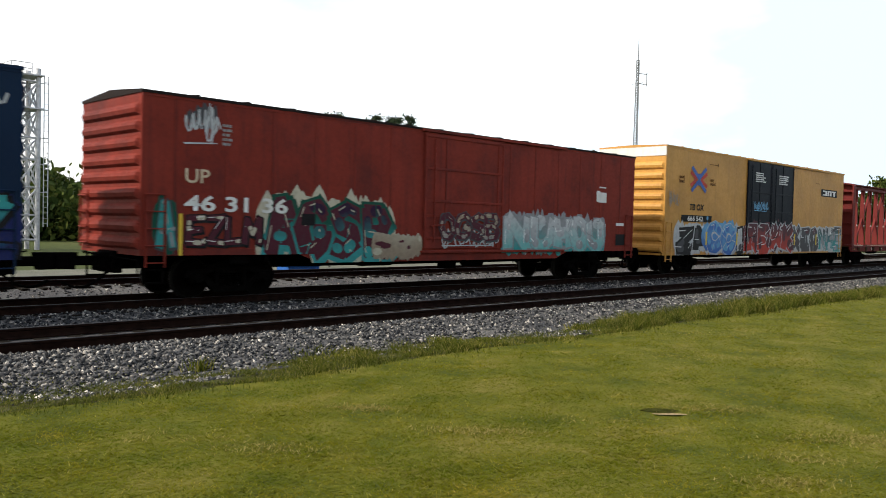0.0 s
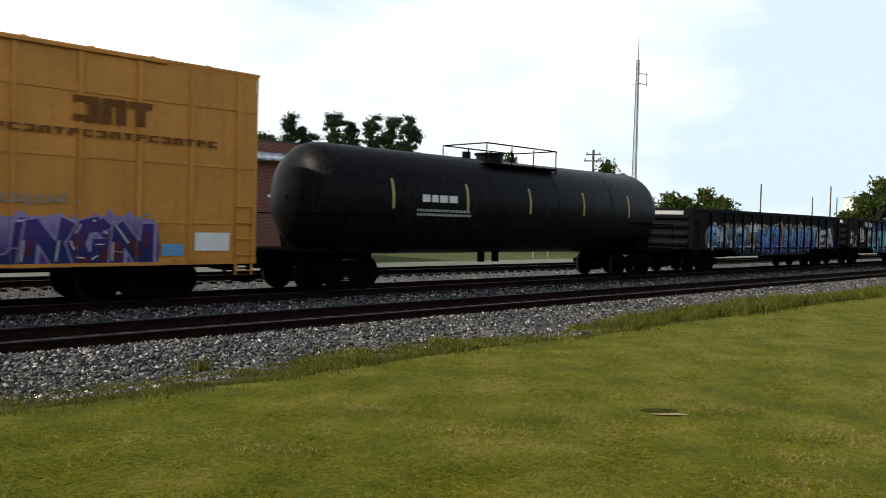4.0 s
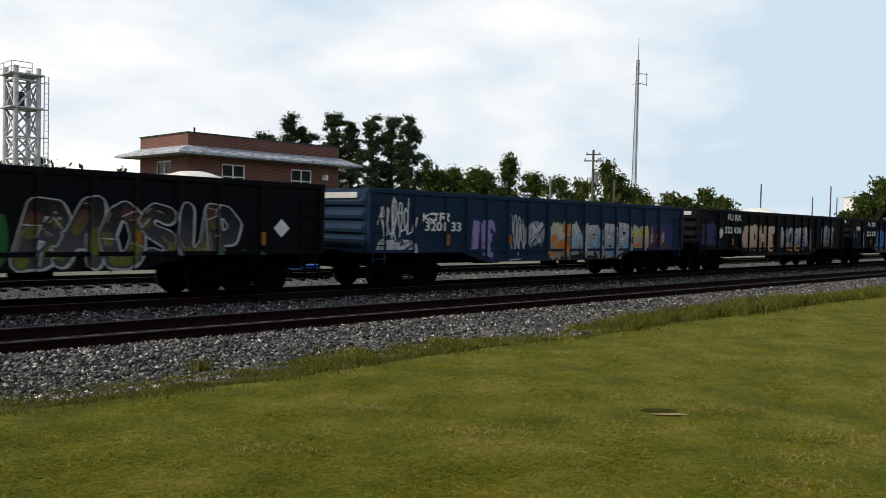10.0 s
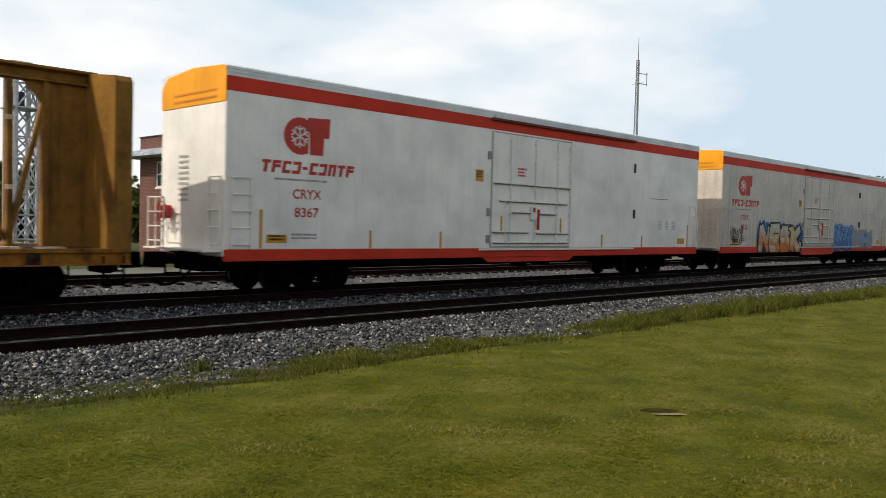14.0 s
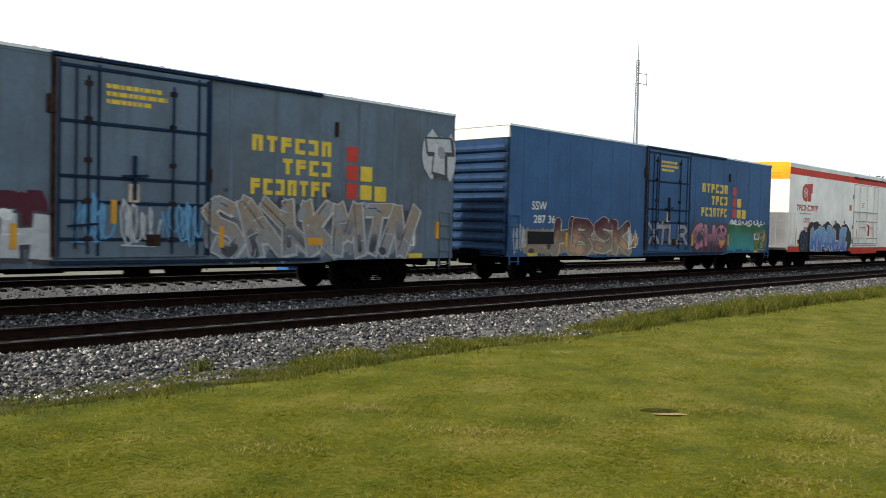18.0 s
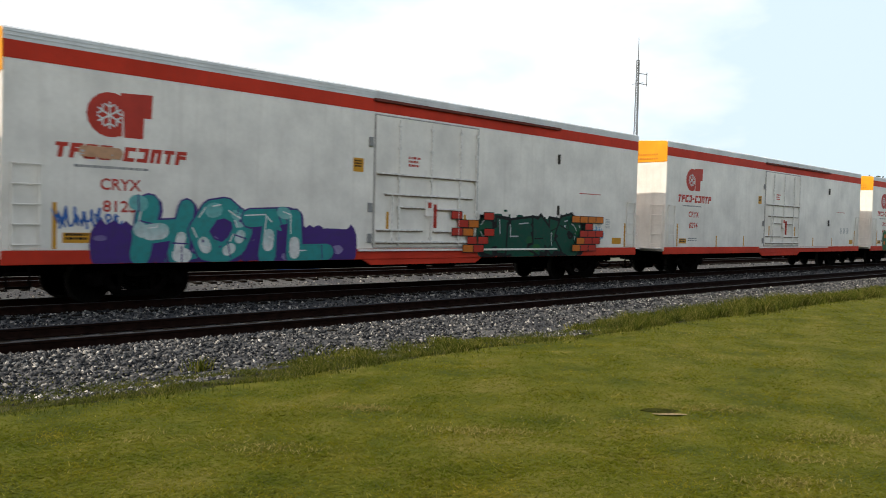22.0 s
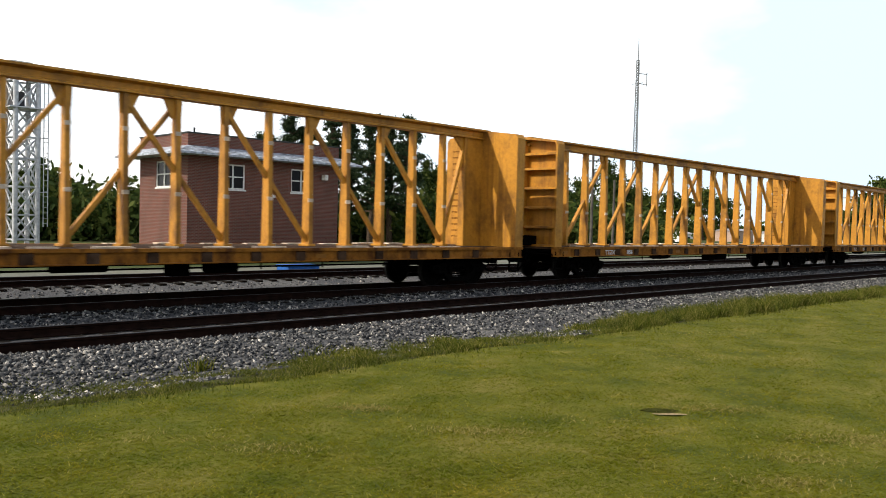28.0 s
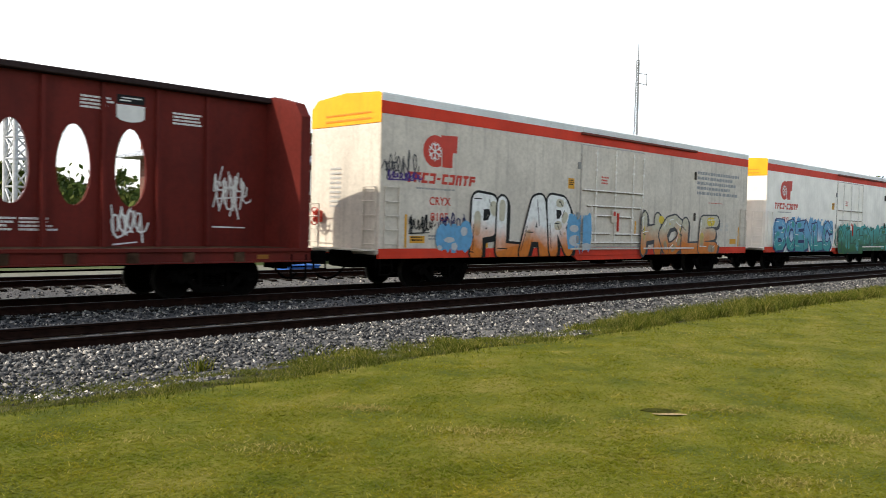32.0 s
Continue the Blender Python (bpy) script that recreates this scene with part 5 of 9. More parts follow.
    if words:
        lg = Mesh()
        y = -W2 - 0.004
        ring = [(2.0 + 0.48 * math.cos(a), 3.84 + 0.45 * math.sin(a)) for a in [radians(q) for q in range(60, 301, 20)]]
        lg.add([(x, y, z) for x, z in ring + [(2.2, 3.41), (2.2, 4.29)]], [tuple(range(len(ring) + 2))])
        lg.add([(2.2, y, 3.95), (2.2, y, 4.30), (2.88, y, 4.33), (2.86, y, 3.84), (2.70, y, 3.84), (2.68, y, 3.41), (2.28, y, 3.41), (2.26, y, 3.95)], [(0, 3, 2, 1), (0, 7, 4, 3), (7, 6, 5, 4)])
        k = 0
        for q in range(6):
            a = radians(60 * q + 30)
            for u0, u1, da in ((0.0, 0.27, 0.0), (0.16, 0.25, 0.45), (0.16, 0.25, -0.45)):
                k += 1
                p0, p1 = (1.98 + u0 * math.cos(a), 3.83 + u0 * math.sin(a)), (1.98 + u1 * math.cos(a + da), 3.83 + u1 * math.sin(a + da))
                b = math.atan2(p1[1] - p0[1], p1[0] - p0[0])
                nx, nz = -0.018 * math.sin(b), 0.018 * math.cos(b)
                yy = y - 0.002 - k * 0.0003
                lg.add([(p0[0] - nx, yy, p0[1] - nz), (p1[0] - nx, yy, p1[1] - nz), (p1[0] + nx, yy, p1[1] + nz), (p0[0] + nx, yy, p0[1] + nz)], [(0, 1, 2, 3)], 1)
        part("emblem", lg, [K_RED, K_WHITE], car, "red rounded emblem with a white star")
        wd = Mesh()
        letter_bars(wd, 0.90, 2.05, 2.93, 3.22, 4, y, random.Random(2), 0.16, 0.18)
        wd.box(2.08, 2.22, y - 0.001, y + 0.002, 3.04, 3.11)
        letter_bars(wd, 2.26, 3.66, 2.93, 3.22, 5, y, random.Random(8), 0.16, 0.18)
        part("block_word", wd, K_RED, car, "red block word")
        stencil_lines(car, 1.3, 2.9, 2.76, 1, 0.05, K_GREY, -W2, 21)
        letters(car, "CRYX", 1.80, 2.34, 0.23, K_RED, wide=1.0)
        letters(car, number, 1.86, 1.90, 0.23, K_RED, wide=1.12)
    return car


def centerbeam(s, label, body, L=23.2, oval=False, marks=()):
    """Flat car with end bulkheads and a truss or pierced wall down its middle."""
    car = start_car("centerbeam_flatcar", label, "flat car", s, L, 2.35, 0.8)
    # each side sill: a deck edge flange over a recessed web and a narrow foot
    for side in (-1, 1):
        c = [(1.55, 1.15), (1.39, 1.15), (1.39, 0.82), (1.535, 0.82), (1.535, 0.85), (1.48, 0.85), (1.48, 1.075), (1.55, 1.075)]
        c = [(side * y, z) for y, z in (c if side > 0 else c[::-1])]
        part("side_sill", Mesh().run(c, 0.0, L), P_RUSTSILL if body in (P_CBYEL, P_CBYEL2) else body, car, "rust-stained side sill")
    # a greasy strap winch under every post
    for k in range(17):
        x = 1.25 + 1.248 * k
        w = part("strap_winch", shared("strap_winch", lambda: Mesh().box(-0.13, 0.13, -0.02, 0.06, 0.83, 1.07, 0.02), [M_DECK]), None, car)
        w.location = (x, -W2 + 0.01, 0)
    part("deck", Mesh().box(0.02, L - 0.02, -W2 + 0.10, W2 - 0.10, 1.06, 1.14), M_DECK, car, "worn dark deck")
    # loose-looking riser boards that run along both edges of the deck, a gap at every post
    rng = random.Random(int(s) + 3)
    if not oval:
        for k in range(17):
            x = 1.35 + 1.25 * k
            n = x + rng.uniform(0.45, 1.0)
            for y in (-W2 + 0.16, W2 - 0.42):
                if n < L - 1.2 and rng.random() < 0.85:
                    part("riser_board", Mesh().box(x, n, y, y + 0.26, 1.142, 1.142 + rng.uniform(0.03, 0.05), 0.006), M_RISER, car)
    part("underframe", underframe_mesh(L, 2.35, 0.78, 1.05), M_BLACK, car)
    top = 4.66
    for x0, sgn in ((0.0, 1), (L, -1)):
        a = lambda q: x0 + sgn * q
        cut, peak = (0.34, 0.22) if oval else (0.12, 0.14)
        outline = [(-W2, 1.14), (W2, 1.14), (W2, top - cut), (W2 - cut * 0.8, top), (0.35, top + peak), (-0.35, top + peak), (-W2 + cut * 0.8, top), (-W2, top - cut)]
        lo, hi = sorted((a(0.31), a(0.37)))
        bh = part("bulkhead", Mesh().run(outline, lo, hi), body, car, "ribbed steel end bulkhead with a deep rim")
        # the rim stands out from the plate all round
        rim = Mesh()
        t = 0.07 if not oval else 0.09
        n = len(outline)
        for i in range(n):
            (ya, za), (yb, zb) = outline[i], outline[(i + 1) % n]
            d = math.hypot(yb - ya, zb - za)
            ny, nz = -(zb - za) / d * t, (yb - ya) / d * t
            for q0, q1 in ((a(0.0 if not oval else 0.10), a(0.31)),):
                q0, q1 = min(q0, q1), max(q0, q1)
                vs = [(q, y, z) for q in (q0, q1) for y, z in ((ya, za), (yb, zb), (yb + ny, zb + nz), (ya + ny, za + nz))]
                rim.add(vs, [(3, 2, 1, 0), (4, 5, 6, 7), (0, 1, 5, 4), (1, 2, 6, 5), (2, 3, 7, 6), (3, 0, 4, 7)])
        part("bulkhead_rim", rim, body, bh)
        lo, hi = sorted((a(0.06), a(0.31)))
        for y in (-0.065,) if not oval else (-0.15,):
            part("upright", Mesh().box(lo, hi, y, y + 0.13, 1.21, top + peak - 0.08, 0.01), body, bh)
        for z in (1.75, 2.4, 3.05, 3.7, 4.2) if not oval else (2.2, 3.45):
            part("stiffener", Mesh().box(*sorted((a(0.10), a(0.31))), -W2 + 0.09, W2 - 0.09, z, z + 0.08, 0.008), body, bh)
        g = ladder_mesh(1.0, 4.3, 0.4, 0.4)
        lad = part("ladder", g, body, car)
        lad.matrix_basis = pose(a(0.0 if not oval else 0.09), 0.98 if sgn > 0 else -0.98, 0, 0, 0, -90 if sgn > 0 else 90)
        # brake gear and uncoupling bar low on the end
        gear = Mesh().box(*sorted((a(-0.10), a(0.28))), -0.55, 0.35, 1.16, 1.5, 0.03)
        gear.beam((a(-0.06), -1.35, 1.02), (a(-0.06), 0.0, 0.94), 0.035)
        part("brake_gear", gear, M_BLACK, car, "grimy brake gear at the car's end")
        t = Mesh()
        rng = random.Random(int(s) + sgn)
        for k in range(15):
            z = 4.2 - 0.2 * k
            letter_bars(t, -1.25, -0.35, z, z + 0.045, rng.randrange(7, 12), 0.0, rng)
        ink = plain("faded_stencil", (0.17, 0.07, 0.014), 0.7) if body in (P_CBYEL, P_CBYEL2) else K_PALE
        n = part("stencil_mark", t, ink, car)
        n["kind"] = "stuff"
        n.matrix_basis = pose(a(0.376), 0, 0, 0, 0, 90 if sgn > 0 else -90)
        if not oval:
            # solid web between the bulkhead and the first panel
            web = Mesh().box(*sorted((a(0.372), a(1.22))), -0.05, 0.05, 1.14, 4.56)
            web.box(*sorted((a(1.14), a(1.26))), -0.13, 0.13, 1.14, 4.56, 0.01)
            part("end_web", web, body, car, "solid steel web behind the bulkhead")
    if not oval:
        chord = Mesh().run([(-0.17, 4.55), (0.17, 4.55), (0.17, 4.59), (0.06, 4.62), (0.06, 4.76), (0.24, 4.80), (0.24, 4.85), (-0.24, 4.85), (-0.24, 4.80), (-0.06, 4.76), (-0.06, 4.62), (-0.17, 4.59)], 0.20, L - 0.20)
        part("top_chord", chord, body, car, "long steel top beam")
        xs = [1.25 + 1.248 * i for i in range(17)]
        for x in xs[1:]:
            p = Mesh()
            wb, wt = 0.17, 0.10
            p.add([(x - 0.06, -wb, 1.14), (x + 0.06, -wb, 1.14), (x + 0.06, wb, 1.14), (x - 0.06, wb, 1.14), (x - 0.06, -wt, 4.56), (x + 0.06, -wt, 4.56), (x + 0.06, wt, 4.56), (x - 0.06, wt, 4.56)],
                  [(0, 1, 5, 4), (3, 7, 6, 2), (1, 2, 6, 5), (0, 4, 7, 3)])
            post = part("post", p, body, car)
            part("post_shoe", Mesh().box(x - 0.12, x + 0.12, -wb - 0.05, wb + 0.05, 1.141, 1.20, 0.01), body, post)
            # tie-down winch brackets part way up
            for z in (2.35, 3.75):
                part("strap_bracket", Mesh().box(x - 0.075, x + 0.075, -0.175 + 0.02 * (z - 1.14), -0.10, z - 0.05, z + 0.05, 0.008), M_RISER if body is not P_CBRED else K_PALE, post)
        # diagonal braces: the first falls, then they rise to the middle and fall after it; the last rises
        runs = [(1.30, 4.40, xs[1] - 0.1, 1.25)] + [(xs[i], 1.25, xs[i + 2], 4.45) for i in (1, 3, 5, 7)] + [(xs[i], 4.45, xs[i + 2], 1.25) for i in (8, 10, 12, 14)] + [(xs[16], 1.25, L - 1.15, 4.40)]
        for i, (xa, za, xb, zb) in enumerate(runs):
            y = 0.0 if i != 4 else 0.07
            part("brace", Mesh().beam((xa, y, za), (xb, y, zb), 0.10, 0.12), body, car)
        for gx in [xs[i] for i in (3, 5, 7, 9)]:
            part("gusset", Mesh().slab([(gx - 0.34, 4.555), (gx + 0.12, 4.555), (gx + 0.10, 4.1), (gx - 0.14, 4.1)], -0.035, 0.035), body, car)
        for gx in [xs[i] for i in (8, 10, 12, 14)]:
            part("gusset", Mesh().slab([(gx - 0.12, 4.553), (gx + 0.34, 4.553), (gx + 0.14, 4.1), (gx - 0.10, 4.1)], -0.037, 0.033), body, car)
        for gx, sg in ((1.2, 1), (L - 1.2, -1)):
            part("gusset", Mesh().slab([(gx, 4.555), (gx + sg * 0.45, 4.555), (gx + sg * 0.16, 4.25), (gx, 4.0)], -0.04, 0.04), body, car)
    else:
        part("top_chord", Mesh().box(0.375, L - 0.375, -0.25, 0.25, 4.725, 4.86, 0.02), plain("dark_top", (0.03, 0.02, 0.02), 0.6), car, "dark steel top beam")
        m = Mesh()
        centres = [4.36 + 1.247 * k for k in range(13)]
        y0, y1 = -0.03, 0.03
        z0, z1 = 1.14, 4.72
        cuts = [0.375] + [q for c in centres for q in (c - 0.5, c + 0.5)] + [L - 0.375]
        for k in range(0, len(cuts), 2):
            m.box(cuts[k], cuts[k + 1], y0, y1, z0, z1)
        n = 24
        for c in centres:
            hole = [(c + 0.35 * math.cos(2 * math.pi * i / n) * (1.0 - 0.10 * math.sin(2 * math.pi * i / n)), 2.89 + 0.87 * math.sin(2 * math.pi * i / n)) for i in range(n)]
            rect = []
            for i in range(n):
                a = 2 * math.pi * i / n
                u, w = math.cos(a), math.sin(a)
                q = max(abs(u), abs(w))
                rect.append((c + 0.5 * u / q, (z0 + z1) / 2 + (z1 - z0) / 2 * w / q))
            for yy in (y0, y1):
                m.add([(x, yy, z) for x, z in hole + rect], [(i, (i + 1) % n, n + (i + 1) % n, n + i) for i in range(n)])
            m.add([(x, y0, z) for x, z in hole] + [(x, y1, z) for x, z in hole], [(i, (i + 1) % n, n + (i + 1) % n, n + i) for i in range(n)])
        part("centre_wall", m.weld(), body, car, "oxide-red wall pierced by a row of oval openings")
        for k in range(17):
            x = 1.215 + 1.247 * k
            part("post", Mesh().add([(x - 0.05, -0.22, 1.14), (x + 0.05, -0.22, 1.14), (x + 0.05, 0.22, 1.14), (x - 0.05, 0.22, 1.14), (x - 0.05, -0.10, 4.70), (x + 0.05, -0.10, 4.70), (x + 0.05, 0.10, 4.70), (x - 0.05, 0.10, 4.70)],
                                    [(0, 1, 5, 4), (1, 2, 6, 5), (2, 3, 7, 6), (3, 0, 4, 7), (4, 5, 6, 7), (3, 2, 1, 0)]), body, car)
        for x, z in ((1.3, 4.15), (11.0, 4.1), (18.2, 4.35), (20.3, 4.2), (5.2, 1.75), (6.4, 1.75), (17.0, 1.7), (16.2, 1.7)):
            stencil_lines(car, x, x + 0.75, z, 4, 0.045, K_WHITE, -0.031, int(x * 10))
    for x, word in marks:
        letters(car, word, x, 0.88, 0.15, K_WHITE, y=-W2 + 0.048, wide=1.15)
    for x in (0.45, 7.95, 15.45, 21.7):
        part("reflector", Mesh().box(x, x + 0.3, -W2 + 0.042, -W2 + 0.051, 0.90, 1.0), K_RUSTY, car, "faded amber reflector plate")
    return car


def gondola(s, label, body, L=16.4, ribs=None):
    car = start_car("gondola_car", label, "gondola", s, L, 1.95, 0.7)
    SILLS[car.name] = (1.0, 0.705, 4.4, L - 4.4)
    z1 = 2.72
    ribs = ribs or [0.08, 1.72, 2.94, 3.81, 4.70, 5.67, 6.64, 7.66, 8.67, 9.71, 10.73, 11.63, 12.57, 13.54, 14.62, 16.32]
    strips, e = [], 0.0
    for r in ribs:
        strips += [(e, r - 0.07, -W2 + 0.10), (r - 0.07, r + 0.07, -W2 + 0.005)]
        e = r + 0.07
    strips.append((e, L, -W2 + 0.10))
    for side in (-1, 1):
        m = Mesh()
        ya, yb = (-W2 + 0.10, -W2 + 0.14) if side < 0 else (W2 - 0.14, W2 - 0.10)
        m.box(0.0, L, ya, yb, 1.0, z1 - 0.02)
        m.slab([(0.02, 1.02), (3.5, 1.02), (4.7, 0.70), (L - 4.7, 0.70), (L - 3.5, 1.02), (L - 0.02, 1.02), (L - 0.02, 1.10), (0.02, 1.10)][::-1], ya - 0.004, yb + 0.004)
        w = part("side_wall", m, body, car)
        t = Mesh().box(-0.02, L + 0.02, min(ya, yb) - 0.06, max(ya, yb) + 0.06, z1 - 0.13, z1, 0.015)
        t.box(0.0, L, min(ya, yb) - 0.05, max(ya, yb) + 0.05, 1.0, 1.09, 0.01)
        part("top_chord", t, body, w)
        for r in ribs:
            q = Mesh().box(r - 0.07, r + 0.07, -W2 + 0.008 if side < 0 else W2 - 0.12, -W2 + 0.12 if side < 0 else W2 - 0.008, 0.86 if 4.5 < r < L - 4.5 else 1.02, z1 - 0.12, 0.02)
            part("side_post", q, body, w)
    for x, turn in ((0.0, 0), (L, 180)):
        o = part("end_wall", end_wall_mesh(1.0, z1 - 0.02, 4, 0.10, W2 - 0.08), body, car)
        o.matrix_basis = pose(x, 0, 0, 0, 0, turn)
    for r in ribs[2:-1:3]:
        part("reflector", Mesh().box(r - 0.045, r + 0.045, -W2 - 0.032, -W2 + 0.009, 1.22, 1.52), K_RUSTY, car, "faded orange reflector")
    part("floor", Mesh().box(0.05, L - 0.05, -W2 + 0.14, W2 - 0.14, 1.0, 1.08), M_BLACK, car)
    part("underframe", underframe_mesh(L, 1.95, 0.66, 1.0), M_BLACK, car)
    add_ladder(car, 0.2, -W2 + 0.1, 0.75, 2.3, body)
    add_ladder(car, L - 0.65, -W2 + 0.1, 0.75, 2.3, body)
    add_ladder(car, -0.06, W2 - 0.3, 0.9, 2.5, body, -90)
    return car, strips


def load_cover(car, x0, x1, top, mat):
    """A pale humped cover over the load, just above the rim."""
    m, nx, ny = Mesh(), 14, 10
    rng = random.Random(int(x0 * 100))
    vs = []
    for i in range(nx + 1):
        for j in range(ny + 1):
            u, v = i / nx, j / ny
            hump = math.sin(math.pi * u) ** 0.45 * math.sin(math.pi * v) ** 0.5
            vs.append((x0 + (x1 - x0) * u, -1.36 + 2.72 * v, 2.30 + (top - 2.30) * hump + rng.uniform(-0.015, 0.015)))
    m.add(vs, [(i * (ny + 1) + j, (i + 1) * (ny + 1) + j, (i + 1) * (ny + 1) + j + 1, i * (ny + 1) + j + 1) for i in range(nx) for j in range(ny)])
    return part("load_cover", m, mat, car, "pale humped cover over the load")


def tank_car(s):
    L = 17.9
    car = start_car("tank_car", "black tank car with a walkway railing on top", "tank car", s, L, 1.9, 0.75)
    n, r, zc = 40, 1.50, 2.42
    prof = [(0.75, 0.05), (0.78, 0.5), (0.9, 0.95), (1.08, 1.25), (1.3, 1.43), (1.55, 1.5), (L - 1.55, 1.5), (L - 1.3, 1.43), (L - 1.08, 1.25), (L - 0.9, 0.95), (L - 0.78, 0.5), (L - 0.75, 0.05)]
    m = Mesh()
    k = len(prof)
    vs = [(x, q * math.cos(2 * math.pi * i / n), zc + q * math.sin(2 * math.pi * i / n)) for i in range(n) for x, q in prof]
    m.add(vs, [(i * k + j, ((i + 1) % n) * k + j, ((i + 1) % n) * k + j + 1, i * k + j + 1) for i in range(n) for j in range(k - 1)])
    part("tank", m, P_TANK, car, "glossy black welded tank", True)
    b = Mesh()
    for x in (4.2, 7.2, 10.4, 13.6):
        mm = [(x, 1.512 * math.cos(a), zc + 1.512 * math.sin(a)) for a in np.linspace(0, 2 * math.pi, 33)[:-1]] + [(x + 0.06, 1.512 * math.cos(a), zc + 1.512 * math.sin(a)) for a in np.linspace(0, 2 * math.pi, 33)[:-1]]
        b.add(mm, [(i, (i + 1) % 32, 32 + (i + 1) % 32, 32 + i) for i in range(32)])
    part("weld_band", b, P_TANK, car)
    d = Mesh()
    d.tube((8.6, 0, 3.88), (8.6, 0, 4.08), 0.45, 20)
    d.tube((8.6, 0, 4.08), (8.6, 0, 4.14), 0.5, 20)
    d.tube((7.5, 0, 3.88), (7.5, 0, 4.12), 0.14, 10)
    part("manway", d, P_TANK, car, "black manway cover")
    w = Mesh()
    for y in (-0.95, 0.95):
        w.tube((7.4, y, 4.35), (10.9, y, 4.35), 0.022, 6)
        for x in (7.4, 8.6, 9.7, 10.9):
            w.tube((x, y, 3.55), (x, y, 4.35), 0.022, 6)
    for x in (7.4, 10.9):
        w.tube((x, -0.95, 4.35), (x, 0.95, 4.35), 0.022, 6)
    w.box(7.4, 10.9, -1.05, -0.6, 3.70, 3.74)
    w.box(7.4, 10.9, 0.6, 1.05, 3.70, 3.74)
    part("walkway_railing", w, M_BLACK, car, "black walkway with a pipe railing")
    u = Mesh()
    for x0, x1 in ((0.0, 3.4), (L - 3.4, L)):
        u.box(x0, x1, -0.32, 0.32, 0.78, 1.05)
        u.box(x0, x1, -W2 + 0.1, W2 - 0.1, 1.02, 1.08)
    for x in (1.9, L - 1.9):
        u.slab([(x - 0.4, 1.0), (x + 0.4, 1.0), (x + 0.6, 1.7), (x - 0.6, 1.7)], -1.25, 1.25)
    for x in (8.3, 9.0):
        u.tube((x, 0, 0.62), (x, 0, 1.0), 0.12, 10)
    part("underframe", u, M_BLACK, car)
    g = Mesh()
    for y in (-W2 + 0.05, W2 - 0.05):
        for x0, x1 in ((0.05, 3.2), (L - 3.2, L - 0.05)):
            g.tube((x0, y, 2.0), (x1, y, 2.0), 0.02, 6)
            for x in (x0, (x0 + x1) / 2, x1):
                g.tube((x, y, 1.05), (x, y, 2.0), 0.02, 6)
    part("handrail", g, M_BLACK, car)
    for x in (3.1, 6.0, 8.9, 11.8, 14.6):
        q = Mesh()
        for z in np.linspace(2.2, 2.9, 8):
            y = -math.sqrt(1.5 ** 2 - (z - zc) ** 2) - 0.008
            y2 = -math.sqrt(1.5 ** 2 - (z + 0.1 - zc) ** 2) - 0.008
            q.add([(x, y, z), (x + 0.09, y, z), (x + 0.09, y2, z + 0.1), (x, y2, z + 0.1)], [(0, 1, 2, 3)])
        part("reflector", q.weld(), flat("tank_reflector", (0.45, 0.33, 0.14)), car, "faded yellow reflector strip")
    stencil_lines(car, 4.2, 5.7, 2.42, 1, 0.2, K_WHITE, -1.512, 3)
    stencil_lines(car, 4.0, 6.3, 2.15, 2, 0.07, K_GREY, -1.505, 4)
    return car


# ---- beyond the tracks ----
def leaf_cloud(lobes, n, size, seed, slim=0.55, loose=0.68):
    """Leaf sprays scattered through ellipsoid lobes: (x, y, z, rx, rz)."""
    rng = np.random.default_rng(seed)
    vol = np.array([l[3] ** 2 * l[4] for l in lobes])
    pick = rng.choice(len(lobes), n, p=vol / vol.sum())
    lo = np.array(lobes)[pick]
    d = rng.normal(0, 1, (n, 3))
    d /= np.linalg.norm(d, axis=1)[:, None]
    rad = np.minimum(1.55, np.abs(rng.normal(0, loose, n)) + 0.15 * rng.random(n))
    c = lo[:, :3] + d * rad[:, None] * lo[:, [3, 3, 4]]
    a, b = rng.normal(0, 1, (n, 3)), rng.normal(0, 1, (n, 3))
    a /= np.linalg.norm(a, axis=1)[:, None]
    b -= a * (a * b).sum(1)[:, None]
    b /= np.linalg.norm(b, axis=1)[:, None]
    s = (size * rng.uniform(0.5, 1.4, n))[:, None]
    V = np.stack([c - a * s, c + b * s * slim, c + a * s, c - b * s * slim], 1).reshape(-1, 3)
    F = np.arange(4 * n).reshape(-1, 4)
    return V, F


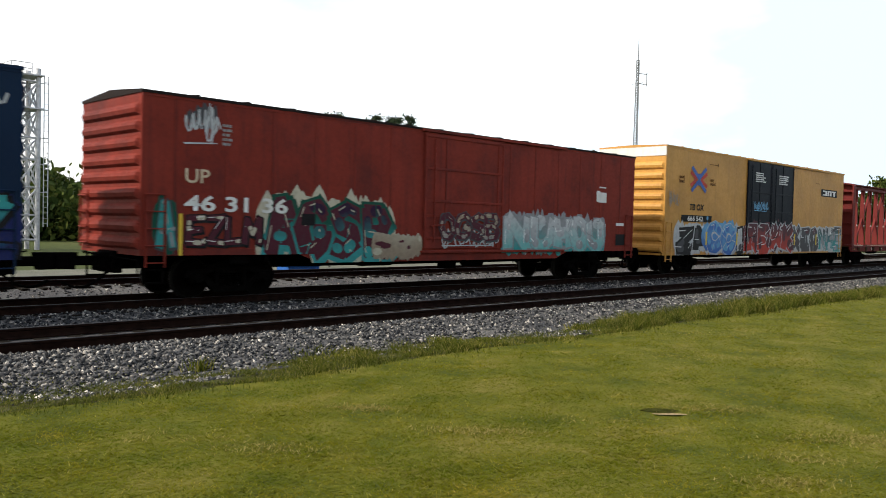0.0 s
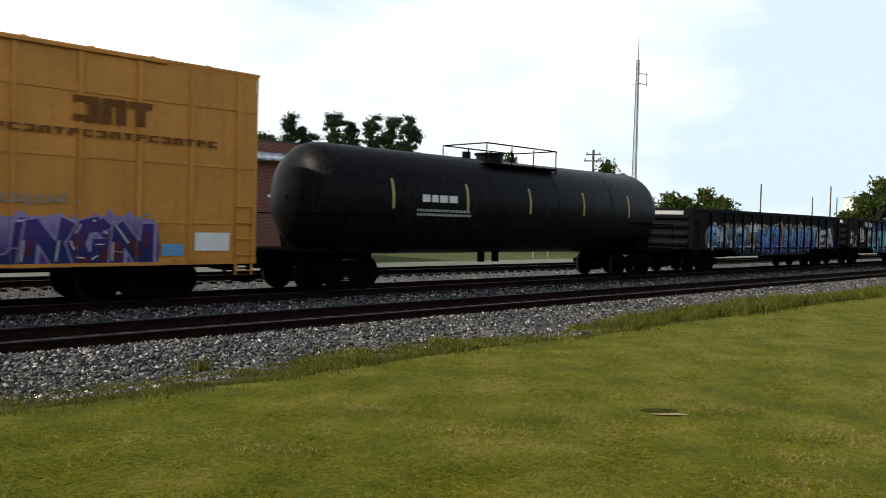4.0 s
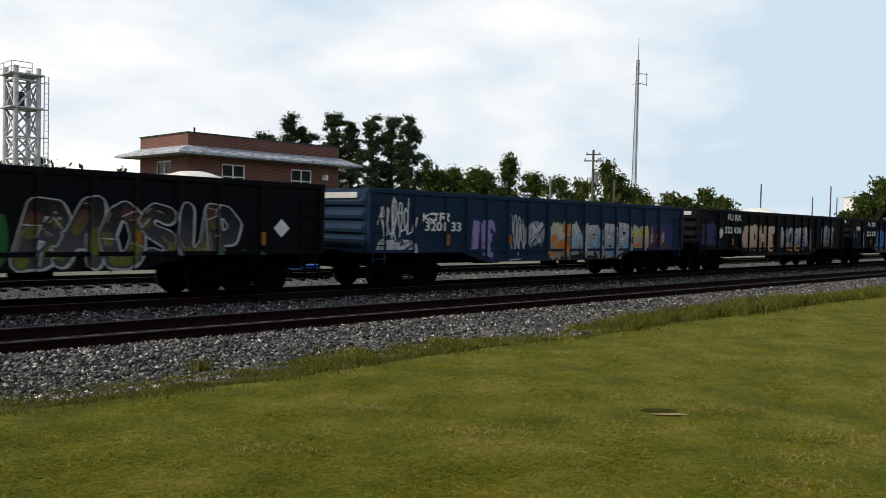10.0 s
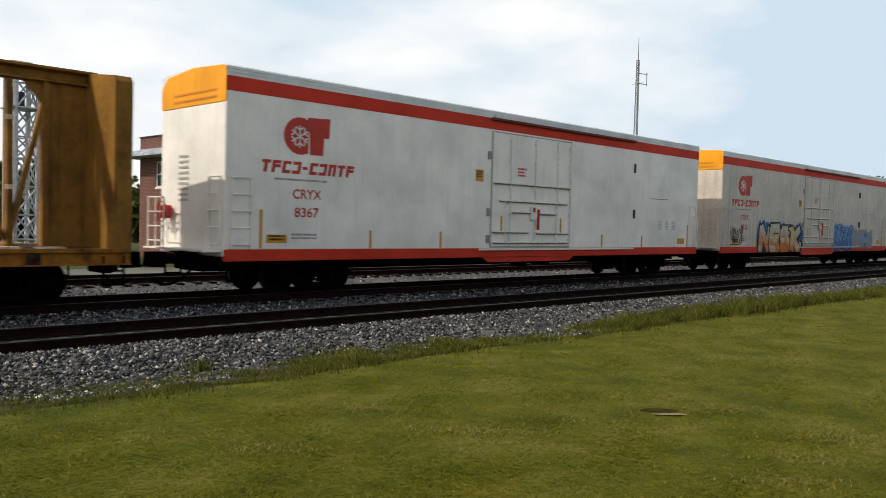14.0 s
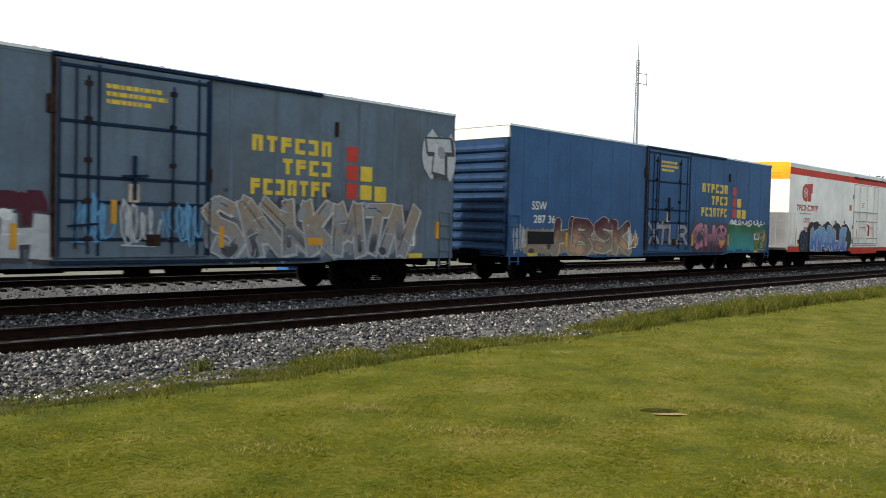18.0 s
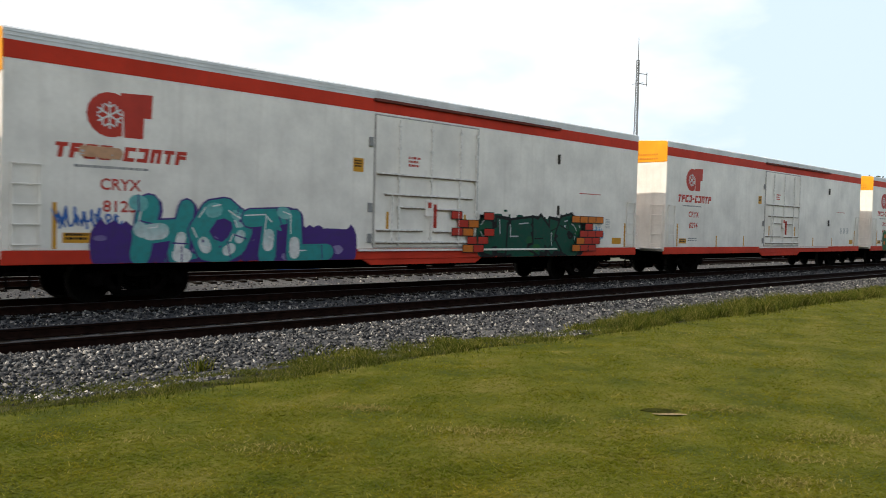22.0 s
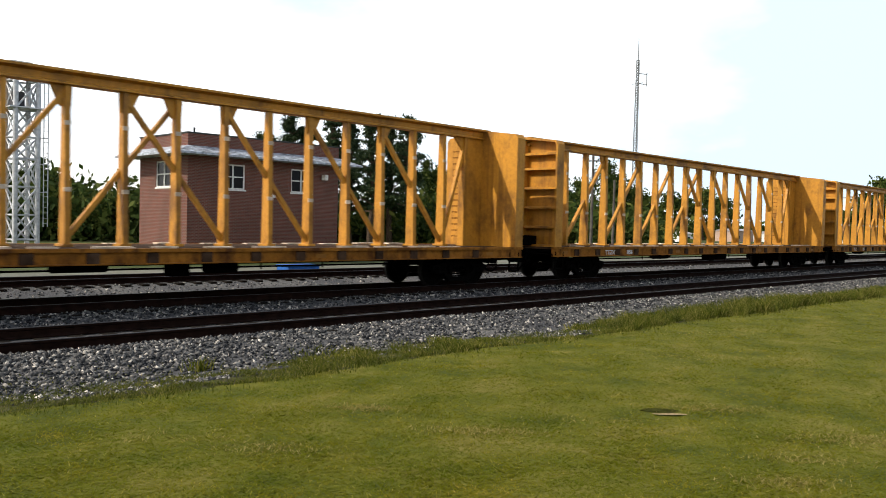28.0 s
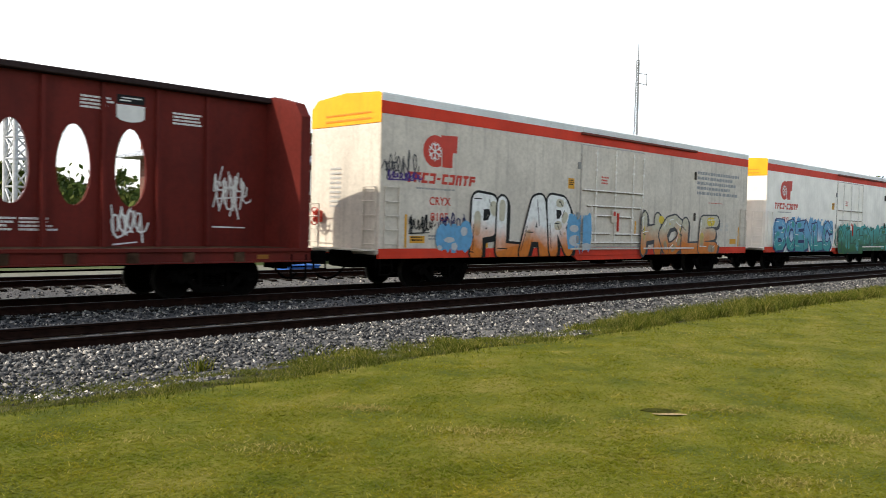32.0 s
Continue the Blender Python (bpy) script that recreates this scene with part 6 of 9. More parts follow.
def tree(name, x, y, h, r, seed, label, kind="leafy", n=2600, leaf=0.22, base=None, mat=None):
    rng = random.Random(seed)
    t = thing(name, label, "tree", "trees beyond the tracks")
    t.location = (x, y, -0.47)
    tr = Mesh()
    top = h * (0.92 if kind == "pine" else 0.6)
    p, pr = Vector((0, 0, 0)), h * 0.022 + 0.05
    spine = [p]
    for k in range(1, 6):
        q = Vector((rng.uniform(-0.03, 0.03) * h, rng.uniform(-0.03, 0.03) * h, top * k / 5))
        tr.tube(p, q, pr * (1 - 0.16 * (k - 1)), 8, pr * (1 - 0.16 * k))
        p = q
        spine.append(p)
    lobes = []
    if kind == "pine":
        for k in range(13):
            u = 0.32 + 0.64 * k / 12
            z = u * h
            i = min(4, int(u / 0.92 * 5))
            c = spine[i].lerp(spine[i + 1], 0.5)
            lobes.append((c.x, c.y, z, r * 0.20, h * 0.03))
            spread = r * (1.05 - 0.72 * ((u - 0.32) / 0.64) ** 1.3) * rng.uniform(0.65, 1.2)
            for j in range(5):
                a = rng.uniform(0, 6.28)
                f = rng.uniform(0.45, 0.95)
                e = (c.x + spread * math.cos(a) * f, c.y + spread * math.sin(a) * f, z + rng.uniform(-0.03, 0.06) * h)
                lobes.append((*e, r * rng.uniform(0.16, 0.34), h * rng.uniform(0.016, 0.034)))
                tr.tube((c.x, c.y, z - 0.03 * h), e, 0.05 + h * 0.003, 5, 0.03)
        lobes.append((spine[-1].x, spine[-1].y, h * 0.96, r * 0.22, h * 0.05))
    else:
        lo = base if base is not None else 0.25
        for k in range(24):
            u = lo + (0.93 - lo) * rng.random()
            prof = math.sin(math.pi * min(1.0, max(0.12, (u - lo + 0.12) / (1.05 - lo)))) ** 0.7
            a = rng.uniform(0, 6.28)
            d = r * prof * rng.uniform(0.25, 0.75)
            e = (d * math.cos(a), d * math.sin(a), u * h)
            lobes.append((*e, r * rng.uniform(0.18, 0.40), h * rng.uniform(0.05, 0.11)))
            tr.tube(spine[min(5, 1 + int(u * 4))], e, 0.045 + h * 0.004, 5, 0.03)
        lobes.append((0, 0, h * 0.93, r * 0.28, h * 0.08))
    part("trunk", tr, M_BARK, t)
    V, F = leaf_cloud(lobes, n, leaf, seed, *((0.42, 0.6) if kind == "pine" else (0.6, 0.68)))
    part("crown", np_mesh("crown", V, F, mat or (M_NEEDLE if kind == "pine" else M_LEAF)), None, t)
    return t


def place(px_deg, dist):
    """A spot on the land from a bearing (degrees off the camera's line, to the right) and a distance."""
    a = radians(44.9375 - px_deg)
    return dist * math.cos(a), dist * math.sin(a)


def bearing(u):
    """Degrees to the right of the camera's line for u, in thousandths of the half width."""
    return math.degrees(math.atan(u / 1000.0 * math.tan(radians(28.35))))


def build_trees():
    # pines behind the signal tower: x, y, height, spread
    for i, (x, y, h, r) in enumerate(((42.1, 65.7, 10.1, 3.4), (41.8, 61.1, 11.2, 2.7), (43.4, 57.5, 11.25, 2.5), (46.8, 58.6, 11.0, 2.8), (45.0, 53.7, 10.9, 2.4), (48.2, 54.8, 11.3, 2.6), (46.7, 50.8, 10.75, 2.3), (44.2, 61.8, 9.8, 2.9))):
        tree("pine_tree", x, y, h, r * 0.78, 40 + i, "tall dark green pine with a ragged open crown", "pine", 15000, 0.125)
    for i, (x, y, h, r) in enumerate(((60.9, 63.6, 9.1, 2.4), (65.8, 64.3, 8.6, 3.4), (66.1, 61.1, 8.3, 3.6), (72.2, 61.7, 10.2, 2.6), (77.9, 62.7, 8.6, 4.2), (83.7, 63.3, 8.6, 4.6), (89.4, 64.2, 8.5, 2.6), (81.4, 54.6, 10.1, 3.4), (84.0, 54.3, 8.6, 3.2),
                                      (88.3, 54.9, 7.2, 3.4), (63.0, 64.2, 8.2, 3.2), (71.4, 64.2, 8.4, 3.4))):
        tree("leafy_tree", x, y, h, r, 60 + i, "green broadleaf tree at the edge of the woods", "leafy", 10500, 0.165, 0.05)
    for i, (x, y, h, r) in enumerate(((165.0, 94.2, 10.0, 5.0), (166.8, 91.1, 9.5, 5.0), (164.3, 85.1, 11.0, 6.0), (170.3, 84.2, 9.6, 5.0))):
        tree("leafy_tree", x, y, h, r, 80 + i, "rounded green tree standing far off", "leafy", 4200, 0.36, 0.05)
    for i, (x, y, h, r) in enumerate(((161.0, 54.6, 6.2, 4.0), (157.1, 50.4, 9.9, 5.0), (152.9, 47.1, 12.0, 5.2), (158.4, 46.2, 12.4, 6.5))):
        tree("leafy_tree", x, y, h, r, 90 + i, "green broadleaf tree beside the line far off", "leafy", 4500, 0.32, 0.05)
    for i, (x, y, h, r) in enumerate(((28.6, 80.0, 6.4, 2.4), (25.9, 75.7, 7.0, 2.6), (25.4, 80.1, 6.2, 3.2), (32.2, 84.0, 5.4, 3.0), (33.7, 77.0, 6.6, 1.7), (23.0, 76.6, 6.6, 3.2), (35.3, 88.2, 5.0, 3.0))):
        tree("leafy_tree", x, y, h, r, 100 + i, "dark green broadleaf tree behind the floodlight tower", "leafy", 4000, 0.22, 0.05)
    # undergrowth that closes the view below the crowns
    rng = random.Random(5)
    lobes = []
    for k in range(110):
        u = -1150 + 1620 * k / 109
        d = rng.uniform(74, 92)
        x, y = place(bearing(u), d)
        lobes.append((x, y, rng.uniform(0.5, 2.2), rng.uniform(2.4, 3.8), rng.uniform(2.0, 3.2)))
    V, F = leaf_cloud(lobes, 60000, 0.34, 9)
    tagged(new("undergrowth", np_mesh("undergrowth", V, F, M_LEAF)), "dense dark green undergrowth at the foot of the trees", "bushes", kind="stuff")
    lobes = []
    for k in range(70):
        u = 450 + 900 * k / 69
        d = rng.uniform(330, 420)
        x, y = place(bearing(u), d)
        lobes.append((x, y, rng.uniform(0, 2), rng.uniform(8, 14), rng.uniform(1.5, 3.2)))
    V, F = leaf_cloud(lobes, 12000, 1.3, 10)
    tagged(new("far_woods", np_mesh("far_woods", V, F, M_LEAF)), "low dark line of far woods along the horizon", "woods", kind="stuff")


def brick_mat():
    m, n, l, p = nodes_of("red_brick")
    tc = n.new("ShaderNodeTexCoord")
    br = n.new("ShaderNodeTexBrick")
    br.inputs["Scale"].default_value = 1.0
    br.inputs["Brick Width"].default_value, br.inputs["Row Height"].default_value, br.inputs["Mortar Size"].default_value = 0.21, 0.075, 0.01
    br.inputs["Color1"].default_value, br.inputs["Color2"].default_value, br.inputs["Mortar"].default_value = (0.15, 0.043, 0.027, 1), (0.105, 0.031, 0.021, 1), (0.16, 0.12, 0.095, 1)
    sep, add, com = n.new("ShaderNodeSeparateXYZ"), n.new("ShaderNodeMath"), n.new("ShaderNodeCombineXYZ")
    l.new(tc.outputs["Object"], sep.inputs[0])
    l.new(sep.outputs["X"], add.inputs[0])
    l.new(sep.outputs["Y"], add.inputs[1])
    l.new(add.outputs[0], com.inputs["X"])
    l.new(sep.outputs["Z"], com.inputs["Y"])
    l.new(com.outputs[0], br.inputs["Vector"])
    f = noise_node(n, l, 0.9, 5)
    c = mix_node(n, l, 1.0, br.outputs["Color"], ramp_node(n, l, f, [(0.3, (0.8, 0.8, 0.8)), (0.7, (1.15, 1.1, 1.1))]), "MULTIPLY")
    l.new(c, p.inputs["Base Color"])
    p.inputs["Roughness"].default_value = 0.9
    bump_node(n, l, p, br.outputs["Fac"], -0.01, 0.4)
    return m


def window_unit(parent, w, h, glass, frame_mat):
    """A window in its own x-z plane, frame towards -y."""
    f = Mesh()
    t = 0.07
    for a, b, c, d in ((0, w, 0, t), (0, w, h - t, h), (0, t, t, h - t), (w - t, w, t, h - t), (w / 2 - t / 2, w / 2 + t / 2, t, h - t), (t, w - t, h * 0.5 - 0.03, h * 0.5 + 0.03)):
        f.box(a, b, -0.05, 0.05, c, d)
    o = part("window", f, frame_mat, parent, "white-framed sash window with dark panes")
    for i in range(2):
        for j in range(2):
            x0, x1 = (t, w / 2 - t / 2) if i == 0 else (w / 2 + t / 2, w - t)
            z0, z1 = (t, h * 0.5 - 0.03) if j == 0 else (h * 0.5 + 0.03, h - t)
            part("pane", Mesh().box(x0, x1, 0.0, 0.012, z0, z1), glass, o)
    part("window_sill", Mesh().box(-0.06, w + 0.06, -0.12, 0.05, -0.08, -0.003, 0.01), frame_mat, o)
    return o


def build_signal_tower():
    brick = brick_mat()
    glass, n, l, p = nodes_of("dark_glass")
    p.inputs["Specular IOR Level"].default_value = 0.15
    p.inputs["Base Color"].default_value, p.inputs["Roughness"].default_value = (0.008, 0.009, 0.010, 1), 0.25
    trim = plain("white_trim", (0.7, 0.7, 0.68), 0.5)
    tar = plain("weathered_canopy", (0.34, 0.37, 0.42), 0.5, 0.1, 0.75, 3.5)
    dark = plain("dark_soffit", (0.05, 0.055, 0.055), 0.8)
    t = thing("signal_tower", "two-storey red brick railway tower with a pale overhanging canopy", "building")
    x0, x1, y0, y1, zt = 19.95, 29.35, 38.0, 43.3, 6.02
    wins_f = [(21.85, 23.22, 3.33, 4.62), (26.12, 27.5, 3.33, 4.62)]
    wins_l = [(39.75, 41.45, 3.35, 4.72)]

    def wall(u0, u1, holes, z0, z1):
        """Rectangles that leave the openings free."""
        out, us = [], sorted({u0, u1, *[h[0] for h in holes], *[h[1] for h in holes]})
        for a, b in zip(us, us[1:]):
            hs = [h for h in holes if h[0] <= a and b <= h[1]]
            if hs:
                out += [(a, b, z0, hs[0][2]), (a, b, hs[0][3], z1)]
            else:
                out.append((a, b, z0, z1))
        return out

    m = Mesh()
    for a, b, c, d in wall(x0, x1, wins_f, -0.6, zt):
        m.box(a, b, y0, y0 + 0.3, c, d)
    part("wall", m.weld(), brick, t, "red brick wall")
    part("wall", Mesh().box(x0, x1, y1 - 0.3, y1, -0.6, zt), brick, t, "red brick wall")
    m = Mesh()
    for a, b, c, d in wall(y0 + 0.3, y1 - 0.3, wins_l, -0.6, zt):
        m.box(x0, x0 + 0.3, a, b, c, d)
    part("wall", m.weld(), brick, t, "red brick wall")
    part("wall", Mesh().box(x1 - 0.3, x1, y0 + 0.3, y1 - 0.3, -0.6, zt), brick, t, "red brick wall")
    part("roof", Mesh().box(x0 + 0.3, x1 - 0.3, y0 + 0.3, y1 - 0.3, zt - 0.35, zt - 0.2), dark, t)
    cp = Mesh()
    for a, b, c, d in ((x0 - 0.05, x1 + 0.05, y0 - 0.05, y0 + 0.32), (x0 - 0.05, x1 + 0.05, y1 - 0.32, y1 + 0.05), (x0 - 0.05, x0 + 0.32, y0 + 0.32, y1 - 0.32), (x1 - 0.32, x1 + 0.05, y0 + 0.32, y1 - 0.32)):
        cp.box(a, b, c, d, zt, zt + 0.07, 0.01)
    part("coping", cp, dark, t, "dark metal coping")
    o = 1.0
    c = Mesh()
    zi, ze = 5.42, 5.02
    inner = [(x0 - 0.01, y0 - 0.01), (x1 + 0.01, y0 - 0.01), (x1 + 0.01, y1 + 0.01), (x0 - 0.01, y1 + 0.01)]
    outer = [(x0 - o, y0 - o), (x1 + o, y0 - o), (x1 + o, y1 + o), (x0 - o, y1 + o)]
    vs = [(x, y, zi) for x, y in inner] + [(x, y, ze) for x, y in outer] + [(x, y, ze - 0.09) for x, y in outer] + [(x, y, ze - 0.09) for x, y in inner]
    fs = []
    for i in range(4):
        j = (i + 1) % 4
        fs += [(i, 4 + i, 4 + j, j), (4 + i, 8 + i, 8 + j, 4 + j), (8 + i, 12 + i, 12 + j, 8 + j)]
    c.add(vs, fs)
    part("canopy", c, tar, t, "pale weathered sloping canopy round the top storey")
    # shingle courses on the canopy, lying slightly proud
    for k in range(4):
        a = k / 4.0
        yy, zz = y0 - o + o * a, ze + (zi - ze) * a
        part("shingle_course", Mesh().add([(x0 - o + o * a, yy, zz + 0.012), (x1 + o - o * a, yy, zz + 0.012), (x1 + o - o * a - 0.2, yy + 0.22, zz + 0.10), (x0 - o + o * a + 0.2, yy + 0.22, zz + 0.10)], [(0, 1, 2, 3)]), tar, t)
    for a, b, za, zb in wins_f:
        w = window_unit(t, b - a, zb - za, glass, trim)
        w.matrix_basis = pose(a, y0 + 0.1, za)
    for a, b, za, zb in wins_l:
        w = window_unit(t, b - a, zb - za, glass, trim)
        w.matrix_basis = pose(x0 + 0.1, b, za, 0, 0, -90)
    part("vent_pipe", Mesh().tube((x0 + 0.6, y0 + 0.5, zt - 0.2), (x0 + 0.6, y0 + 0.5, zt + 0.35), 0.05, 8), dark, t)
    part("wall_lamp", Mesh().box(28.15, 28.4, y0 - 0.35, y0, 4.1, 4.42, 0.03), trim, t, "white lamp on the brick wall")
    part("name_plate", Mesh().box(24.6, 25.3, y0 - 0.03, y0 - 0.002, 3.0, 3.15), trim, t, "small pale plate with unreadable marks")
    part("inner_floor", Mesh().box(x0 + 0.3, x1 - 0.3, y0 + 0.3, y1 - 0.3, 2.3, 2.45), dark, t)


def build_floodlight_tower():
    steel = plain("galvanised_steel", (0.46, 0.47, 0.49), 0.5, 0.1, 0.25, 5.0)
    t = thing("floodlight_tower", "grey galvanised lattice tower with round legs, ladder cage and platforms", "tower")
    ax, ay = 17.15, 53.6
    t.location = (ax, ay, -0.5)
    H = 11.1
    legs = [(0.82, -0.615), (-0.51, -0.77), (0.67, 0.715), (-0.66, 0.56)]
    for x, y in legs:
        part("leg", Mesh().tube((x, y, 0), (x, y, H), 0.15, 12), steel, t)
    order = [0, 1, 3, 2]
    zs = [0.7, 2.2, 3.9, 5.6, 6.9, 8.6, 10.3]
    for z in zs:
        r = Mesh()
        for i in range(4):
            a, b = legs[order[i]], legs[order[(i + 1) % 4]]
            r.tube((*a, z), (*b, z), 0.06, 6)
        part("ring_beam", r, steel, t)
    for z0, z1 in zip(zs, zs[1:]):
        for i in range(4):
            a, b = legs[order[i]], legs[order[(i + 1) % 4]]
            d = Mesh()
            d.tube((*a, z0), (*b, z1), 0.06, 6)
            d.tube((*b, z0), (*a, z1), 0.06, 6)
            part("cross_brace", d, steel, t)
    for z in (8.6, 10.6):
        part("platform", Mesh().box(-0.9, 1.05, -1.0, 0.95, z, z + 0.08), steel, t, "grated platform")
    g = Mesh()
    for q in ((1.07, -0.87), (1.30, -0.94)):
        g.tube((*q, 1.5), (*q, H - 0.5), 0.03, 6)
    z = 1.7
    while z < H - 0.3:
        g.tube((1.07, -0.87, z), (1.30, -0.94, z), 0.014, 5)
        z += 0.33
    for z in (3.6, 5.3, 6.9, 8.6, 10.2):
        g.tube((0.82, -0.615, z), (1.30, -0.94, z), 0.03, 5)
        g.tube((0.82, -0.7, z), (1.07, -0.87, z), 0.03, 5)
    part("ladder", g, steel, t, "caged ladder on the tower's side")
    r = Mesh()
    for x, y in ((-0.95, -1.35), (0.2, -1.35), (-0.95, 0), (-0.95, 1.1)):
        r.tube((x, y, 10.6), (x, y, 11.25), 0.03, 5)
    for z in (10.92, 11.25):
        r.tube((-0.95, -1.35, z), (0.2, -1.35, z), 0.025, 5)
        r.tube((-0.95, -1.35, z), (-0.95, 1.1, z), 0.025, 5)
    part("guard_rail", r, steel, t)
    part("equipment_box", Mesh().box(-0.6, 0.1, -0.5, 0.3, 8.7, 9.6, 0.05), plain("dark_box", (0.06, 0.06, 0.065), 0.6), t, "dark equipment cabinet on the platform")


def build_poles():
    steel = plain("mast_steel", (0.20, 0.21, 0.22), 0.6, 0.1, 0.2, 3.0)
    wood = plain("pole_wood", (0.10, 0.09, 0.08), 0.9, 0.0, 0.4, 2.0)
    t = thing("radio_mast", "tall slim grey lattice radio mast with side antennas", "mast")
    bx, by = 156.9, 97.9
    t.location = (bx, by, -0.6)
    H, w0, w1 = 43.4, 1.15, 0.5
    cor = [(math.cos(a), math.sin(a)) for a in (0.3, 0.3 + 2.094, 0.3 + 4.189)]

    def at(i, z):
        w = w0 + (w1 - w0) * min(1, z / H)
        return (cor[i][0] * w / 1.732, cor[i][1] * w / 1.732, z)

    for i in range(3):
        part("leg", Mesh().tube(at(i, 0), at(i, 39.0), 0.10, 6), steel, t)
    m = Mesh()
    k, n = 0, 36
    for k in range(n):
        z0, z1 = 39.0 * k / n, 39.0 * (k + 1) / n
        for i in range(3):
            j = (i + 1) % 3
            m.tube(at(i, z0), at(j, z1), 0.05, 5)
            m.tube(at(i, z1), at(j, z1), 0.05, 5)
    part("lattice", m, steel, t)
    part("tip", Mesh().tube((0, 0, 38.8), (0, 0, H + 0.6), 0.13, 6, 0.05), steel, t)
    a = Mesh()
    for z in (36.2, 34.0):
        a.beam((0, 0, z), (1.4, -1.4, z - 0.2), 0.12)
    a.beam((1.4, -1.4, 33.4), (1.4, -1.4, 36.4), 0.12)
    a.beam((-0.8, 0.8, 33.8), (0.9, -0.9, 34.2), 0.12)
    part("antenna", a, steel, t, "side antenna bracket")
    # utility poles: x, y, height, arm
    for x, y, h, arm, nm in ((54.2, 37.6, 8.42, True, "utility_pole"), (58.5, 38.4, 6.3, False, "timber_pole"), (109.7, 48.6, 8.8, False, "timber_pole"), (140.2, 53.3, 8.3, False, "timber_pole"), (122.3, 44.0, 9.0, False, "timber_pole"), (160.3, 56.5, 9.0, False, "timber_pole")):
        p = thing(nm, "weathered timber pole with a crossarm and insulators" if arm else "plain weathered timber pole", "pole", "poles along the line")
        p.location = (x, y, -0.5)
        part("pole_shaft", Mesh().tube((0, 0, 0), (0, 0, h), 0.13, 8, 0.09), wood, p)
        if arm:
            for drop, reach in ((0.35, 0.42), (0.85, 0.52)):
                part("crossarm", Mesh().beam((-reach, reach, h - drop - 0.04), (reach, -reach, h - drop), 0.09), wood, p)
                for q in (-0.85 * reach, 0.85 * reach):
                    part("insulator", Mesh().tube((q, -q, h - drop), (q, -q, h - drop + 0.18), 0.04, 6), steel, p)
            part("transformer", Mesh().tube((0.25, -0.1, h - 2.6), (0.25, -0.1, h - 1.7), 0.22, 10), steel, p, "grey transformer can")
    # steel pipe post by the road
    for x, y, h in ((47.5, 36.6, 5.6), (45.3, 36.2, 1.6)):
        p = thing("pipe_post", "slim grey steel post beside the road", "post")
        p.location = (x, y, -0.5)
        part("pole_shaft", Mesh().tube((0, 0, 0), (0, 0, h), 0.08, 8), steel, p)


def build_far_houses():
    white, red = plain("white_siding", (0.74, 0.74, 0.72), 0.6), plain("tan_siding", (0.42, 0.30, 0.24), 0.8)
    roof = plain("grey_roofing", (0.35, 0.35, 0.36), 0.7)
    glass = MATS.get("far_glass") or plain("far_glass", (0.02, 0.022, 0.025), 0.2)
    for x, y, w, h, mat, lab in ((118.9, 74.0, 2.4, 2.0, white, "small white shed far beyond the tracks"), (121.9, 72.8, 3.4, 2.3, white, "small white house with dark windows far off"), (131.0, 73.0, 5.0, 1.7, white, "low white trailer far off"),
                                 (162.6, 77.3, 9.0, 2.4, red, "low tan house far beyond the tracks"), (174.4, 75.3, 8.0, 2.0, white, "low white house far off"), (199.3, 66.1, 4.0, 10.6, white, "tall pale silo building behind trees")):
        t = thing("far_house", lab, "building")
        t.matrix_basis = pose(x, y, -0.6, 0, 0, 0)
        part("wall", Mesh().box(-w / 2, w / 2, -2, 2, 0, h, 0.03), mat, t)
        part("roof", Mesh().run([(-2.3, h), (2.3, h), (0, h + 0.45)], -w / 2 - 0.2, w / 2 + 0.2), roof, t)
        for k in range(2):
            part("window", Mesh().box(-w * 0.3 + k * w * 0.4, -w * 0.3 + k * w * 0.4 + 0.8, -2.03, -1.98, h * 0.35, h * 0.35 + 0.6), glass, t)
    b = thing("blue_crate", "low bright blue plastic crate beside the siding", "crate")
    b.location = (18.9, 26.9, -0.40)
    bl = plain("blue_plastic", (0.02, 0.10, 0.36), 0.4)
    part("crate_body", Mesh().box(-0.75, 0.75, -0.4, 0.4, 0.0, 0.40, 0.03), bl, b)
    part("lid", Mesh().box(-0.78, 0.78, -0.43, 0.43, 0.40, 0.47, 0.02), bl, b)


build_trees()
build_signal_tower()
build_floodlight_tower()
build_poles()
build_far_houses()


# ---- the train, car by car ----
def x_emblem(car, x0, x1, z0, z1):
    """Two blue chevrons back to back, with red ones nested in them."""
    m = Mesh()
    xc, zc, hx, hz = (x0 + x1) / 2, (z0 + z1) / 2, (x1 - x0) / 2, (z1 - z0) / 2

    def band(p, q, w, mat, k):
        d = math.hypot(q[0] - p[0], q[1] - p[1])
        nx, nz = -(q[1] - p[1]) / d * w / 2, (q[0] - p[0]) / d * w / 2
        y = -W2 - 0.026 - 0.0006 * k
        m.add([(a, y, b) for a, b in ((p[0] - nx, p[1] - nz), (q[0] - nx, q[1] - nz), (q[0] + nx, q[1] + nz), (p[0] + nx, p[1] + nz))], [(0, 1, 2, 3)], mat)

    k = 0
    for s in (-1, 1):
        for u in (-1, 1):
            band((xc + s * hx * 0.98, zc + u * hz * 0.50), (xc + s * hx * 0.24, zc), 0.14, 0, k)
            band((xc + s * hx * 0.86, zc + u * hz * 0.90), (xc + s * hx * 0.05, zc + u * hz * 0.14), 0.165, 1, k + 1)
            k += 2
    band((xc, zc - 0.24), (xc, zc + 0.24), 0.17, 1, k)
    part("emblem", m, [K_RED, K_BLUE], car, "crossed red and blue chevrons")


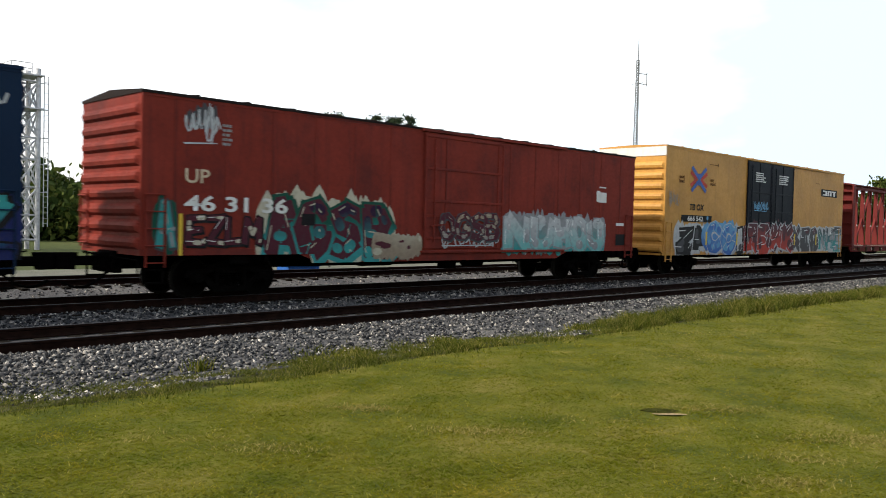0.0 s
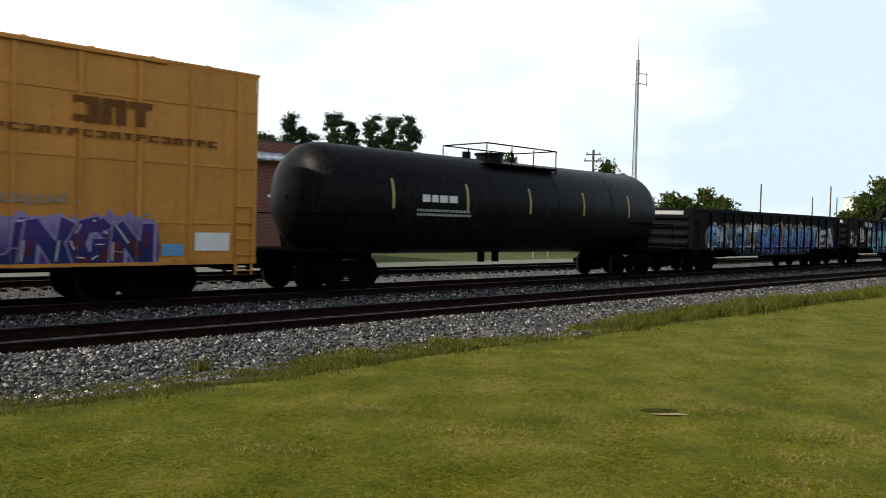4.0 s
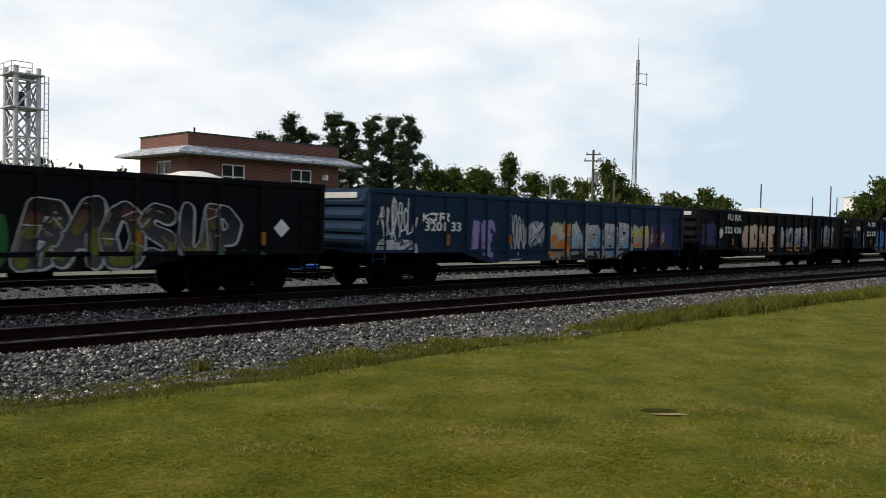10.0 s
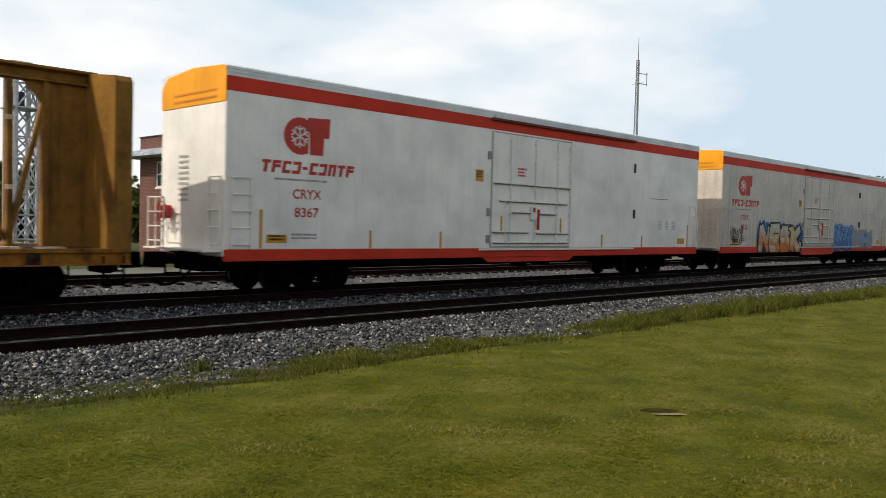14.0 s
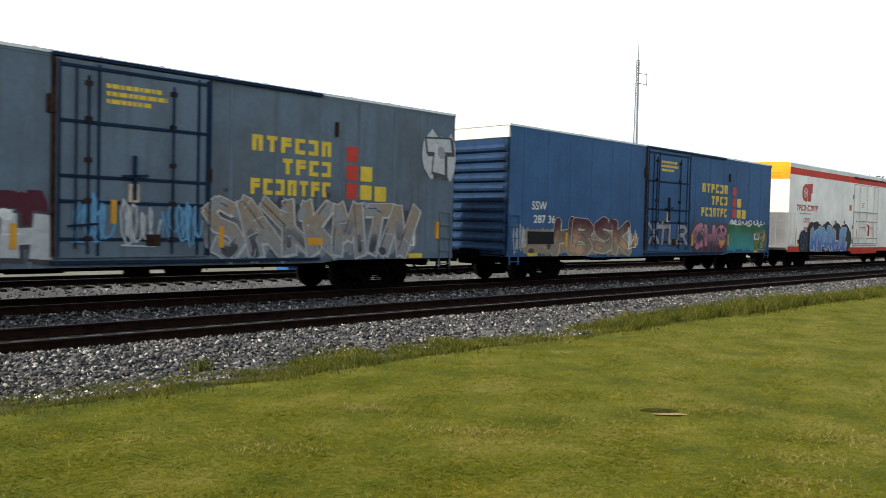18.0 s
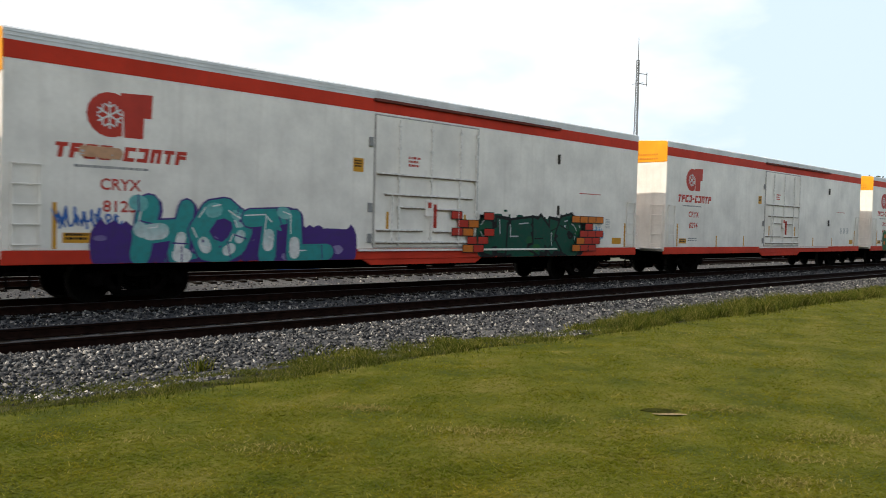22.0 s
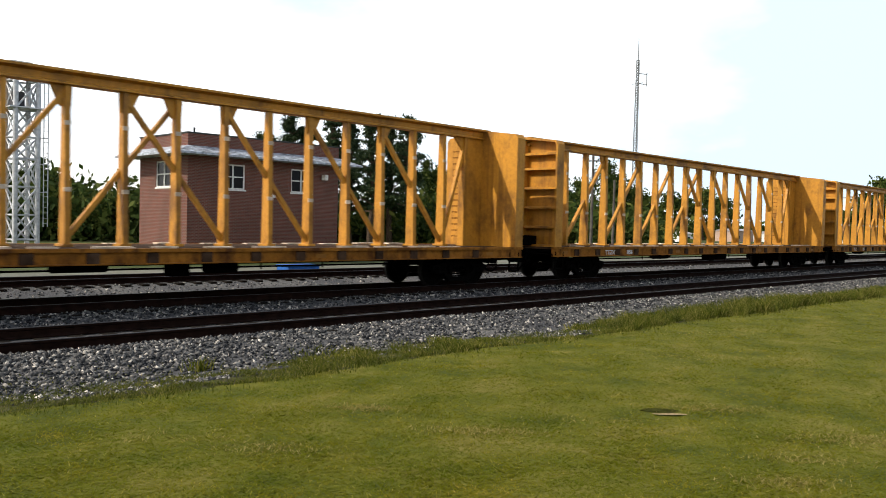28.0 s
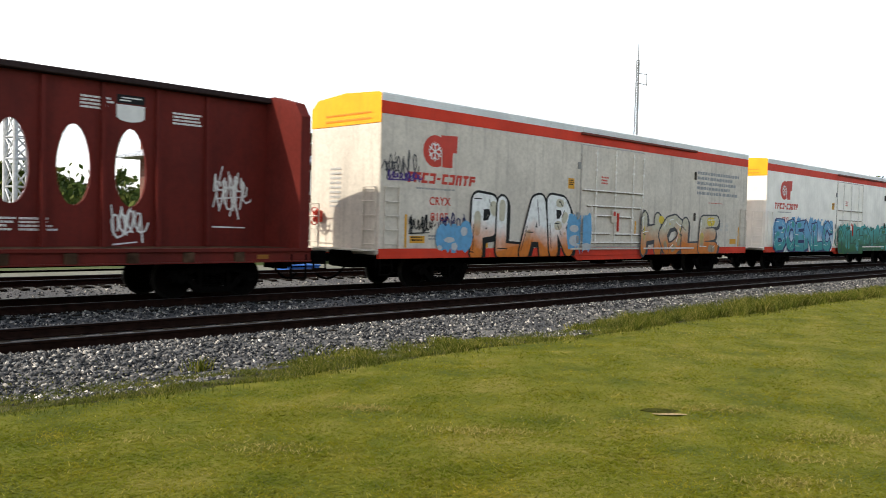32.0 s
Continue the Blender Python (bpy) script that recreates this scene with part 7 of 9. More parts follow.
def plate(car, x0, x1, z0, z1, mat, y=-W2 - 0.016, name="painted_plate", label=""):
    return part(name, Mesh().box(x0, x1, y - 0.003, y + 0.004, z0, z1), mat, car, label)


def buff(car, x0, x1, z0, z1, mats, seed, strips=None, label="", n=26):
    """A patch where old paint was rolled over: ragged overlapping swathes."""
    rng = random.Random(seed)
    sp = Spray(strips or [(-1, 60, -W2)], car, x0, x1)
    h = z1 - z0
    for i in range(n):
        x = x0 + (x1 - x0) * (i + 0.5) / n
        w = (x1 - x0) / n * rng.uniform(0.7, 1.3)
        sp.blob(x, (z0 + z1) / 2 + rng.uniform(-0.05, 0.05) * h, w, h * rng.uniform(0.42, 0.52), 0, rng)
    for i in range(n):
        sp.blob(rng.uniform(x0, x1), rng.uniform(z0 + 0.12 * h, z1 - 0.15 * h), h * rng.uniform(0.08, 0.28), h * rng.uniform(0.05, 0.16), rng.randrange(len(mats)), rng, 10)
    return part("rolled_paint", sp.done(), mats, car, label)


def rects(car, boxes, mats, y, name="painted_block", label=""):
    """Plain painted rectangles: (x0, x1, z0, z1, material index)."""
    m = Mesh()
    for i, (a, b, c, d, k) in enumerate(boxes):
        yy = y - 0.004 - 0.0003 * i
        m.add([(a, yy, c), (b, yy, c), (b, yy, d), (a, yy, d)], [(0, 1, 2, 3)], k)
    return part(name, m, mats, car, label)


def build_first_cars():
    car, st = boxcar(-13.5, 18.8, "dark blue boxcar with faded pale spray tags", P_DKBLUE, P_DKBLUE, z1=4.55)
    tag_scrawl(car, 16.0, 18.6, 3.6, 4.4, C("silver")[0], 3, st, 0.05)
    graffiti(car, 15.5, 18.7, 0.9, 2.2, C("navy", "black", "teal/navy", "sky", "white"), 5, st, 3)

    car, st = boxcar(7.6, 18.75, "oxide-red steel boxcar with ribbed ends, spray-painted", P_BROWN, P_BROWN, z0=1.0, z1=4.45, door=(8.05, 11.35), roof=plain("dark_roof", (0.02, 0.015, 0.014), 0.7))
    cream = flat("mark_cream", (0.66, 0.52, 0.36))
    letters(car, "UP", 0.95, 2.58, 0.31, cream, y=-W2 - 0.014, wide=1.15)
    letters(car, "46 31 36", 0.95, 1.98, 0.33, K_WHITE, y=-W2 - 0.042, wide=1.62, bold=0.012)
    tag_scrawl(car, 0.98, 1.65, 3.75, 4.3, C("dkgrey")[0], 18, st, 0.06, 8, "dark sprayed ground of a scrawl")
    tag_scrawl(car, 0.9, 1.72, 3.45, 4.35, C("silver")[0], 8, st, 0.026, 12, "silver scrawl")
    stencil_lines(car, 1.85, 2.1, 3.85, 5, 0.06, K_GREY, -W2 - 0.012, 4)
    graffiti(car, 0.34, 0.74, 1.1, 2.25, C("dkgreen", "dkgrey", "teal", "grey", "cream"), 31, st, 1, 0.25)
    graffiti(car, 2.95, 6.9, 0.78, 2.42, C("cream/cream", "dkgreen/teal", "maroon", "plum/teal", "cream"), 13, st, fat=0.27, label="dark maroon letters edged in grey-green on a cream cloud", outline=0.45, forms="AGSR", style="block", puff=1.1, wild=0.16)
    buff(car, 6.3, 7.95, 0.82, 1.55, C("cream/tan", "maroon", "cream"), 17, st, "cream and maroon sprayed daubs", 9)
    graffiti(car, 1.0, 2.9, 1.2, 1.95, C("dkgrey", "black", "maroon", "cream", "white"), 14, st, 4, 0.16, cloud=False)
    buff(car, 11.4, 16.85, 0.85, 2.28, C("grey/teal", "silver/aqua", "grey"), 300, st, "silver-blue sprayed ground", 24)
    graffiti(car, 11.5, 14.0, 0.98, 2.25, C("silver/aqua", "grey", "silver/aqua", "silver/grey", "white"), 301, st, fat=0.3, label="silver throw-up letters", outline=0.12, cloud=False, forms="NU", style="block")
    graffiti(car, 14.0, 16.8, 0.98, 2.25, C("silver/aqua", "grey", "silver/aqua", "silver/grey", "white"), 304, st, fat=0.3, label="silver throw-up letters", outline=0.12, cloud=False, forms="HOU", style="block")
    dst = [(8.05, 11.35, -W2 - 0.088)]
    tag_scrawl(car, 8.6, 11.2, 1.15, 1.75, C("silver")[0], 6, dst, 0.03, 11)
    graffiti(car, 8.6, 11.2, 1.35, 2.2, C("maroon", "dkgrey", "maroon", "tan/grey", "cream"), 7, dst, 4, 0.16, cloud=False)
    rects(car, [(16.35, 16.55, 2.72, 3.1, 0), (16.45, 16.95, 2.70, 3.05, 0), (16.5, 16.9, 3.2, 3.25, 0), (16.7, 16.95, 1.65, 1.95, 0), (17.6, 18.1, 1.9, 2.0, 0), (17.6, 18.2, 1.2, 1.6, 1)], [K_WHITE, K_BLACK], -W2 - 0.012)
    plate(car, 0.84, 0.92, 1.0, 1.9, K_YEL, -W2 - 0.02, "reflector")
    plate(car, 4.0, 4.4, 1.7, 1.98, K_BLACK, -W2 - 0.026)

    car, st = boxcar(28.58, 18.95, "yellow high-cube boxcar with black double doors, spray-painted", P_YELLOW, P_YELLOW, z0=0.80, z1=5.10, door=(7.02, 12.05), door_mat=P_DOORBLACK, double=True, smooth=True, top_white=True, rise=0.05)
    x_emblem(car, 1.9, 3.3, 3.35, 4.42)
    letters(car, "TB OX", 1.88, 2.63, 0.25, K_BLACK, y=-W2 - 0.014, wide=1.15, lean=0.18, bold=0.01)
    plate(car, 1.27, 3.80, 2.15, 2.42, K_BLACK, label="black number plate")
    letters(car, "666 542", 1.75, 2.19, 0.19, K_WHITE, y=-W2 - 0.022, wide=1.5, bold=0.008)
    for word, x, z in (("next", 1.02, 3.87), ("load", 1.02, 3.70), ("any", 3.60, 3.87), ("road", 3.60, 3.70)):
        letters(car, word, x, z, 0.14, K_BROWN, y=-W2 - 0.014, wide=1.2, bold=0.008)
    plate(car, 15.75, 17.95, 3.74, 4.12, K_BLACK, label="black plate with white block marks")
    m = Mesh()
    letter_bars(m, 15.95, 17.9, 3.80, 4.06, 3, -W2 - 0.024, random.Random(3), 0.12)
    part("block_word", m, K_WHITE, car)
    dst = [(0.0, 7.02, -W2 - 0.012), (7.02, 12.05, -W2 - 0.088), (12.05, 19.0, -W2 - 0.012)]
    for x in (7.75, 10.3):
        stencil_lines(car, x, x + 1.1, 4.45, 5, 0.055, K_WHITE, -W2 - 0.086, int(x * 7))
    tag_scrawl(car, 7.6, 9.2, 2.75, 3.2, C("sky")[0], 21, dst, 0.03, 12, "pale blue scrawled tag")
    buff(car, 0.9, 18.75, 0.80, 2.15, C("silver", "silver/cream", "white"), 20, dst, "white rolled ground behind the letters", 60)
    graffiti(car, 0.85, 3.45, 0.85, 2.1, C("silver/teal", "silver", "black", "dkgrey", "white"), 22, dst, fat=0.32, label="black arrow-like letters on white", wild=0.3, cloud=False, forms="ZA", style="block")
    graffiti(car, 3.3, 6.0, 0.82, 2.28, C("sky/blue", "silver", "sky/blue", "blue/sky", "white"), 24, dst, fat=0.36, label="blue round spray letters", forms="CO", style="bubble", outline=0.2, puff=0.9)
    graffiti(car, 5.9, 6.95, 0.82, 2.2, C("silver", "black", "silver", "dkgrey", "white"), 41, dst, fat=0.3, cloud=False, forms="I", style="block", outline=0.6)
    graffiti(car, 6.9, 12.1, 0.80, 2.35, C("maroon/maroon", "silver", "maroon/red", "maroon", "white"), 26, dst, fat=0.36, label="dark red spray letters with white drips", forms="RBMK", style="block", outline=0.16, puff=0.8)
    graffiti(car, 12.1, 15.5, 0.82, 2.25, C("silver", "silver", "dkgrey", "maroon/dkgrey", "white"), 25, dst, fat=0.3, forms="KEG", style="block", cloud=False, outline=0.3)
    graffiti(car, 15.5, 18.75, 0.82, 2.25, C("cream/aqua", "silver", "dkgrey/teal", "grey", "white"), 28, dst, fat=0.24, forms="NHE", style="block", cloud=False)
    for x in (3.35, 6.15, 12.45, 15.2):
        part("reflector", Mesh().box(x - 0.06, x + 0.06, -W2 - 0.045, -W2 + 0.001, 1.2, 1.75), K_YEL, car, "yellow reflector strip")
    tag_scrawl(car, 0.2, 1.0, 2.7, 3.4, C("tan")[0], 27, st, 0.03, 10)
    rects(car, [(3.5, 4.3, 4.55, 4.58, 0), (4.2, 4.28, 4.5, 4.65, 0), (15.0, 15.5, 4.35, 4.38, 0)], [K_BROWN], -W2 - 0.012)

    car = centerbeam(49.15, "red centerbeam flat car, empty", P_CBRED, 23.2, marks=((3.4, "77"), (5.0, "213")))
    tag_scrawl(car, 22.42, 22.7, 1.2, 1.9, C("pink")[0], 29, [(22.0, 22.65, -W2)], 0.03, 8)

    car, st = boxcar(74.2, 18.9, "yellow ribbed boxcar with black double doors, spray-painted", P_AMBER, P_AMBER, z0=0.80, z1=5.12, door=(7.1, 12.0), door_mat=P_DOORBLACK, double=True, top_white=True, rise=0.05,
                     posts=[0.71, 1.63, 2.51, 3.39, 4.29, 5.17, 6.07, 12.84, 13.68, 14.9, 16.1, 17.26, 18.4])
    x_emblem(car, 1.98, 3.2, 3.3, 4.22)
    letters(car, "TB OX", 0.97, 2.56, 0.25, K_BROWN, y=-W2 - 0.026, wide=1.1)
    letters(car, "63 82 42", 0.97, 2.08, 0.23, K_BROWN, y=-W2 - 0.026, wide=1.4)
    for x, z in ((1.02, 3.87), (3.62, 3.87)):
        stencil_lines(car, x, x + 0.5, z, 2, 0.1, K_BROWN, -W2 - 0.022, 5)
    m = Mesh()
    letter_bars(m, 14.75, 16.4, 3.65, 4.15, 3, -W2 - 0.056, random.Random(3), 0.1)
    letter_bars(m, 13.3, 17.9, 3.36, 3.50, 17, -W2 - 0.056, random.Random(4), 0.2)
    part("block_word", m, K_BROWN, car, "brown block words")
    dst = [q for q in st if q[1] <= 7.1] + [(6.12, 7.1, -W2 - 0.022), (7.1, 12.0, -W2 - 0.088)] + [(12.0, 12.79, -W2 - 0.022)] + [q for q in st if q[0] >= 12.78]
    for x in (7.8, 10.3):
        stencil_lines(car, x, x + 1.0, 4.62, 4, 0.06, K_WHITE, -W2 - 0.086, int(x * 7))
        stencil_lines(car, x, x + 1.1, 4.12, 4, 0.06, K_WHITE, -W2 - 0.086, int(x * 9))
    rects(car, [(8.4, 8.6, 1.9, 2.15, 0), (9.9, 10.1, 3.0, 3.15, 0), (11.3, 11.7, 2.6, 2.65, 0), (10.6, 10.75, 1.9, 2.1, 0), (10.2, 10.35, 1.8, 1.95, 1), (9.95, 10.05, 1.5, 2.0, 2)], [K_WHITE, K_RED, K_YEL], -W2 - 0.086)
    graffiti(car, 0.6, 9.0, 0.78, 2.15, C("dkgreen", "green", "dkgreen/navy", "dkgreen/navy", "teal"), 33, dst, fat=0.34, label="dark green spray letters with brighter green lines", outline=0.14, forms="GOSEBA", style="bubble", wild=0.2, puff=0.9)
    graffiti(car, 12.2, 16.4, 0.72, 1.82, C("lilac/purple", "lilac", "purple/navy", "purple/maroon", "white"), 34, dst, fat=0.24, label="purple spray letters with pale edges", forms="IUNGN", style="block", outline=0.25)
    tag_scrawl(car, 12.7, 14.8, 1.95, 2.3, C("tan")[0], 36, dst, 0.03, 9)
    tag_scrawl(car, 10.1, 11.5, 0.95, 1.55, C("sky")[0], 35, dst, 0.05, 9)
    rects(car, [(17.35, 18.2, 1.1, 1.5, 0), (16.6, 17.1, 1.0, 1.25, 1)], [K_WHITE, C("sky")[0]], -W2 - 0.022)

    tank_car(94.2)


def build_gondolas():
    def named(s, label, body=P_GON, L=16.4, marks=()):
        car, st = gondola(s, label, body, L)
        covers = {149.2: (8.5, 10.7, 2.98), 167.05: (12.6, 16.2, 2.98), 185.35: (13.0, 14.9, 2.92), 202.8: (12.6, 14.6, 2.92), 238.35: (7.7, 9.8, 3.0), 256.2: (12.6, 14.4, 2.93)}
        if s in covers:
            load_cover(car, *covers[s], plain("pale_cover", (0.62, 0.62, 0.6), 0.7, 0.0, 0.2, 4.0))
        # pale board with fine print on the end
        part("end_board", Mesh().box(-0.125, -0.10, -1.15, 0.25, 2.44, 2.60, 0.006), K_PALE, car, "pale board across the top of the end")
        for word, x, z, h in marks:
            letters(car, word, x, z, h, K_WHITE, y=-W2 - 0.002, wide=1.25, bold=0.008)
        return car, st

    car, st = named(113.6, "black gondola car with large blue spray letters")
    graffiti(car, 6.2, 13.6, 0.8, 2.2, C("tan/black", "black", "sky/blue", "blue/purple", "white"), 41, st, 7, 0.23, label="blue spray letters with a yellowish rim", wild=0.2)
    graffiti(car, 13.3, 15.6, 0.9, 2.1, C("black", "black", "silver/lilac", "silver", "white"), 42, st, 2, 0.2)
    graffiti(car, 1.5, 6.0, 0.85, 2.1, C("tan/black", "black", "sky/navy", "silver", "white"), 43, st, 4, 0.22)
    tag_scrawl(car, 5.3, 6.6, 1.75, 2.25, K_WHITE, 44, st, 0.03, 10)

    car, st = named(131.6, "black gondola car with turquoise and orange spray letters", marks=(("FU RX", 2.30, 2.24, 0.28), ("29", 3.08, 1.77, 0.24)))
    buff(car, 2.9, 13.6, 0.75, 2.5, C("navy", "orange", "blue", "navy", "black"), 45, st, "blue and orange painted ground", 40)
    graffiti(car, 3.0, 7.0, 0.80, 2.12, C("orange/navy", "navy", "aqua/aqua", "aqua/sky", "white"), 46, st, fat=0.27, label="turquoise spray letters on an orange and navy ground", forms="CUTA", style="block", outline=0.4, puff=0.9)
    graffiti(car, 7.0, 13.4, 0.80, 2.2, C("navy/orange", "navy", "teal/aqua", "olive/aqua", "sky"), 48, st, fat=0.3, label="turquoise and green spray letters on an orange and navy ground", forms="RBOXS", style="bubble", puff=0.8)
    tag_scrawl(car, 1.6, 2.65, 1.3, 2.25, K_WHITE, 48, st, 0.035, 14, "white scrawled tag")
    tag_scrawl(car, 0.1, 0.8, 1.3, 1.6, K_WHITE, 49, st, 0.03, 9)
    tag_scrawl(car, 0.1, 0.8, 1.7, 2.0, K_WHITE, 50, st, 0.03, 9)
    graffiti(car, 0.7, 1.4, 1.1, 1.75, C("olive", "black", "tan", "olive", "yellow"), 51, st, 2, 0.15, cloud=False)
    tag_scrawl(car, 13.8, 14.5, 1.2, 2.1, K_WHITE, 52, st, 0.035, 9)

    car, st = named(149.2, "black gondola car with big white spray letters", marks=(("MB", 3.13, 1.72, 0.2), ("28", 3.13, 1.40, 0.2), ("KX", 4.05, 1.72, 0.2), ("70", 4.05, 1.40, 0.2), ("09", 5.1, 1.40, 0.2)))
    graffiti(car, 6.0, 11.4, 0.64, 2.2, C("black", "black", "white/silver", "white/silver", "white"), 54, st, fat=0.32, cloud=False, label="big white round spray letters", wild=0.06, forms="ORCA", style="bubble", outline=0.12, cut=False)
    tag_scrawl(car, 0.5, 1.7, 1.85, 2.4, K_WHITE, 54, st, 0.06, 4, "white looping tag")
    graffiti(car, 0.6, 1.7, 0.95, 1.9, C("lilac/pink", "teal", "lilac", "pink", "teal"), 55, st, 2, 0.2, label="lilac sprayed shape")
    tag_scrawl(car, 2.0, 2.75, 1.85, 2.5, C("aqua/grey")[0], 56, st, 0.04, 9, "pale green round tag")
    tag_scrawl(car, 1.85, 2.8, 0.85, 1.75, C("lime")[0], 57, st, 0.04, 9, "yellow-green scrawled tag")
    tag_scrawl(car, 3.15, 3.75, 2.1, 2.5, C("sky")[0], 58, st, 0.03, 9)
    tag_scrawl(car, 3.9, 4.7, 1.8, 2.5, C("sky")[0], 59, st, 0.04, 9)
    graffiti(car, 5.0, 5.8, 2.0, 2.45, C("black", "black", "grey", "grey", "silver"), 60, st, 2, 0.16, cloud=False)
    for i, (x, c) in enumerate(((11.8, "grey"), (12.3, "silver"), (13.2, "sky"), (14.3, "lilac"), (15.2, "cream"))):
        tag_scrawl(car, x, x + 0.8, 1.8, 2.35, C(c)[0], 61 + i, st, 0.035, 8)
        tag_scrawl(car, x + 0.1, x + 0.9, 0.95, 1.6, C(("white", "silver", "pink", "lime", "grey")[i])[0], 71 + i, st, 0.04, 7)
    stencil_lines(car, 4.0, 4.8, 1.25, 3, 0.07, K_WHITE, -W2 + 0.004, 4)

    car, st = named(167.05, "black gondola car with white block marks and hourglass outlines", L=16.8)
    letters(car, "CIGX", 1.70, 2.09, 0.25, K_WHITE, y=-W2 - 0.002, wide=1.05, bold=0.008)
    letters(car, "803764", 1.62, 1.68, 0.25, K_WHITE, y=-W2 - 0.002, wide=1.0, bold=0.008)
    stencil_lines(car, 1.65, 2.65, 1.32, 2, 0.07, K_PALE, -W2 + 0.004, 6)
    graffiti(car, 1.93, 2.75, 0.78, 1.02, C("black", "black", "sky", "azure", "white"), 80, st, fat=0.2, cloud=False, forms="STBN", style="block")
    for i in range(5):
        sp = Spray(st, car, 8.5, 13.6)
        x = 8.55 + 0.98 * i + (0.25 if i > 1 else 0)
        sp.poly([(x, 1.72), (x + 0.68, 1.74), (x + 0.66, 2.08), (x + 0.02, 2.06)], 0)
        part("painted_block", sp.mesh, K_WHITE, car, "white painted block")
    for i in range(3):
        sp = Spray(st, car, 10.5, 13.6)
        x = 10.6 + 1.0 * i
        ring = [(x + 0.37, 1.56), (x + 0.10, 1.46), (x + 0.12, 1.40), (x + 0.37, 1.44), (x + 0.62, 1.40), (x + 0.66, 1.46), (x + 0.37, 1.56)]
        bell = [(x + 0.16, 1.38), (x + 0.04, 1.16), (x + 0.14, 0.96), (x + 0.62, 0.97), (x + 0.71, 1.16), (x + 0.58, 1.38)]
        for run in (ring, bell, [(x + 0.18, 1.38), (x + 0.60, 0.99)], [(x + 0.57, 1.38), (x + 0.17, 0.98)]):
            for a, b in zip(run, run[1:]):
                sp.stroke(a, b, 0.024, 0)
        sp.blob(x + 0.37, 1.64, 0.1, 0.06, 0, random.Random(i))
        part("painted_figure", sp.mesh, K_WHITE, car, "white hourglass outline")
    tag_scrawl(car, 7.3, 8.2, 1.5, 2.1, C("silver")[0], 81, st, 0.04, 11)
    graffiti(car, 7.4, 8.2, 1.25, 1.6, C("black", "navy", "blue", "sky", "silver"), 82, st, 2, 0.18, cloud=False)
    tag_scrawl(car, 8.45, 9.2, 0.8, 1.6, K_WHITE, 83, st, 0.035, 12)
    buff(car, 3.2, 5.2, 0.9, 2.0, C("black", "dkgrey", "navy"), 84, st, "dark faded paint", 10)
    buff(car, 5.4, 7.0, 0.9, 1.9, C("black", "navy", "dkgrey"), 85, st, "dark faded paint", 8)
    rects(car, [(14.1, 14.8, 1.25, 1.55, 0), (14.2, 14.7, 1.30, 1.50, 1), (3.3, 3.8, 1.02, 1.10, 2), (6.1, 6.5, 1.02, 1.10, 2), (15.2, 15.7, 2.2, 2.26, 0)], [K_WHITE, K_BLACK, K_RUSTY], -W2 + 0.004)

    car, st = named(185.35, "black gondola car with green, pink and white spray letters", marks=(("FURX", 1.36, 1.95, 0.29), ("321021", 1.30, 1.46, 0.24)))
    plate(car, 0.05, 0.42, 0.98, 1.20, K_AMBER, -W2 - 0.036, "notice_plate", "grimy orange notice plate")
    stencil_lines(car, 1.35, 2.3, 1.22, 2, 0.07, K_PALE, -W2 + 0.004, 8)
    graffiti(car, 2.9, 7.6, 0.74, 1.98, C("red/olive", "red/maroon", "lime/olive", "yellow/lime", "cream"), 86, st, fat=0.3, label="yellow-green block letters edged in red", forms="KRNL", style="block", outline=0.45, cloud=False)
    buff(car, 8.0, 13.2, 0.72, 1.55, C("olive", "green", "olive"), 87, st, "", 24)
    buff(car, 7.45, 8.35, 0.70, 2.15, C("lilac", "lilac/purple"), 88, st, "lilac sprayed block", 5)
    graffiti(car, 8.35, 13.0, 1.42, 2.32, C("teal/navy", "navy", "pink/white", "white/aqua", "aqua"), 89, st, fat=0.26, label="white and pink spray letters on teal", forms="MUNEK", style="block")
    graffiti(car, 13.3, 14.3, 0.85, 1.6, C("navy", "black", "purple", "tan", "white"), 90, st, 2, 0.2)
    graffiti(car, 14.4, 15.6, 1.0, 2.2, C("dkgrey", "black", "teal/grey", "silver", "aqua"), 91, st, 2, 0.2)
    tag_scrawl(car, 0.2, 1.1, 1.2, 2.1, C("lilac")[0], 92, st, 0.04, 9)
    graffiti(car, 0.3, 1.2, 1.9, 2.4, C("black", "black", "tan", "grey", "cream"), 93, st, 2, 0.15, cloud=False)

    car, st = named(202.8, "black gondola car with pale outlined spray letters", marks=(("FURX", 1.83, 2.12, 0.2), ("322267", 1.59, 1.55, 0.3)))
    graffiti(car, 4.0, 8.2, 0.68, 2.16, C("black", "silver", "tan/grey", "tan/tan", "red"), 96, st, fat=0.32, cloud=False, label="tan fat letters with pale outlines and red spots", forms="CEOKN", style="bubble", outline=0.18)
    buff(car, 8.3, 9.1, 0.74, 1.85, C("green", "dkgreen"), 95, st, "green sprayed block", 5)
    graffiti(car, 9.4, 14.1, 0.75, 2.2, C("black", "silver", "black/dkgrey", "maroon/olive", "tan"), 93, st, fat=0.34, cloud=False, outline=0.10, label="dark fat letters with thin pale outlines", forms="BAOSUP", style="bubble", wild=0.4)
    buff(car, 13.2, 14.6, 0.72, 1.1, C("green", "dkgreen"), 96, st, "", 8)
    tag_scrawl(car, 0.15, 1.3, 2.0, 2.45, K_WHITE, 97, st, 0.03, 9)
    tag_scrawl(car, 0.15, 1.3, 1.45, 1.9, C("silver")[0], 98, st, 0.03, 9)
    tag_scrawl(car, 3.3, 4.0, 1.8, 2.4, C("silver")[0], 99, st, 0.035, 8)
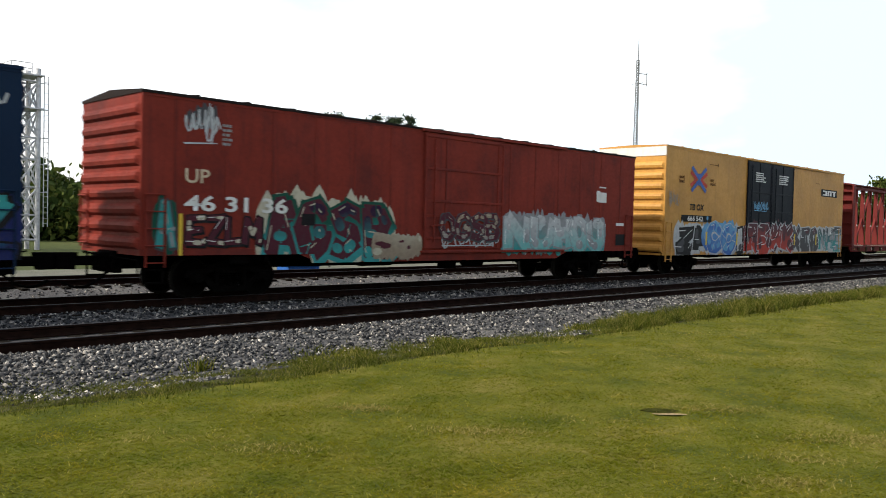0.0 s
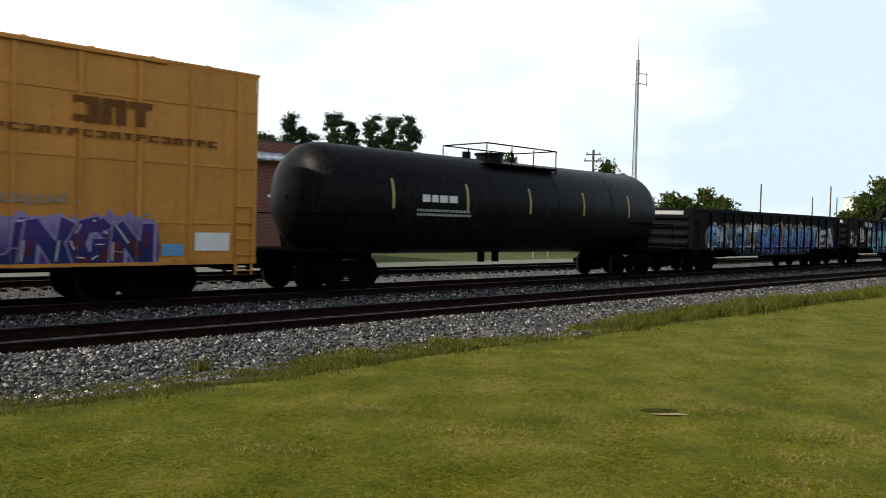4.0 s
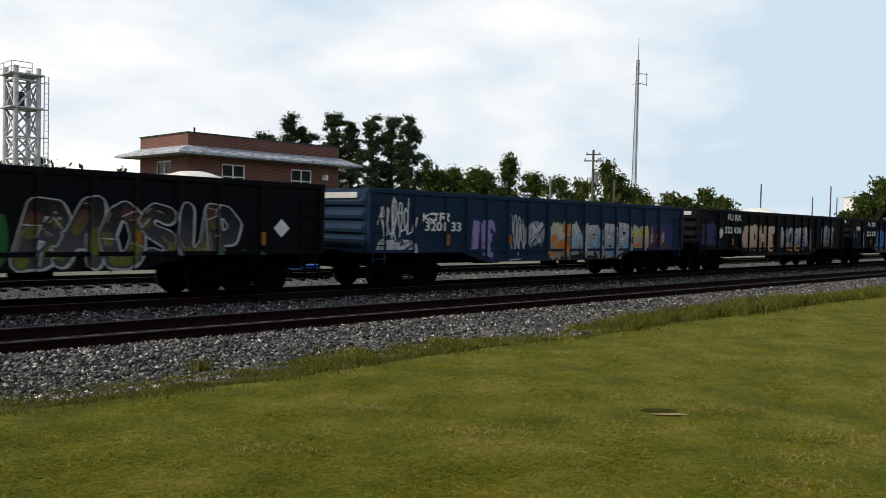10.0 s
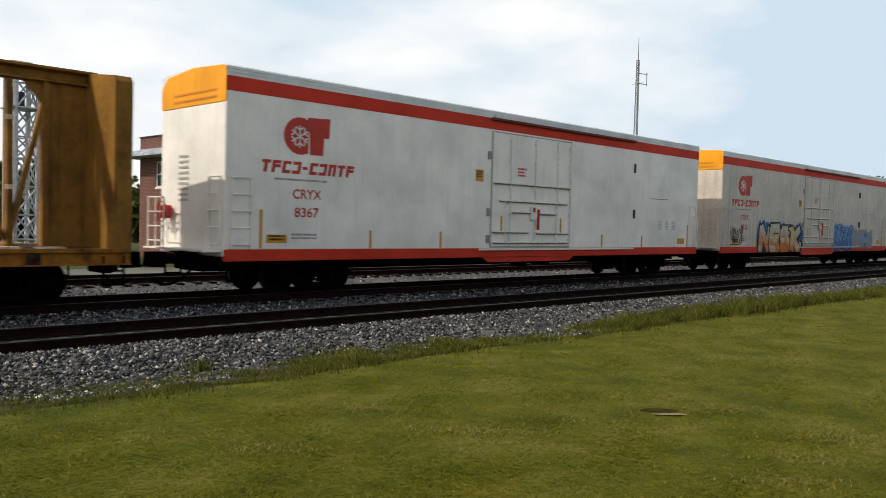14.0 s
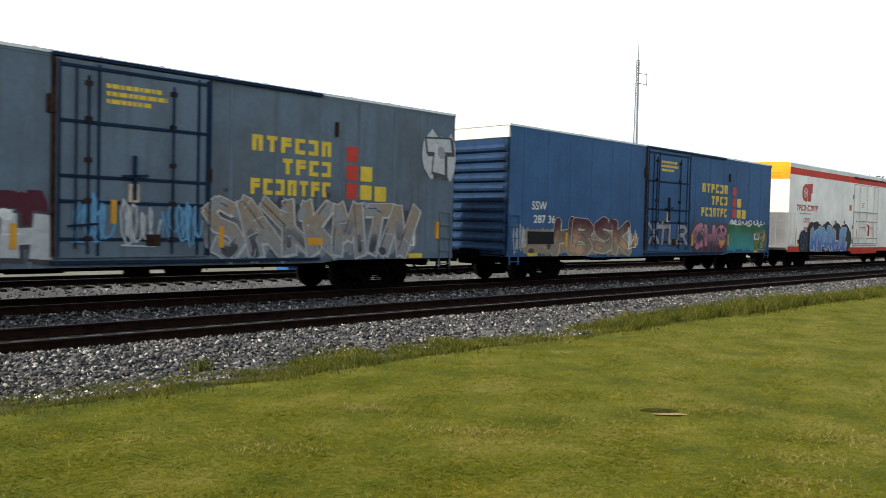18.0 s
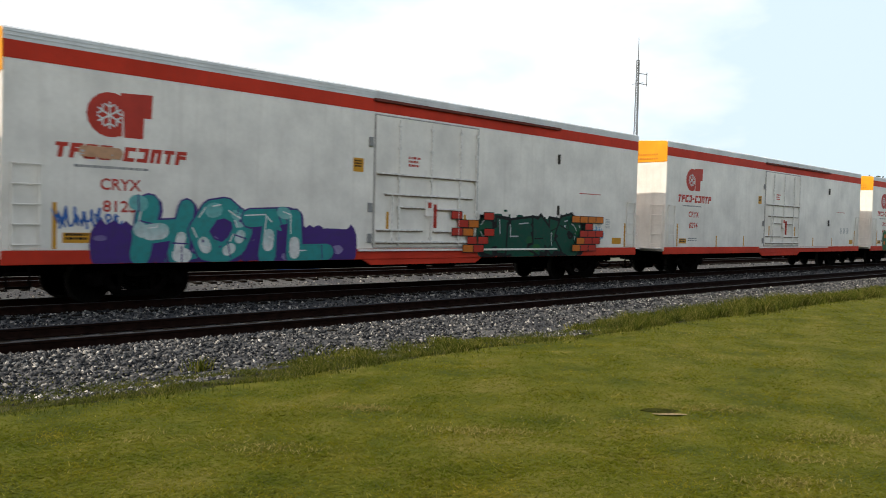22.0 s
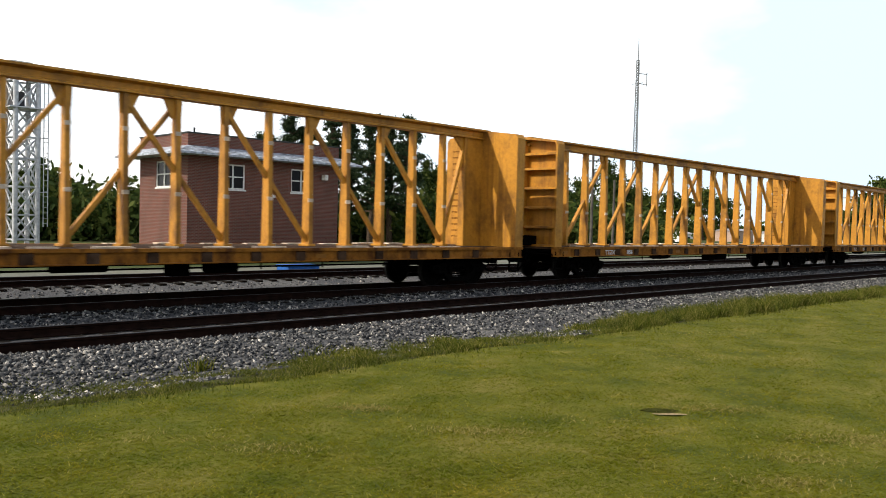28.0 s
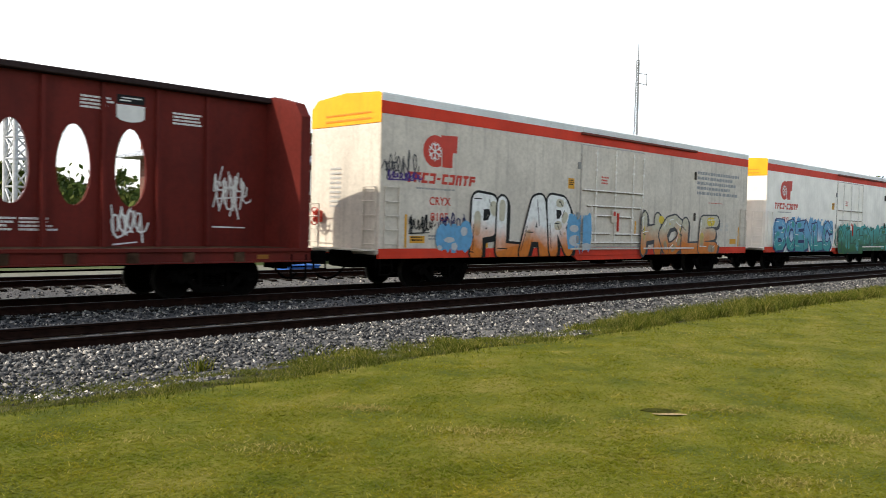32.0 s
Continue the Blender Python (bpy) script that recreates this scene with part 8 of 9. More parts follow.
    graffiti(car, 0.2, 1.6, 0.75, 1.4, C("lilac", "black", "purple", "dkgrey", "lilac"), 100, st, 2, 0.2)
    sp = Spray(st, car, 14.9, 15.5)
    sp.poly([(15.18, 1.40), (15.40, 1.62), (15.18, 1.84), (14.96, 1.62)], 0)
    part("placard", sp.mesh, K_WHITE, car, "white diamond placard")

    car, st = named(220.6, "blue gondola car with grey and orange spray letters", P_GONBLUE, marks=(("3201 33", 2.0, 1.62, 0.26),))
    graffiti(car, 2.0, 3.0, 1.85, 2.15, C("black", "black", "white", "white", "white"), 101, st, 3, 0.17, cloud=False)
    tag_scrawl(car, 0.4, 1.6, 1.3, 2.5, K_WHITE, 102, st, 0.035, 12, "white scrawled loops")
    graffiti(car, 0.5, 1.6, 0.8, 1.35, C("silver", "navy", "silver", "white", "white"), 103, st, 2, 0.2)
    graffiti(car, 3.9, 5.05, 0.78, 2.05, C("lilac/lilac", "navy", "lilac/lilac", "lilac/sky", "navy"), 104, st, fat=0.34, label="pale purple sprayed blocks", forms="IE", style="block", cloud=False)
    tag_scrawl(car, 5.75, 6.55, 0.8, 2.15, C("silver")[0], 105, st, 0.045, 5, "silver looping figure")
    graffiti(car, 6.7, 7.4, 1.2, 2.0, C("grey", "navy", "silver", "grey", "white"), 106, st, 1, 0.2)
    buff(car, 7.8, 9.2, 0.7, 2.0, C("cream/tan", "orange", "cream", "orange"), 118, st, "cream and orange spotted ground", 12)
    buff(car, 11.9, 13.8, 0.7, 2.0, C("cream/tan", "orange", "yellow", "orange"), 119, st, "cream and orange spotted ground", 14)
    graffiti(car, 9.0, 12.7, 0.7, 2.05, C("cream/tan", "black", "silver/grey", "silver/sky", "white"), 107, st, fat=0.27, label="grey block letters with heavy black outlines", forms="NRBR", style="block", outline=0.6, cloud=False)

    graffiti(car, 14.0, 15.6, 0.8, 2.0, C("navy", "navy", "maroon", "grey", "silver"), 109, st, 2, 0.2)

    car, st = named(238.35, "black gondola car with peach bubble letters", L=16.7, marks=(("FU RX", 2.4, 2.28, 0.27), ("322 436", 2.15, 1.72, 0.28)))
    graffiti(car, 4.1, 7.4, 0.92, 2.14, C("orange", "orange/maroon", "cream/peach", "cream/peach", "red"), 111, st, fat=0.36, label="cream and peach bubble letters with red spots", outline=0.16, forms="GOHE", style="bubble", cloud=False, cut=False)
    graffiti(car, 8.2, 11.95, 0.98, 2.15, C("dkgrey", "black", "silver/grey", "grey/navy", "white"), 114, st, fat=0.28, cloud=False, label="silver-grey spray letters", forms="KORBU", style="bubble")
    graffiti(car, 13.4, 15.0, 1.1, 2.25, C("black", "black", "grey/dkgrey", "grey", "white"), 112, st, fat=0.32, cloud=False, forms="ES", style="bubble")
    tag_scrawl(car, 1.7, 2.2, 1.5, 1.95, K_WHITE, 113, st, 0.03, 6)
    graffiti(car, 0.3, 1.6, 1.2, 2.1, C("navy/black", "black", "navy", "maroon", "blue"), 114, st, 2, 0.2)
    graffiti(car, 8.8, 10.4, 0.9, 1.15, C("orange", "orange", "orange", "sky", "yellow"), 115, st, 2, 0.2, cloud=False)

    car, st = named(256.2, "black gondola car with blue spray letters and lime edges", marks=(("FU RX", 2.4, 2.28, 0.27), ("322 378", 2.2, 1.72, 0.28)))
    buff(car, 3.9, 8.9, 0.74, 1.35, C("lime/olive", "olive"), 126, st, "lime sprayed ground", 14)
    graffiti(car, 4.35, 8.2, 0.85, 2.12, C("navy/lime", "navy", "blue/blue", "blue/sky", "sky"), 116, st, fat=0.3, label="blue block letters on lime", forms="ERGS", style="block", outline=0.3, cloud=False)
    graffiti(car, 8.75, 11.75, 0.82, 2.14, C("lime/dkgreen", "black", "blue/purple", "purple/blue", "white"), 117, st, fat=0.28, label="purple-blue block letters with lime edges", forms="RELK", style="block", outline=0.4)
    graffiti(car, 12.4, 13.3, 0.9, 1.8, C("navy", "black", "blue", "navy", "sky"), 118, st, 1, 0.2)
    tag_scrawl(car, 0.8, 1.4, 1.98, 2.3, K_WHITE, 119, st, 0.035, 8)
    tag_scrawl(car, 1.7, 2.1, 1.1, 1.9, C("aqua")[0], 120, st, 0.03, 9)
    for i, x in enumerate((12.6, 13.6, 14.6)):
        tag_scrawl(car, x, x + 0.7, 1.1, 2.1, C("silver")[0], 121 + i, st, 0.03, 10)
    graffiti(car, 0.2, 0.8, 1.6, 2.1, C("navy", "black", "blue", "sky", "sky"), 125, st, 1, 0.25)


def build_middle_cars():
    centerbeam(273.92, "ochre centerbeam flat car, empty", P_CBYEL2, 23.1, marks=((3.3, "TTZX"), (4.6, "856"), (6.0, "117")))
    reefer(299.15, "clean white reefer car with red sill and stripe", "8367")

    st = [(-1, 8.95, -W2), (8.95, 12.85, -W2 - 0.094), (12.85, 30, -W2)]
    low = [(a, b, y - 0.021) for a, b, y in st]
    car = reefer(322.9, "dingy white reefer car with tan and blue spray letters", "8333", P_WHITE_DIRTY)
    graffiti(car, 3.7, 8.5, 0.72, 2.3, C("blue/navy", "black", "cream/orange", "yellow/cream", "white"), 130, low, fat=0.27, label="tan and yellow spray letters", forms="NEEK", style="block", outline=0.5)
    graffiti(car, 12.9, 15.9, 0.95, 2.3, C("sky/blue", "navy", "sky/blue", "blue", "white"), 131, low, 4, 0.22)
    buff(car, 15.8, 19.0, 1.0, 2.1, C("grey", "blue", "sky"), 132, low, "grey-blue sprayed block", 12)
    tag_scrawl(car, 0.8, 2.2, 1.2, 2.1, K_BLACK, 133, st, 0.03, 12)

    car = reefer(346.5, "white reefer car with red-and-olive and purple spray letters", "8340")
    graffiti(car, 2.9, 8.5, 0.7, 2.3, C("black", "black", "olive", "red/orange", "silver"), 134, low, 5, 0.24, label="red and olive letters in a black cloud", wild=0.25)
    buff(car, 12.9, 19.3, 0.78, 2.55, C("green", "dkgreen"), 128, low, "green sprayed cloud behind dark letters", 22)
    graffiti(car, 13.3, 18.6, 0.72, 2.42, C("green", "black", "plum/maroon", "maroon/plum", "lilac"), 135, low, fat=0.4, cloud=False, label="dark purple round letters in a green cloud", outline=0.6, wild=0.06, forms="SCOUB", style="bubble")
    tag_scrawl(car, 2.2, 3.0, 1.5, 1.8, C("dkgreen")[0], 136, st, 0.02, 9)
    tag_scrawl(car, 11.2, 12.1, 1.65, 2.1, K_BLACK, 137, st, 0.025, 10)
    tag_scrawl(car, 8.4, 8.85, 1.6, 2.1, K_BLACK, 138, st, 0.02, 7)

    for s, mat, lab, bar in ((370.3, P_GREYBLUE, "weathered blue-grey high-cube boxcar with yellow lettering blocks", P_DKBLUE), (391.6, P_BLUE, "blue high-cube boxcar with yellow lettering blocks", P_DKBLUE)):
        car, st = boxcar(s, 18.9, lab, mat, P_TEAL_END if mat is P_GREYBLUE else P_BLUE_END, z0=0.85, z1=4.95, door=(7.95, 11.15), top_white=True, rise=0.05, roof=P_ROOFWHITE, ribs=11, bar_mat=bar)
        m = Mesh()
        y = -W2 - 0.014
        for i, (a, b, z, n) in enumerate(((12.26, 14.62, 3.40, 6), (13.1, 14.62, 2.90, 4), (12.24, 14.6, 2.40, 7))):
            letter_bars(m, a, b, z, z + 0.37, n, y, random.Random(40 + i), 0.28)
        part("block_word", m, K_YEL, car, "yellow block words")
        rects(car, [(15.0, 15.36, 3.34, 3.72, 0), (15.0, 15.36, 2.87, 3.25, 0), (15.0, 15.36, 2.40, 2.78, 0), (15.46, 15.84, 2.86, 3.24, 1), (15.46, 15.84, 2.38, 2.76, 1), (15.94, 16.33, 2.36, 2.75, 1)], [K_RED, K_YEL], -W2 - 0.012, label="red and yellow squares")
        stencil_lines(car, 8.9, 10.2, 4.36, 3, 0.09, K_YEL, -W2 - 0.062, 7)
        dst = [(0, 7.9, -W2 - 0.012), (7.95, 11.15, -W2 - 0.088), (11.15, 30, -W2 - 0.03)]
        for x, za in ((3.0, 1.15), (7.2, 1.15), (9.06, 1.66), (11.5, 1.17), (14.65, 1.20), (18.25, 1.40)):
            part("reflector", Mesh().box(x - 0.055, x + 0.055, -W2 - (0.09 if 8 < x < 11 else 0.05), -W2, za, za + 0.48), K_AMBER, car, "amber reflector strip")
        for x in (1.0, 17.2):
            part("reflector", Mesh().box(x, x + 0.5, -W2 - 0.02, -W2, 0.87, 0.99), K_YEL, car, "yellow reflector plate")
        # door gear: two locking rods with keepers, a crank plate and a winch box; rust round the opening
        rust = plain("door_rust", (0.035, 0.020, 0.014), 0.9, 0.0, 0.6, 7.0)
        for x in (8.54, 10.31):
            part("locking_rod", Mesh().tube((x, -W2 - 0.105, 1.05), (x, -W2 - 0.105, 4.55), 0.024, 6), P_DKBLUE, car)
            for z in (1.35, 2.1, 2.9, 3.7, 4.4):
                part("rod_keeper", Mesh().box(x - 0.07, x + 0.07, -W2 - 0.125, -W2 - 0.058, z - 0.05, z + 0.05, 0.012), rust, car)
        part("crank_plate", Mesh().box(9.36, 9.58, -W2 - 0.10, -W2 - 0.058, 2.10, 2.48, 0.01), M_RISER, car, "pale worn crank plate on the door")
        part("door_crank", Mesh().beam((9.47, -W2 - 0.12, 2.15), (9.47, -W2 - 0.12, 3.05), 0.07).beam((9.2, -W2 - 0.13, 2.62), (9.75, -W2 - 0.13, 2.66), 0.05), P_DKBLUE, car)
        part("winch_box", Mesh().box(9.75, 10.05, -W2 - 0.13, -W2 - 0.058, 1.22, 1.45, 0.015), rust, car)
        part("notice_board", Mesh().box(13.82, 14.28, -W2 - 0.058, -W2 - 0.01, 1.22, 1.40, 0.008), K_AMBER, car, "amber notice board")
        for x, z, w, h in ((7.86, 3.75, 0.09, 0.36), (14.67, 3.92, 0.045, 0.36), (11.2, 2.6, 0.05, 0.3)):
            part("door_stop", Mesh().box(x - w, x + w, -W2 - 0.06, -W2, z, z + h, 0.01), rust, car, "rusted door stop")
        part("door_jamb", Mesh().box(7.86, 7.95, -W2 - 0.05, -W2 - 0.005, 1.0, 4.84), rust, car, "rust-streaked jamb")
        part("door_jamb", Mesh().box(11.15, 11.22, -W2 - 0.05, -W2 - 0.005, 1.0, 4.84), P_DKBLUE, car)
        if mat is P_GREYBLUE:
            graffiti(car, 11.1, 17.3, 0.86, 2.4, C("dkgrey/grey", "silver", "tan/grey", "grey/dkgrey", "black"), 140, dst, fat=0.23, label="faded taupe spray letters with pale spiky outlines", outline=0.2, forms="SAXKMTN", style="block", wild=0.9, puff=0.8)
            graffiti(car, 1.85, 5.3, 0.83, 2.1, C("silver/grey", "dkgrey", "silver/silver", "silver/white", "white"), 142, dst, fat=0.3, forms="ASER", style="block", outline=0.16, wild=0.25, label="silver spray letters")
            buff(car, 5.3, 7.7, 1.3, 2.3, C("maroon", "maroon/dkgrey"), 139, dst, "rust-red sprayed patch", 10)
            graffiti(car, 5.4, 7.85, 0.83, 1.95, C("silver", "dkgrey", "silver/silver", "white/silver", "white"), 149, dst, fat=0.27, forms="MUH", style="block", outline=0.3, cloud=False)
            buff(car, 1.1, 1.9, 1.1, 2.6, C("grey/sky", "grey"), 143, dst, "", 6)
            graffiti(car, 0.15, 1.75, 2.95, 4.5, C("silver", "black", "silver/grey", "silver", "white"), 144, dst, fat=0.36, cloud=False, forms="SO", style="bubble", outline=0.2, wild=0.5, label="silver bubble forms outlined in black")
            graffiti(car, 17.7, 18.8, 3.1, 4.3, C("silver", "dkgrey", "silver/white", "grey", "white"), 145, dst, 1, 0.3, label="silver sprayed shape")
            for i, x in enumerate((8.2, 9.2, 10.2)):
                tag_scrawl(car, x, x + 0.8, 1.2, 2.2, C(("sky", "silver", "sky")[i])[0], 146 + i, dst, 0.04, 8)
            rects(car, [(16.9, 17.4, 1.2, 1.55, 0), (17.0, 17.3, 1.25, 1.5, 1)], [K_WHITE, K_BLACK], -W2 - 0.034)
        else:
            letters(car, "SSW", 1.15, 2.35, 0.27, K_WHITE, y=-W2 - 0.014, wide=1.05)
            letters(car, "287 36", 1.25, 1.93, 0.25, K_WHITE, y=-W2 - 0.014, wide=1.2)
            buff(car, 0.85, 6.9, 0.84, 1.8, C("tan", "peach/tan", "tan"), 159, dst, "tan sprayed ground", 24)
            graffiti(car, 2.3, 6.9, 0.86, 2.2, C("maroon/tan", "cream", "maroon/tan", "maroon/peach", "dkgrey"), 150, dst, fat=0.3, label="brown spray letters with cream outlines", outline=0.12, forms="HBSK", style="bubble", cloud=False)
            plate(car, 0.95, 2.3, 1.25, 1.65, K_BLACK, -W2 - 0.05)
            buff(car, 0.8, 2.4, 0.92, 1.5, C("tan", "peach", "dkgrey"), 151, dst, "", 8)
            graffiti(car, 11.5, 14.5, 0.9, 2.15, C("dkgrey/navy", "dkgrey", "pink/maroon", "maroon/pink", "black"), 152, dst, fat=0.3, label="dull pink and grey spray letters", forms="CHS", style="bubble")
            buff(car, 14.6, 18.4, 0.9, 2.2, C("green/teal", "green/teal"), 153, dst, "green sprayed hills with a pale rim", 18)
            tag_scrawl(car, 14.7, 18.3, 2.05, 2.35, K_WHITE, 154, dst, 0.05, 9)
            graffiti(car, 17.4, 18.4, 1.0, 1.8, C("olive", "tan", "green", "tan", "cream"), 155, dst, 1, 0.2)
            graffiti(car, 8.0, 11.0, 1.2, 2.1, C("grey/navy", "navy", "grey", "tan", "silver"), 156, dst, 4, 0.14, cloud=False)
            tag_scrawl(car, 0.2, 0.9, 1.0, 1.9, C("silver")[0], 157, dst, 0.03, 8)
            tag_scrawl(car, 6.7, 7.4, 1.1, 1.8, K_WHITE, 158, dst, 0.03, 8)
            rects(car, [(17.2, 17.7, 1.45, 1.72, 0), (17.28, 17.62, 1.5, 1.67, 1)], [K_WHITE, K_BLACK], -W2 - 0.04)


def build_reefers():
    st = [(-1, 8.95, -W2), (8.95, 12.85, -W2 - 0.094), (12.85, 30, -W2)]
    low = [(a, b, y - 0.021) for a, b, y in st]
    car = reefer(412.7, "white reefer car with pale blue block letters on a black cloud", "8009")
    graffiti(car, 1.45, 2.75, 0.75, 1.95, C("black", "black", "black", "navy", "sky"), 159, low, fat=0.4, forms="OA", style="bubble", cloud=True, label="black round forms with pale blue lines")
    graffiti(car, 2.7, 8.2, 0.72, 2.45, C("black", "black", "black", "black", "black"), 158, low, fat=0.3, forms="OOOO", style="bubble", shine=False, puff=0.85)
    graffiti(car, 2.62, 7.8, 0.78, 2.28, C("red", "maroon", "silver", "silver", "white"), 160, low, fat=0.40, label="pale backing of the letters", outline=0.5, forms="NPALE", style="block", cloud=False, shine=False, cut=False, wild=0.04)
    graffiti(car, 2.66, 7.76, 0.82, 2.24, C("black", "silver", "sky/blue", "sky/lilac", "white"), 160, low, fat=0.31, label="pale blue block letters with white edges and red shade", outline=0.2, forms="NPALE", style="block", cloud=False, shine=False, wild=0.04)
    tag_scrawl(car, 20.2, 21.2, 2.6, 3.5, K_BLACK, 161, st, 0.045, 8, "black scrawled tag")

    car = reefer(436.35, "white reefer car with coral-and-purple bubble letters", "8240")
    graffiti(car, 3.6, 7.15, 0.78, 2.5, C("black", "black", "orange/purple", "orange/purple", "peach"), 162, low, fat=0.42, label="bubble letters fading from coral to purple", outline=0.3, wild=0.05, cloud=False, forms="CEES", style="bubble", cut=False)
    graffiti(car, 13.45, 17.3, 0.78, 2.35, C("black", "black", "yellow/navy", "yellow/green", "white"), 163, low, fat=0.34, label="letters fading from yellow through green to navy", forms="UNEG", style="block", outline=0.4, puff=0.8)
    tag_scrawl(car, 7.1, 8.3, 1.2, 2.0, C("sky")[0], 164, st, 0.06, 7)
    tag_scrawl(car, 17.5, 18.6, 1.2, 2.2, C("orange")[0], 165, st, 0.03, 7)
    for i in range(5):
        tag_scrawl(car, 3.7 + 0.7 * i, 3.95 + 0.7 * i, 2.45, 2.65, C("sky")[0], 166 + i, st, 0.03, 3)

    car = reefer(460.05, "white reefer car with teal-and-purple and dark green letters", "8123")
    buff(car, 1.7, 8.3, 0.74, 1.75, C("purple", "purple/lilac", "purple"), 172, low, "purple cloud of spray paint", 26)
    graffiti(car, 2.5, 7.55, 0.76, 2.25, C("purple", "purple", "teal/teal", "aqua/white", "white"), 171, low, fat=0.32, cloud=False, label="teal and pale aqua letters on purple", wild=0.25, forms="HOTL", style="bubble", outline=0.2)
    graffiti(car, 13.1, 18.1, 0.78, 2.24, C("dkgreen", "black", "dkgreen", "dkgreen/green", "silver"), 173, low, fat=0.36, label="dark green block letters", forms="HENO", style="block", puff=0.85)
    rng = random.Random(6)
    wall = Spray([(-1, 60, -W2 - 0.1)])
    for x0, x1 in ((11.7, 13.3), (17.5, 18.9)):
        for r in range(5):
            x = x0 + 0.22 * (r % 2) + rng.uniform(0, 0.1)
            while x < x1:
                if rng.random() < 0.62:
                    z = 1.02 + 0.24 * r
                    wall.poly([(x - 0.02, z - 0.02), (x + 0.44, z - 0.02), (x + 0.44, z + 0.22), (x - 0.02, z + 0.22)], 2)
                    wall.poly([(x, z), (x + 0.42, z), (x + 0.42, z + 0.2), (x, z + 0.2)], rng.randrange(2))
                x += 0.46
    part("painted_brick", wall.mesh, C("red", "orange", "black"), car, "red painted bricks beside the letters")
    tag_scrawl(car, 0.9, 2.3, 1.5, 2.0, C("blue")[0], 174, st, 0.03, 8, "blue scrawled tag")
    tag_scrawl(car, 18.6, 19.5, 1.4, 1.9, C("sky")[0], 175, st, 0.03, 7)
    buff(car, 1.4, 2.2, 2.95, 3.2, C("peach", "silver"), 176, [(-1, 60, -W2 - 0.004)], "", 6)

    reefer(483.75, "clean white reefer car with red sill and stripe", "8294")

    car = reefer(507.5, "white reefer car with blue and teal spray letters", "8265")
    buff(car, 2.1, 8.4, 0.78, 2.15, C("green", "orange", "orange/green", "green"), 179, low, "green and orange sprayed cloud", 30)
    graffiti(car, 3.0, 8.2, 0.80, 2.2, C("green/orange", "deep", "azure/deep", "azure/deep", "aqua"), 180, low, fat=0.40, label="letters fading from pale to deep blue", outline=0.12, forms="AOUKE", style="block", cloud=False, cut=False)
    tag_scrawl(car, 3.2, 8.0, 1.95, 2.2, C("green")[0], 181, low, 0.09, 12)
    graffiti(car, 8.5, 12.85, 0.75, 2.2, C("teal", "black", "teal/teal", "aqua/teal", "white"), 183, low, fat=0.34, label="teal bubble letters outlined in black", outline=0.5, forms="OSHER", style="bubble")
    graffiti(car, 13.0, 17.4, 0.78, 2.3, C("peach/white", "black", "teal/azure", "aqua/teal", "navy"), 184, low, fat=0.27, label="teal block letters outlined in black", outline=0.6, forms="RIPAN", style="block")
    tag_scrawl(car, 17.5, 19.3, 1.0, 2.0, C("peach")[0], 184, low, 0.09, 7)
    tag_scrawl(car, 20.2, 21.5, 2.85, 3.2, K_BLACK, 185, st, 0.025, 13, "black scrawled tag")
    tag_scrawl(car, 18.6, 19.9, 1.2, 1.5, K_BLACK, 186, st, 0.02, 11)

    car = reefer(531.25, "white reefer car with navy and purple spray letters", "8182")
    graffiti(car, 3.4, 7.85, 0.74, 2.25, C("teal/azure", "deep", "navy/deep", "deep/navy", "aqua"), 190, low, fat=0.42, label="navy blue letters with a teal glow", outline=0.2, forms="BOOK", style="bubble", wild=0.05, puff=1.12)
    buff(car, 5.45, 6.25, 0.80, 2.3, C("silver", "grey", "silver"), 191, low, "pale grey sprayed hourglass form", 4)
    buff(car, 1.9, 3.1, 0.95, 1.6, C("aqua", "teal", "aqua"), 192, low, "", 6)
    graffiti(car, 12.8, 17.2, 0.78, 2.2, C("lilac", "dkgrey", "purple/dkgrey", "purple", "grey"), 193, low, fat=0.3, label="dull purple spray letters", forms="NEUS", style="block")

    car, st2 = boxcar(555.1, 19.0, "dark maroon boxcar with ribbed ends, spray-painted", P_MAROON, P_MAROON, z0=0.95, z1=4.9, door=(8.3, 11.0))
    graffiti(car, 1.1, 7.6, 0.98, 2.3, C("dkgrey/black", "black", "grey/teal", "tan/grey", "silver"), 194, st2, fat=0.26, label="dull grey and teal spray letters", forms="RBEAST", style="block", outline=0.4)
    graffiti(car, 11.1, 17.3, 0.98, 2.3, C("teal/black", "black", "tan/teal", "grey/teal", "silver"), 195, st2, fat=0.25, label="dull tan and green spray letters", forms="MOGBER", style="bubble")
    tag_scrawl(car, 8.4, 10.8, 1.2, 2.1, C("grey")[0], 196, [(8.3, 11.0, -W2 - 0.088)], 0.05, 9)
    tag_scrawl(car, 0.3, 1.2, 2.6, 3.4, C("silver")[0], 197, st2, 0.03, 9)


